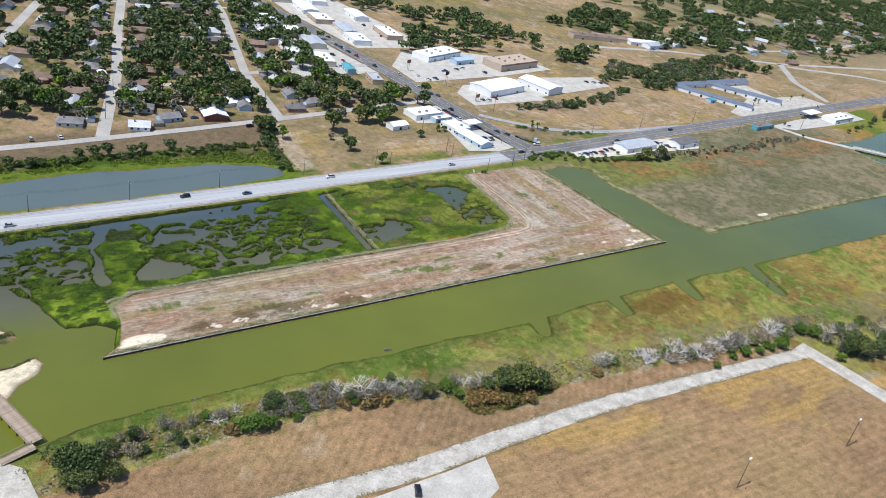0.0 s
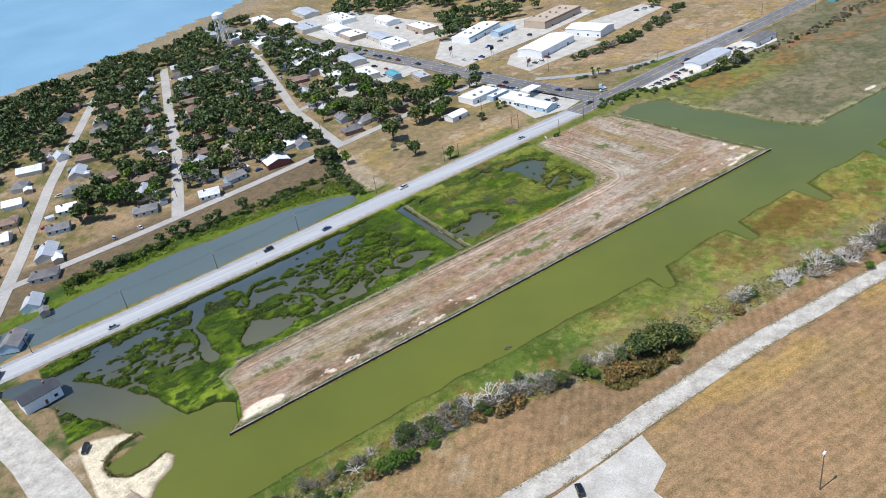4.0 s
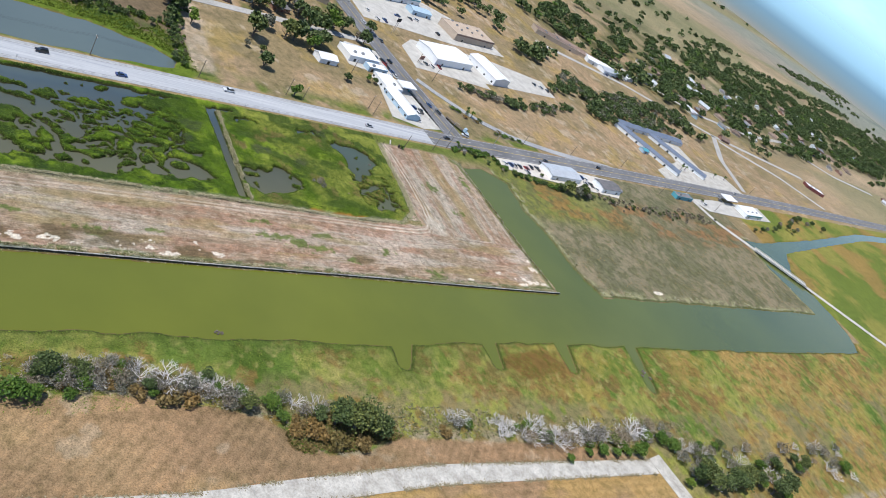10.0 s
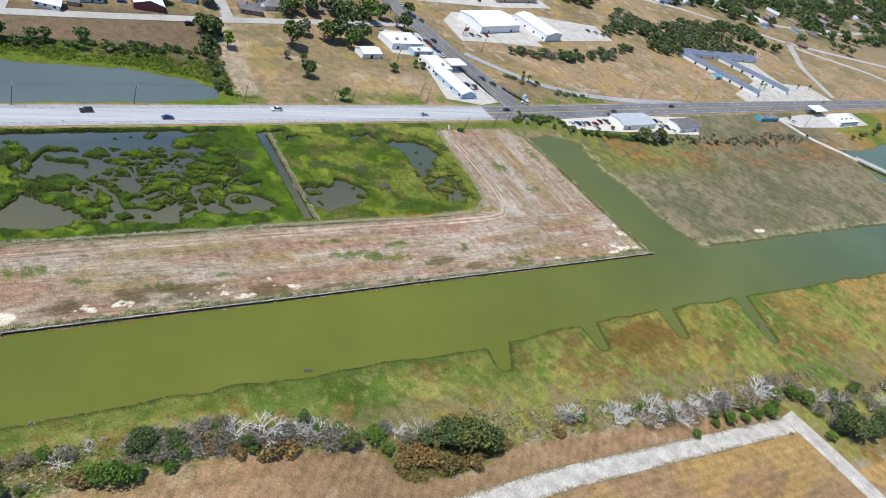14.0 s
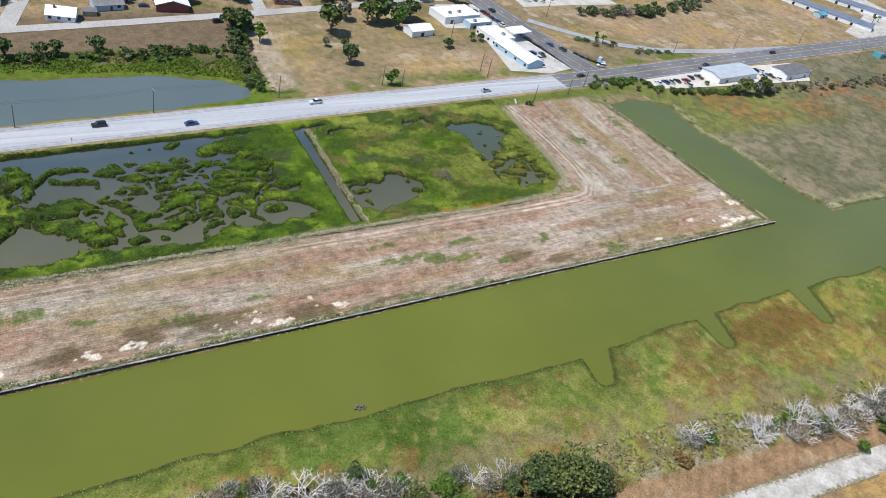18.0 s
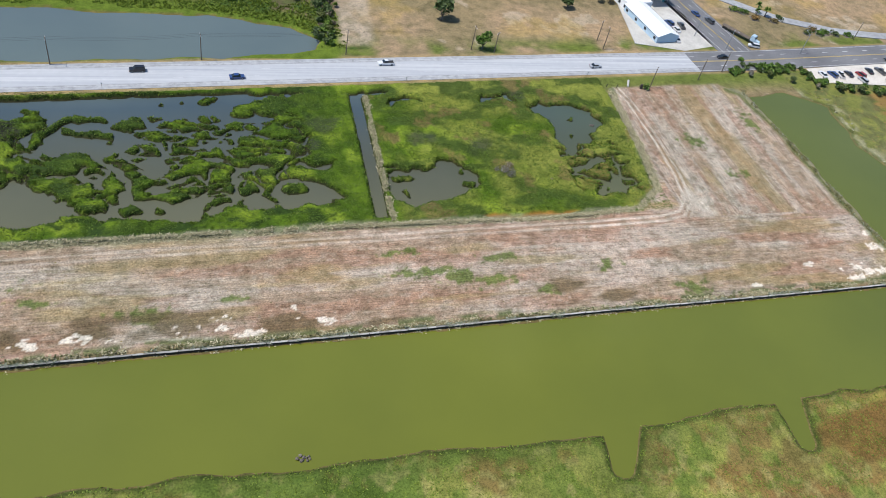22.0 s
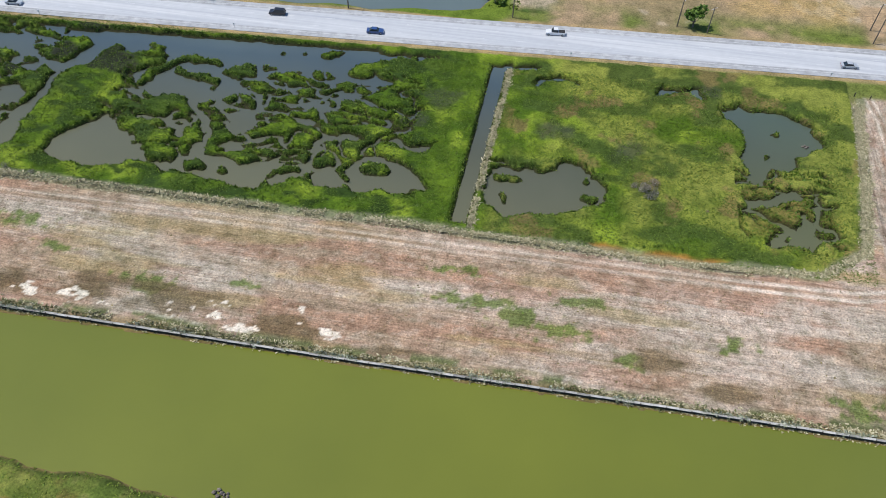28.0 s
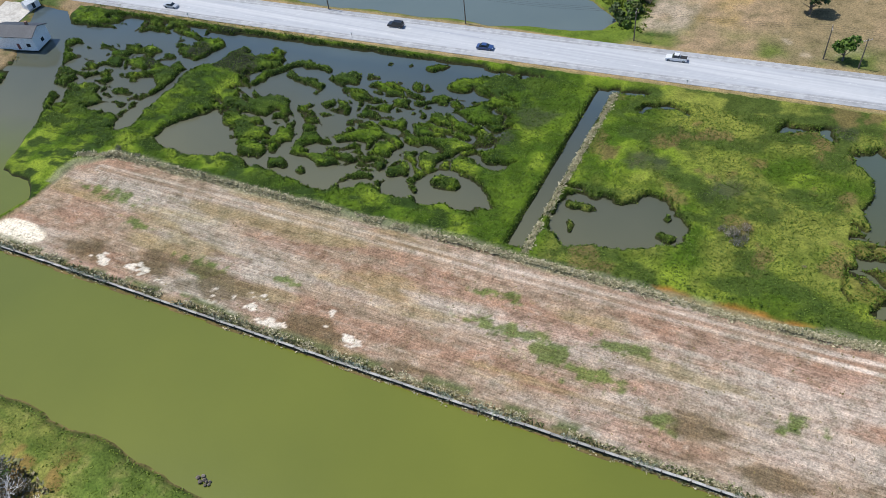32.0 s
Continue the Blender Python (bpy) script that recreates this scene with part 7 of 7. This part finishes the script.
# ---- poles, cables, posts ----
def pole(x, y, h, turn, arms=1, group="utility poles", lamp=False):
    t = thing("utility_pole" if not lamp else "street_lamp", "tall dark timber utility pole" if not lamp else "grey steel street lamp beside the junction", "pole", pose(x, y, 0, 0, 0, turn), group)
    part("shaft", [tube((0, 0, -0.4), (0, 0, h), 0.19, 0.12, 9)], m_pole if not lamp else m_steel, t)
    if lamp:
        part("arm", [tube((0, 0, h - 0.2), (2.6, 0, h + 0.4), 0.07, 0.05, 6)], m_steel, t)
        part("lamp_head", [box(2.2, -0.2, h + 0.34, 3.2, 0.2, h + 0.52)], m_steel, t)
        return t
    for k in range(arms):
        ca = part("cross_arm", [box(-1.2, -0.06, h - 0.6 - k, 1.2, 0.06, h - 0.46 - k)], m_wood, t)
        for sx in (-1.1, -0.5, 0.5, 1.1):
            part("insulator", [tube((sx, 0, h - 0.46 - k), (sx, 0, h - 0.24 - k), 0.06, 0.04, 6)], m_white, ca)
    return t


LINE = [(-215, 63), (-172, 68), (-131, 71.5), (-88, 72.6), (-43.5, 76.5), (5, 81), (53, 86), (109, 88)]
for x, y in LINE:
    pole(x, y, 10, 95, 1, "poles along the highway")
for (ax, ay), (bx, by) in zip(LINE, LINE[1:]):
    t = thing("cable", "thin black cable sagging between poles", "cable", pose(0, 0, 0), "overhead cables")
    pieces = []
    for o in (-0.9, 0.0, 0.9):
        pts = []
        for k in range(9):
            u = k / 8
            pts.append((ax + (bx - ax) * u + o * 0.1, ay + (by - ay) * u + o, 9.75 - 4 * 0.9 * u * (1 - u)))
        pieces += [tube(p, q, 0.02, 0.02, 3) for p, q in zip(pts, pts[1:])]
    part("wire", pieces, m_cable, t)
for x, y, h in ((43.2, -182.7, 13.5), (104.7, -187.7, 13.5), (-12, -181, 13.5)):
    p_ = pole(x, y, h, 10, 1, "poles in the mown field")
    part("lamp_frame", [box(-0.6, -0.3, h - 0.1, 0.6, 0.3, h + 0.25)], m_white, p_, "white floodlight frame")
pole(45.5, -184.5, 1.2, 0, 0, "poles in the mown field")
for x, y, h in ((118, 62.5, 9), (142, 67.5, 9.5), (156, 73, 9.5), (61.5, 84, 9), (109.5, 95, 9), (115, 132, 9), (192, 154, 10), (244, 101, 9), (192, 177, 8), (-169, 169, 9), (-155, 205, 9), (-146, 228, 9), (300, 105, 10), (370, 110, 10), (395, 82, 10), (445, 92, 10), (480, 78, 9), (620, 130, 10), (28, 190, 10), (-74, 176, 10), (-60, 216, 10)):
    pole(x, y, h, 40, 1)
for x, y, turn in ((168, 90, -90), (205, 88, 90), (158, 100, 0)):
    pole(x, y, 9.5, turn, 0, "junction lamps", True)
for x, y in ((-73, 60.5), (23, 64.8), (94, 69), (-130, 56)):
    t = thing("sign_post", "thin roadside marker post", "post", pose(x, y, 0.2), "roadside posts")
    part("post", [tube((0, 0, 0), (0, 0, 2.0), 0.05, 0.05, 6)], m_steel, t)
    part("plate", [box(-0.2, -0.03, 1.5, 0.2, 0.03, 2.05)], m_white, t)
for x, y, h, c_ in ((187, 211, 12, m_cable), (193, 176, 6, m_brick), (176, 250, 9, m_red)):
    t = thing("sign", "tall roadside sign on two posts", "sign", pose(x, y, 0.2, 0, 0, 20), "shop signs")
    for sx in (-1, 1):
        part("post", [tube((sx, 0, 0), (sx, 0, h), 0.14, 0.14, 8)], m_steel, t)
    part("board", [box(-2.2, -0.2, h - 2.6, 2.2, 0.2, h)], c_, t)

# ---- palms, flower beds ----
def palm(x, y, h, s=1.0, group="palms"):
    t = thing("palm_tree", "short fan palm with a ragged green head", "palm", pose(x, y, 0.1, 0, 0, x * 31 % 360) @ Matrix.Scale(s, 4), group)
    part("trunk", [tube((0, 0, -0.2), (0, 0, h * 0.5), 0.26, 0.2, 8), tube((0, 0, h * 0.5), (0.1, 0, h), 0.2, 0.22, 8)], m_bark, t)
    rg = np.random.RandomState(int(x * 7) % 1000)
    pieces = []
    for k in range(26):
        a_, e = rg.rand() * 2 * math.pi, rg.uniform(-0.5, 1.2)
        d = Vector((math.cos(a_) * math.cos(e), math.sin(a_) * math.cos(e), math.sin(e)))
        side = d.cross(Vector((0, 0, 1))).normalized() * 0.34
        b0, mid, tip = Vector((0.1, 0, h)), Vector((0.1, 0, h)) + d * 1.1, Vector((0.1, 0, h)) + d * 2.0 - Vector((0, 0, 0.5))
        pieces.append(([tuple(b0), tuple(mid + side), tuple(tip), tuple(mid - side)], [(0, 1, 2, 3)]))
    part("fronds", pieces, m_leaf2, t)
    return t


for x, y, h, s in ((203, 122, 4.5, 1.0), (206, 119, 4, 1.0), (201, 119, 3.6, 0.9), (178.5, 72, 2.4, 1.3), (490, 136, 5, 1), (560, 142, 4, 1), (582, 143, 4, 1), (500, 138, 4, 1), (115.2, 61.2, 1.6, 0.9)):
    palm(x, y, h, s)
for i, (x, y, mt) in enumerate([(192, 124, m_leaf2), (196, 122, m_leaf2), (199, 117, m_rust), (208, 115, m_rust), (213, 117, m_leaf), (221, 105, m_leaf), (227, 105, m_leaf2), (231, 106, m_leaf2), (236, 105, m_leaf), (243, 104, m_leaf2), (225, 108, m_rust)]):
    t = thing("flower_bed", "low planted bed of shrubs and yellow flowers", "flower bed", pose(x, y, 0.1, 0, 0, 40 * i), "junction planting")
    v, f = leaf_quads(crown_points(np.random.RandomState(70 + i), 2.6, 1.6, 0.0, 260, 6), 0.22, np.random.RandomState(80 + i), 0.5)
    part("shrubs", sheet("shrubs", v, f, mt, False), None, t)
    part("soil", [box(-2.2, -1.6, -0.1, 2.2, 1.6, 0.16)], m_bark, t)
# stump with old fronds, culvert pipe and gate posts by the track's end
t = thing("palm_stump", "dark burnt palm stump with hanging dead fronds", "stump", pose(113.5, 61.5, 0.1))
part("stump", [tube((0, 0, -0.2), (0.1, 0, 1.9), 0.5, 0.4, 9)], m_wood_dark, t)
part("dead_fronds", [tube((math.cos(k) * 0.3, math.sin(k) * 0.3, 1.9), (math.cos(k) * 0.95, math.sin(k) * 0.95, 0.2), 0.09, 0.03, 4) for k in np.arange(0, 6.2, 0.5)], m_wood_dark, t)
t = thing("culvert_pipe", "short grey concrete pipe lying on the grass", "pipe", pose(109.5, 64.5, 0.35, 0, 0, 62))
part("pipe", [tube((-2.2, 0, 0), (2.2, 0, 0), 0.42, 0.42, 14)], m_conc, t)
for x, y in ((103.5, 62), (99.5, 62.5)):
    t = thing("gate_post", "short dark timber gate post", "post", pose(x, y, 0.1), "gate posts")
    part("post", [tube((0, 0, -0.3), (0, 0, 1.3), 0.13, 0.12, 8)], m_wood_dark, t)

# ---- footbridge over the western arm ----
t = thing("footbridge", "weathered timber footbridge with rails and a side ramp", "bridge", pose(0, 0, 0), kind="structure")
A_, B_, C_ = Vector((-163, -46, 1.3)), Vector((-153.5, -75.5, 1.3)), Vector((-163.5, -79.5, 0.5))


def deck(p, q, width):
    d = (q - p)
    length, ang = d.length, math.degrees(math.atan2(d.y, d.x))
    m = pose(*((p + q) / 2), 0, math.degrees(-math.asin(d.z / length)), ang)
    plank = mesh("plank", [box(-0.21, -width / 2, -0.07, 0.21, width / 2, 0.0)], m_wood)
    for s in np.arange(-length / 2 + 0.25, length / 2, 0.46):
        o = part("plank", plank, None, t)
        o.matrix_basis = m @ pose(s, 0, 0)
    for sy in (-width / 2 + 0.1, width / 2 - 0.1):
        rl = part("handrail", [box(-length / 2, sy - 0.06, 1.0, length / 2, sy + 0.06, 1.12), box(-length / 2, sy - 0.04, 0.5, length / 2, sy + 0.04, 0.58)], m_wood, t)
        rl.matrix_basis = m
        for s in np.arange(-length / 2 + 0.2, length / 2, 1.9):
            o = part("rail_post", [box(-0.06, -0.06, -0.3, 0.06, 0.06, 1.05)], m_wood, t)
            o.matrix_basis = m @ pose(s, sy, 0)
    for sy in (-width / 2 + 0.3, width / 2 - 0.3):
        o = part("beam", [box(-length / 2, sy - 0.12, -0.5, length / 2, sy + 0.12, -0.08)], m_wood_dark, t)
        o.matrix_basis = m
        for s in np.arange(-length / 2 + 1, length / 2, 4.5):
            o = part("pier", [tube((0, 0, -3.0), (0, 0, -0.5), 0.2, 0.2, 8)], m_wood_dark, t)
            o.matrix_basis = m @ pose(s, sy, 0)


deck(A_, B_, 4.2)
deck(B_ + Vector((-0.6, -1.6, -0.01)), C_, 3.0)

# ---- canal bridge in the east ----
t = thing("canal_bridge", "flat pale concrete road bridge over the canal arm", "bridge", pose(508, 12, 0.3, 0, 0, -47), kind="structure")
part("deck", [box(-27, -3.6, 0.2, 27, 3.6, 0.75)], m_conc, t)
for sy in (-3.5, 3.5):
    part("parapet", [box(-27, sy - 0.15, 0.755, 27, sy + 0.15, 1.55)], m_conc, t)
for sx in (-18, -9, 0, 9, 18):
    for sy in (-2.4, 2.4):
        part("pier", [tube((sx, sy, -3.5), (sx, sy, 0.2), 0.35, 0.35, 10)], m_conc, t)
    part("pier_cap", [box(sx - 0.5, -3.3, -0.25, sx + 0.5, 3.3, 0.19)], m_conc, t)

# ---- litter on the water's edge ----
for i, (x, y, s) in enumerate([(-31, -71.6, 0.9), (-29.5, -71.9, 0.6), (-106, -73, 1.0), (84, 40, 0.7), (190, -92, 1.2), (192, -96, 1.0), (187, -94, 0.9)]):
    t = thing("rock_heap", "dark weathered rocks at the water's edge", "rocks", pose(x, y, -0.45, 0, 0, 60 * i) @ Matrix.Scale(s, 4), "shore rocks")
    for k in range(4):
        a_ = k * 1.6
        bm = bmesh.new()
        bmesh.ops.create_icosphere(bm, subdivisions=1, radius=0.6)
        for v in bm.verts:
            v.co *= 0.8 + 0.4 * noise.noise(v.co * 2 + Vector((i, k, 0)))
            v.co += Vector((math.cos(a_) * 0.8, math.sin(a_) * 0.6, 0.2))
        me = bpy.data.meshes.new("rock")
        bm.to_mesh(me)
        bm.free()
        me.materials.append(m_bark)
        part("rock", me, None, t)

# ---- house beyond the southern drive ----
t = thing("bungalow", "low house with a dark blue-grey metal roof beside the drive", "house", pose(190, -183, 0.15, 0, 0, -8))
part("wall", [gable_wall(26, 14, 3.0, 2.2)], m_cream, t)
part("roof", [gable(26, 14, 3.0, 2.2, 0.6)], m_navy, t)
for k in range(-5, 6):
    part("roof_rib", [box(k * 2.3 - 0.04, -0.2, 5.17, k * 2.3 + 0.04, 0.2, 5.28)], m_navy, t)
for x in (-8, -2, 5, 10):
    opening("window", x, 7, 1.0, 1.4, 1.3, "n", m_glass, t)
opening("door", 2, -7, 0, 1.0, 2.1, "s", m_red, t)
fence_t = thing("garden_fence", "dark timber fence round the bungalow's yard", "fence", pose(0, 0, 0))
slat = mesh("slat", [box(-0.95, -0.04, 0.0, 0.95, 0.04, 1.7)], m_pole)
for k in range(14):
    o = part("slat", slat, None, fence_t)
    o.matrix_basis = pose(177 + k * 1.95, -171.5 + k * 0.12, 0.12, 0, 0, 3.5)

# long brown-roofed school block and white sheds in the eastern suburb
store("long_block", 512, 341, -26, 62, 13, 3.6, m_tan, m_shingle2, "long low block with a pinkish-brown roof", False, 2.0, 3, 6)
store("white_shed", 548, 316, 6, 34, 14, 4.0, m_white, m_silver, "white metal shed with parked cars", False, 1.6, 2, 4, category="shed")
store("white_shed", 590, 322, 14, 22, 12, 3.6, m_white, m_white, "small white workshop with a flat roof", True, 1.5, 2, 4, category="shed")
store("pink_shop", 894, 195, -30, 30, 12, 3.6, m_red, m_white, "red-walled shop with a white roof", True, 1.5, 2, 4)
road("road_suburb_lane", [(590, 352), (615, 349), (692, 314), (730, 300), (860, 300)], 6, m_street, "pale lane between eastern houses", 0.3)
road("road_suburb_lane_2", [(700, 240), (724, 228), (796, 198), (853, 148)], 7, m_street, "pale lane to the highway", 0.3)
road("road_suburb_lane_3", [(869, 302), (1030, 334), (1041, 302), (1107, 273), (1250, 260)], 7, m_street, "pale suburban street", 0.3)
for i, (x, y) in enumerate(((530, 305), (536, 306), (542, 307), (551, 308), (560, 309), (570, 311), (578, 313), (600, 314), (1065, 340), (1130, 330), (1180, 320))):
    put_car(kinds[i % 5], paints[(i * 3) % 8], x, y, 80 + 7 * i)

# cars by the kerbs of the town streets, and garden sheds behind the houses
def at_length(points, s):
    p = np.array(points, float)
    at = np.r_[0, np.cumsum(np.hypot(*np.diff(p, axis=0).T))]
    q, r = [np.array([np.interp(k, at, p[:, 0]), np.interp(k, at, p[:, 1])]) for k in (s, s + 1)]
    return q, r - q


rs = np.random.RandomState(71)
for pts, count, last in ((STREET_1, 14, 330), (STREET_2, 13, 330), (STREET_W, 8, 260), (CROSS, 6, 300), (NS, 10, 420)):
    for i in range(count):
        q, d = at_length(pts, rs.uniform(15, last))
        off = rs.choice((-1, 1)) * (rs.uniform(5.5, 9.0) if pts is not NS else 3.0)
        turn = math.degrees(math.atan2(d[1], d[0])) + (0 if pts is NS else rs.choice((0, 90)))
        put_car(kinds[rs.randint(5)], paints[rs.randint(8)], q[0] - d[1] * off, q[1] + d[0] * off, turn, z=0.3 if pts is not NS else 0.52)
SHEDS = []
for k, (w, d, h, wall, roof, lb) in enumerate(((4.5, 3.4, 2.2, m_white, m_silver, "small white metal garden shed behind a house"), (5.5, 4.0, 2.3, m_wood, m_shingle, "weathered timber shed with a grey roof"), (6.5, 5.0, 2.6, m_tan, m_white, "tan carport with a white metal roof"))):
    t = thing("garden_shed", lb, "shed", pose(-60 + 9 * k, 205 + 22 * k, 0.1, 0, 0, 20 * k), "garden sheds")
    part("wall", [gable_wall(w, d, h, 0.8)], wall, t)
    part("roof", [gable(w, d, h, 0.8, 0.25)], roof, t)
    opening("door", 0, -d / 2, 0, 1.0, 1.9, "s", m_glass, t)
    SHEDS.append(t)
for i, (x, y, turn) in enumerate(HOUSES[:90]):
    if y < 420 and i % 2 == 0:
        a_ = radians(turn + 180 * rs.randint(2) + 35)
        copy_thing(SHEDS[i // 2 % 3], pose(x + 11.5 * math.cos(a_), y + 11.5 * math.sin(a_), 0.1, 0, 0, turn + 15))
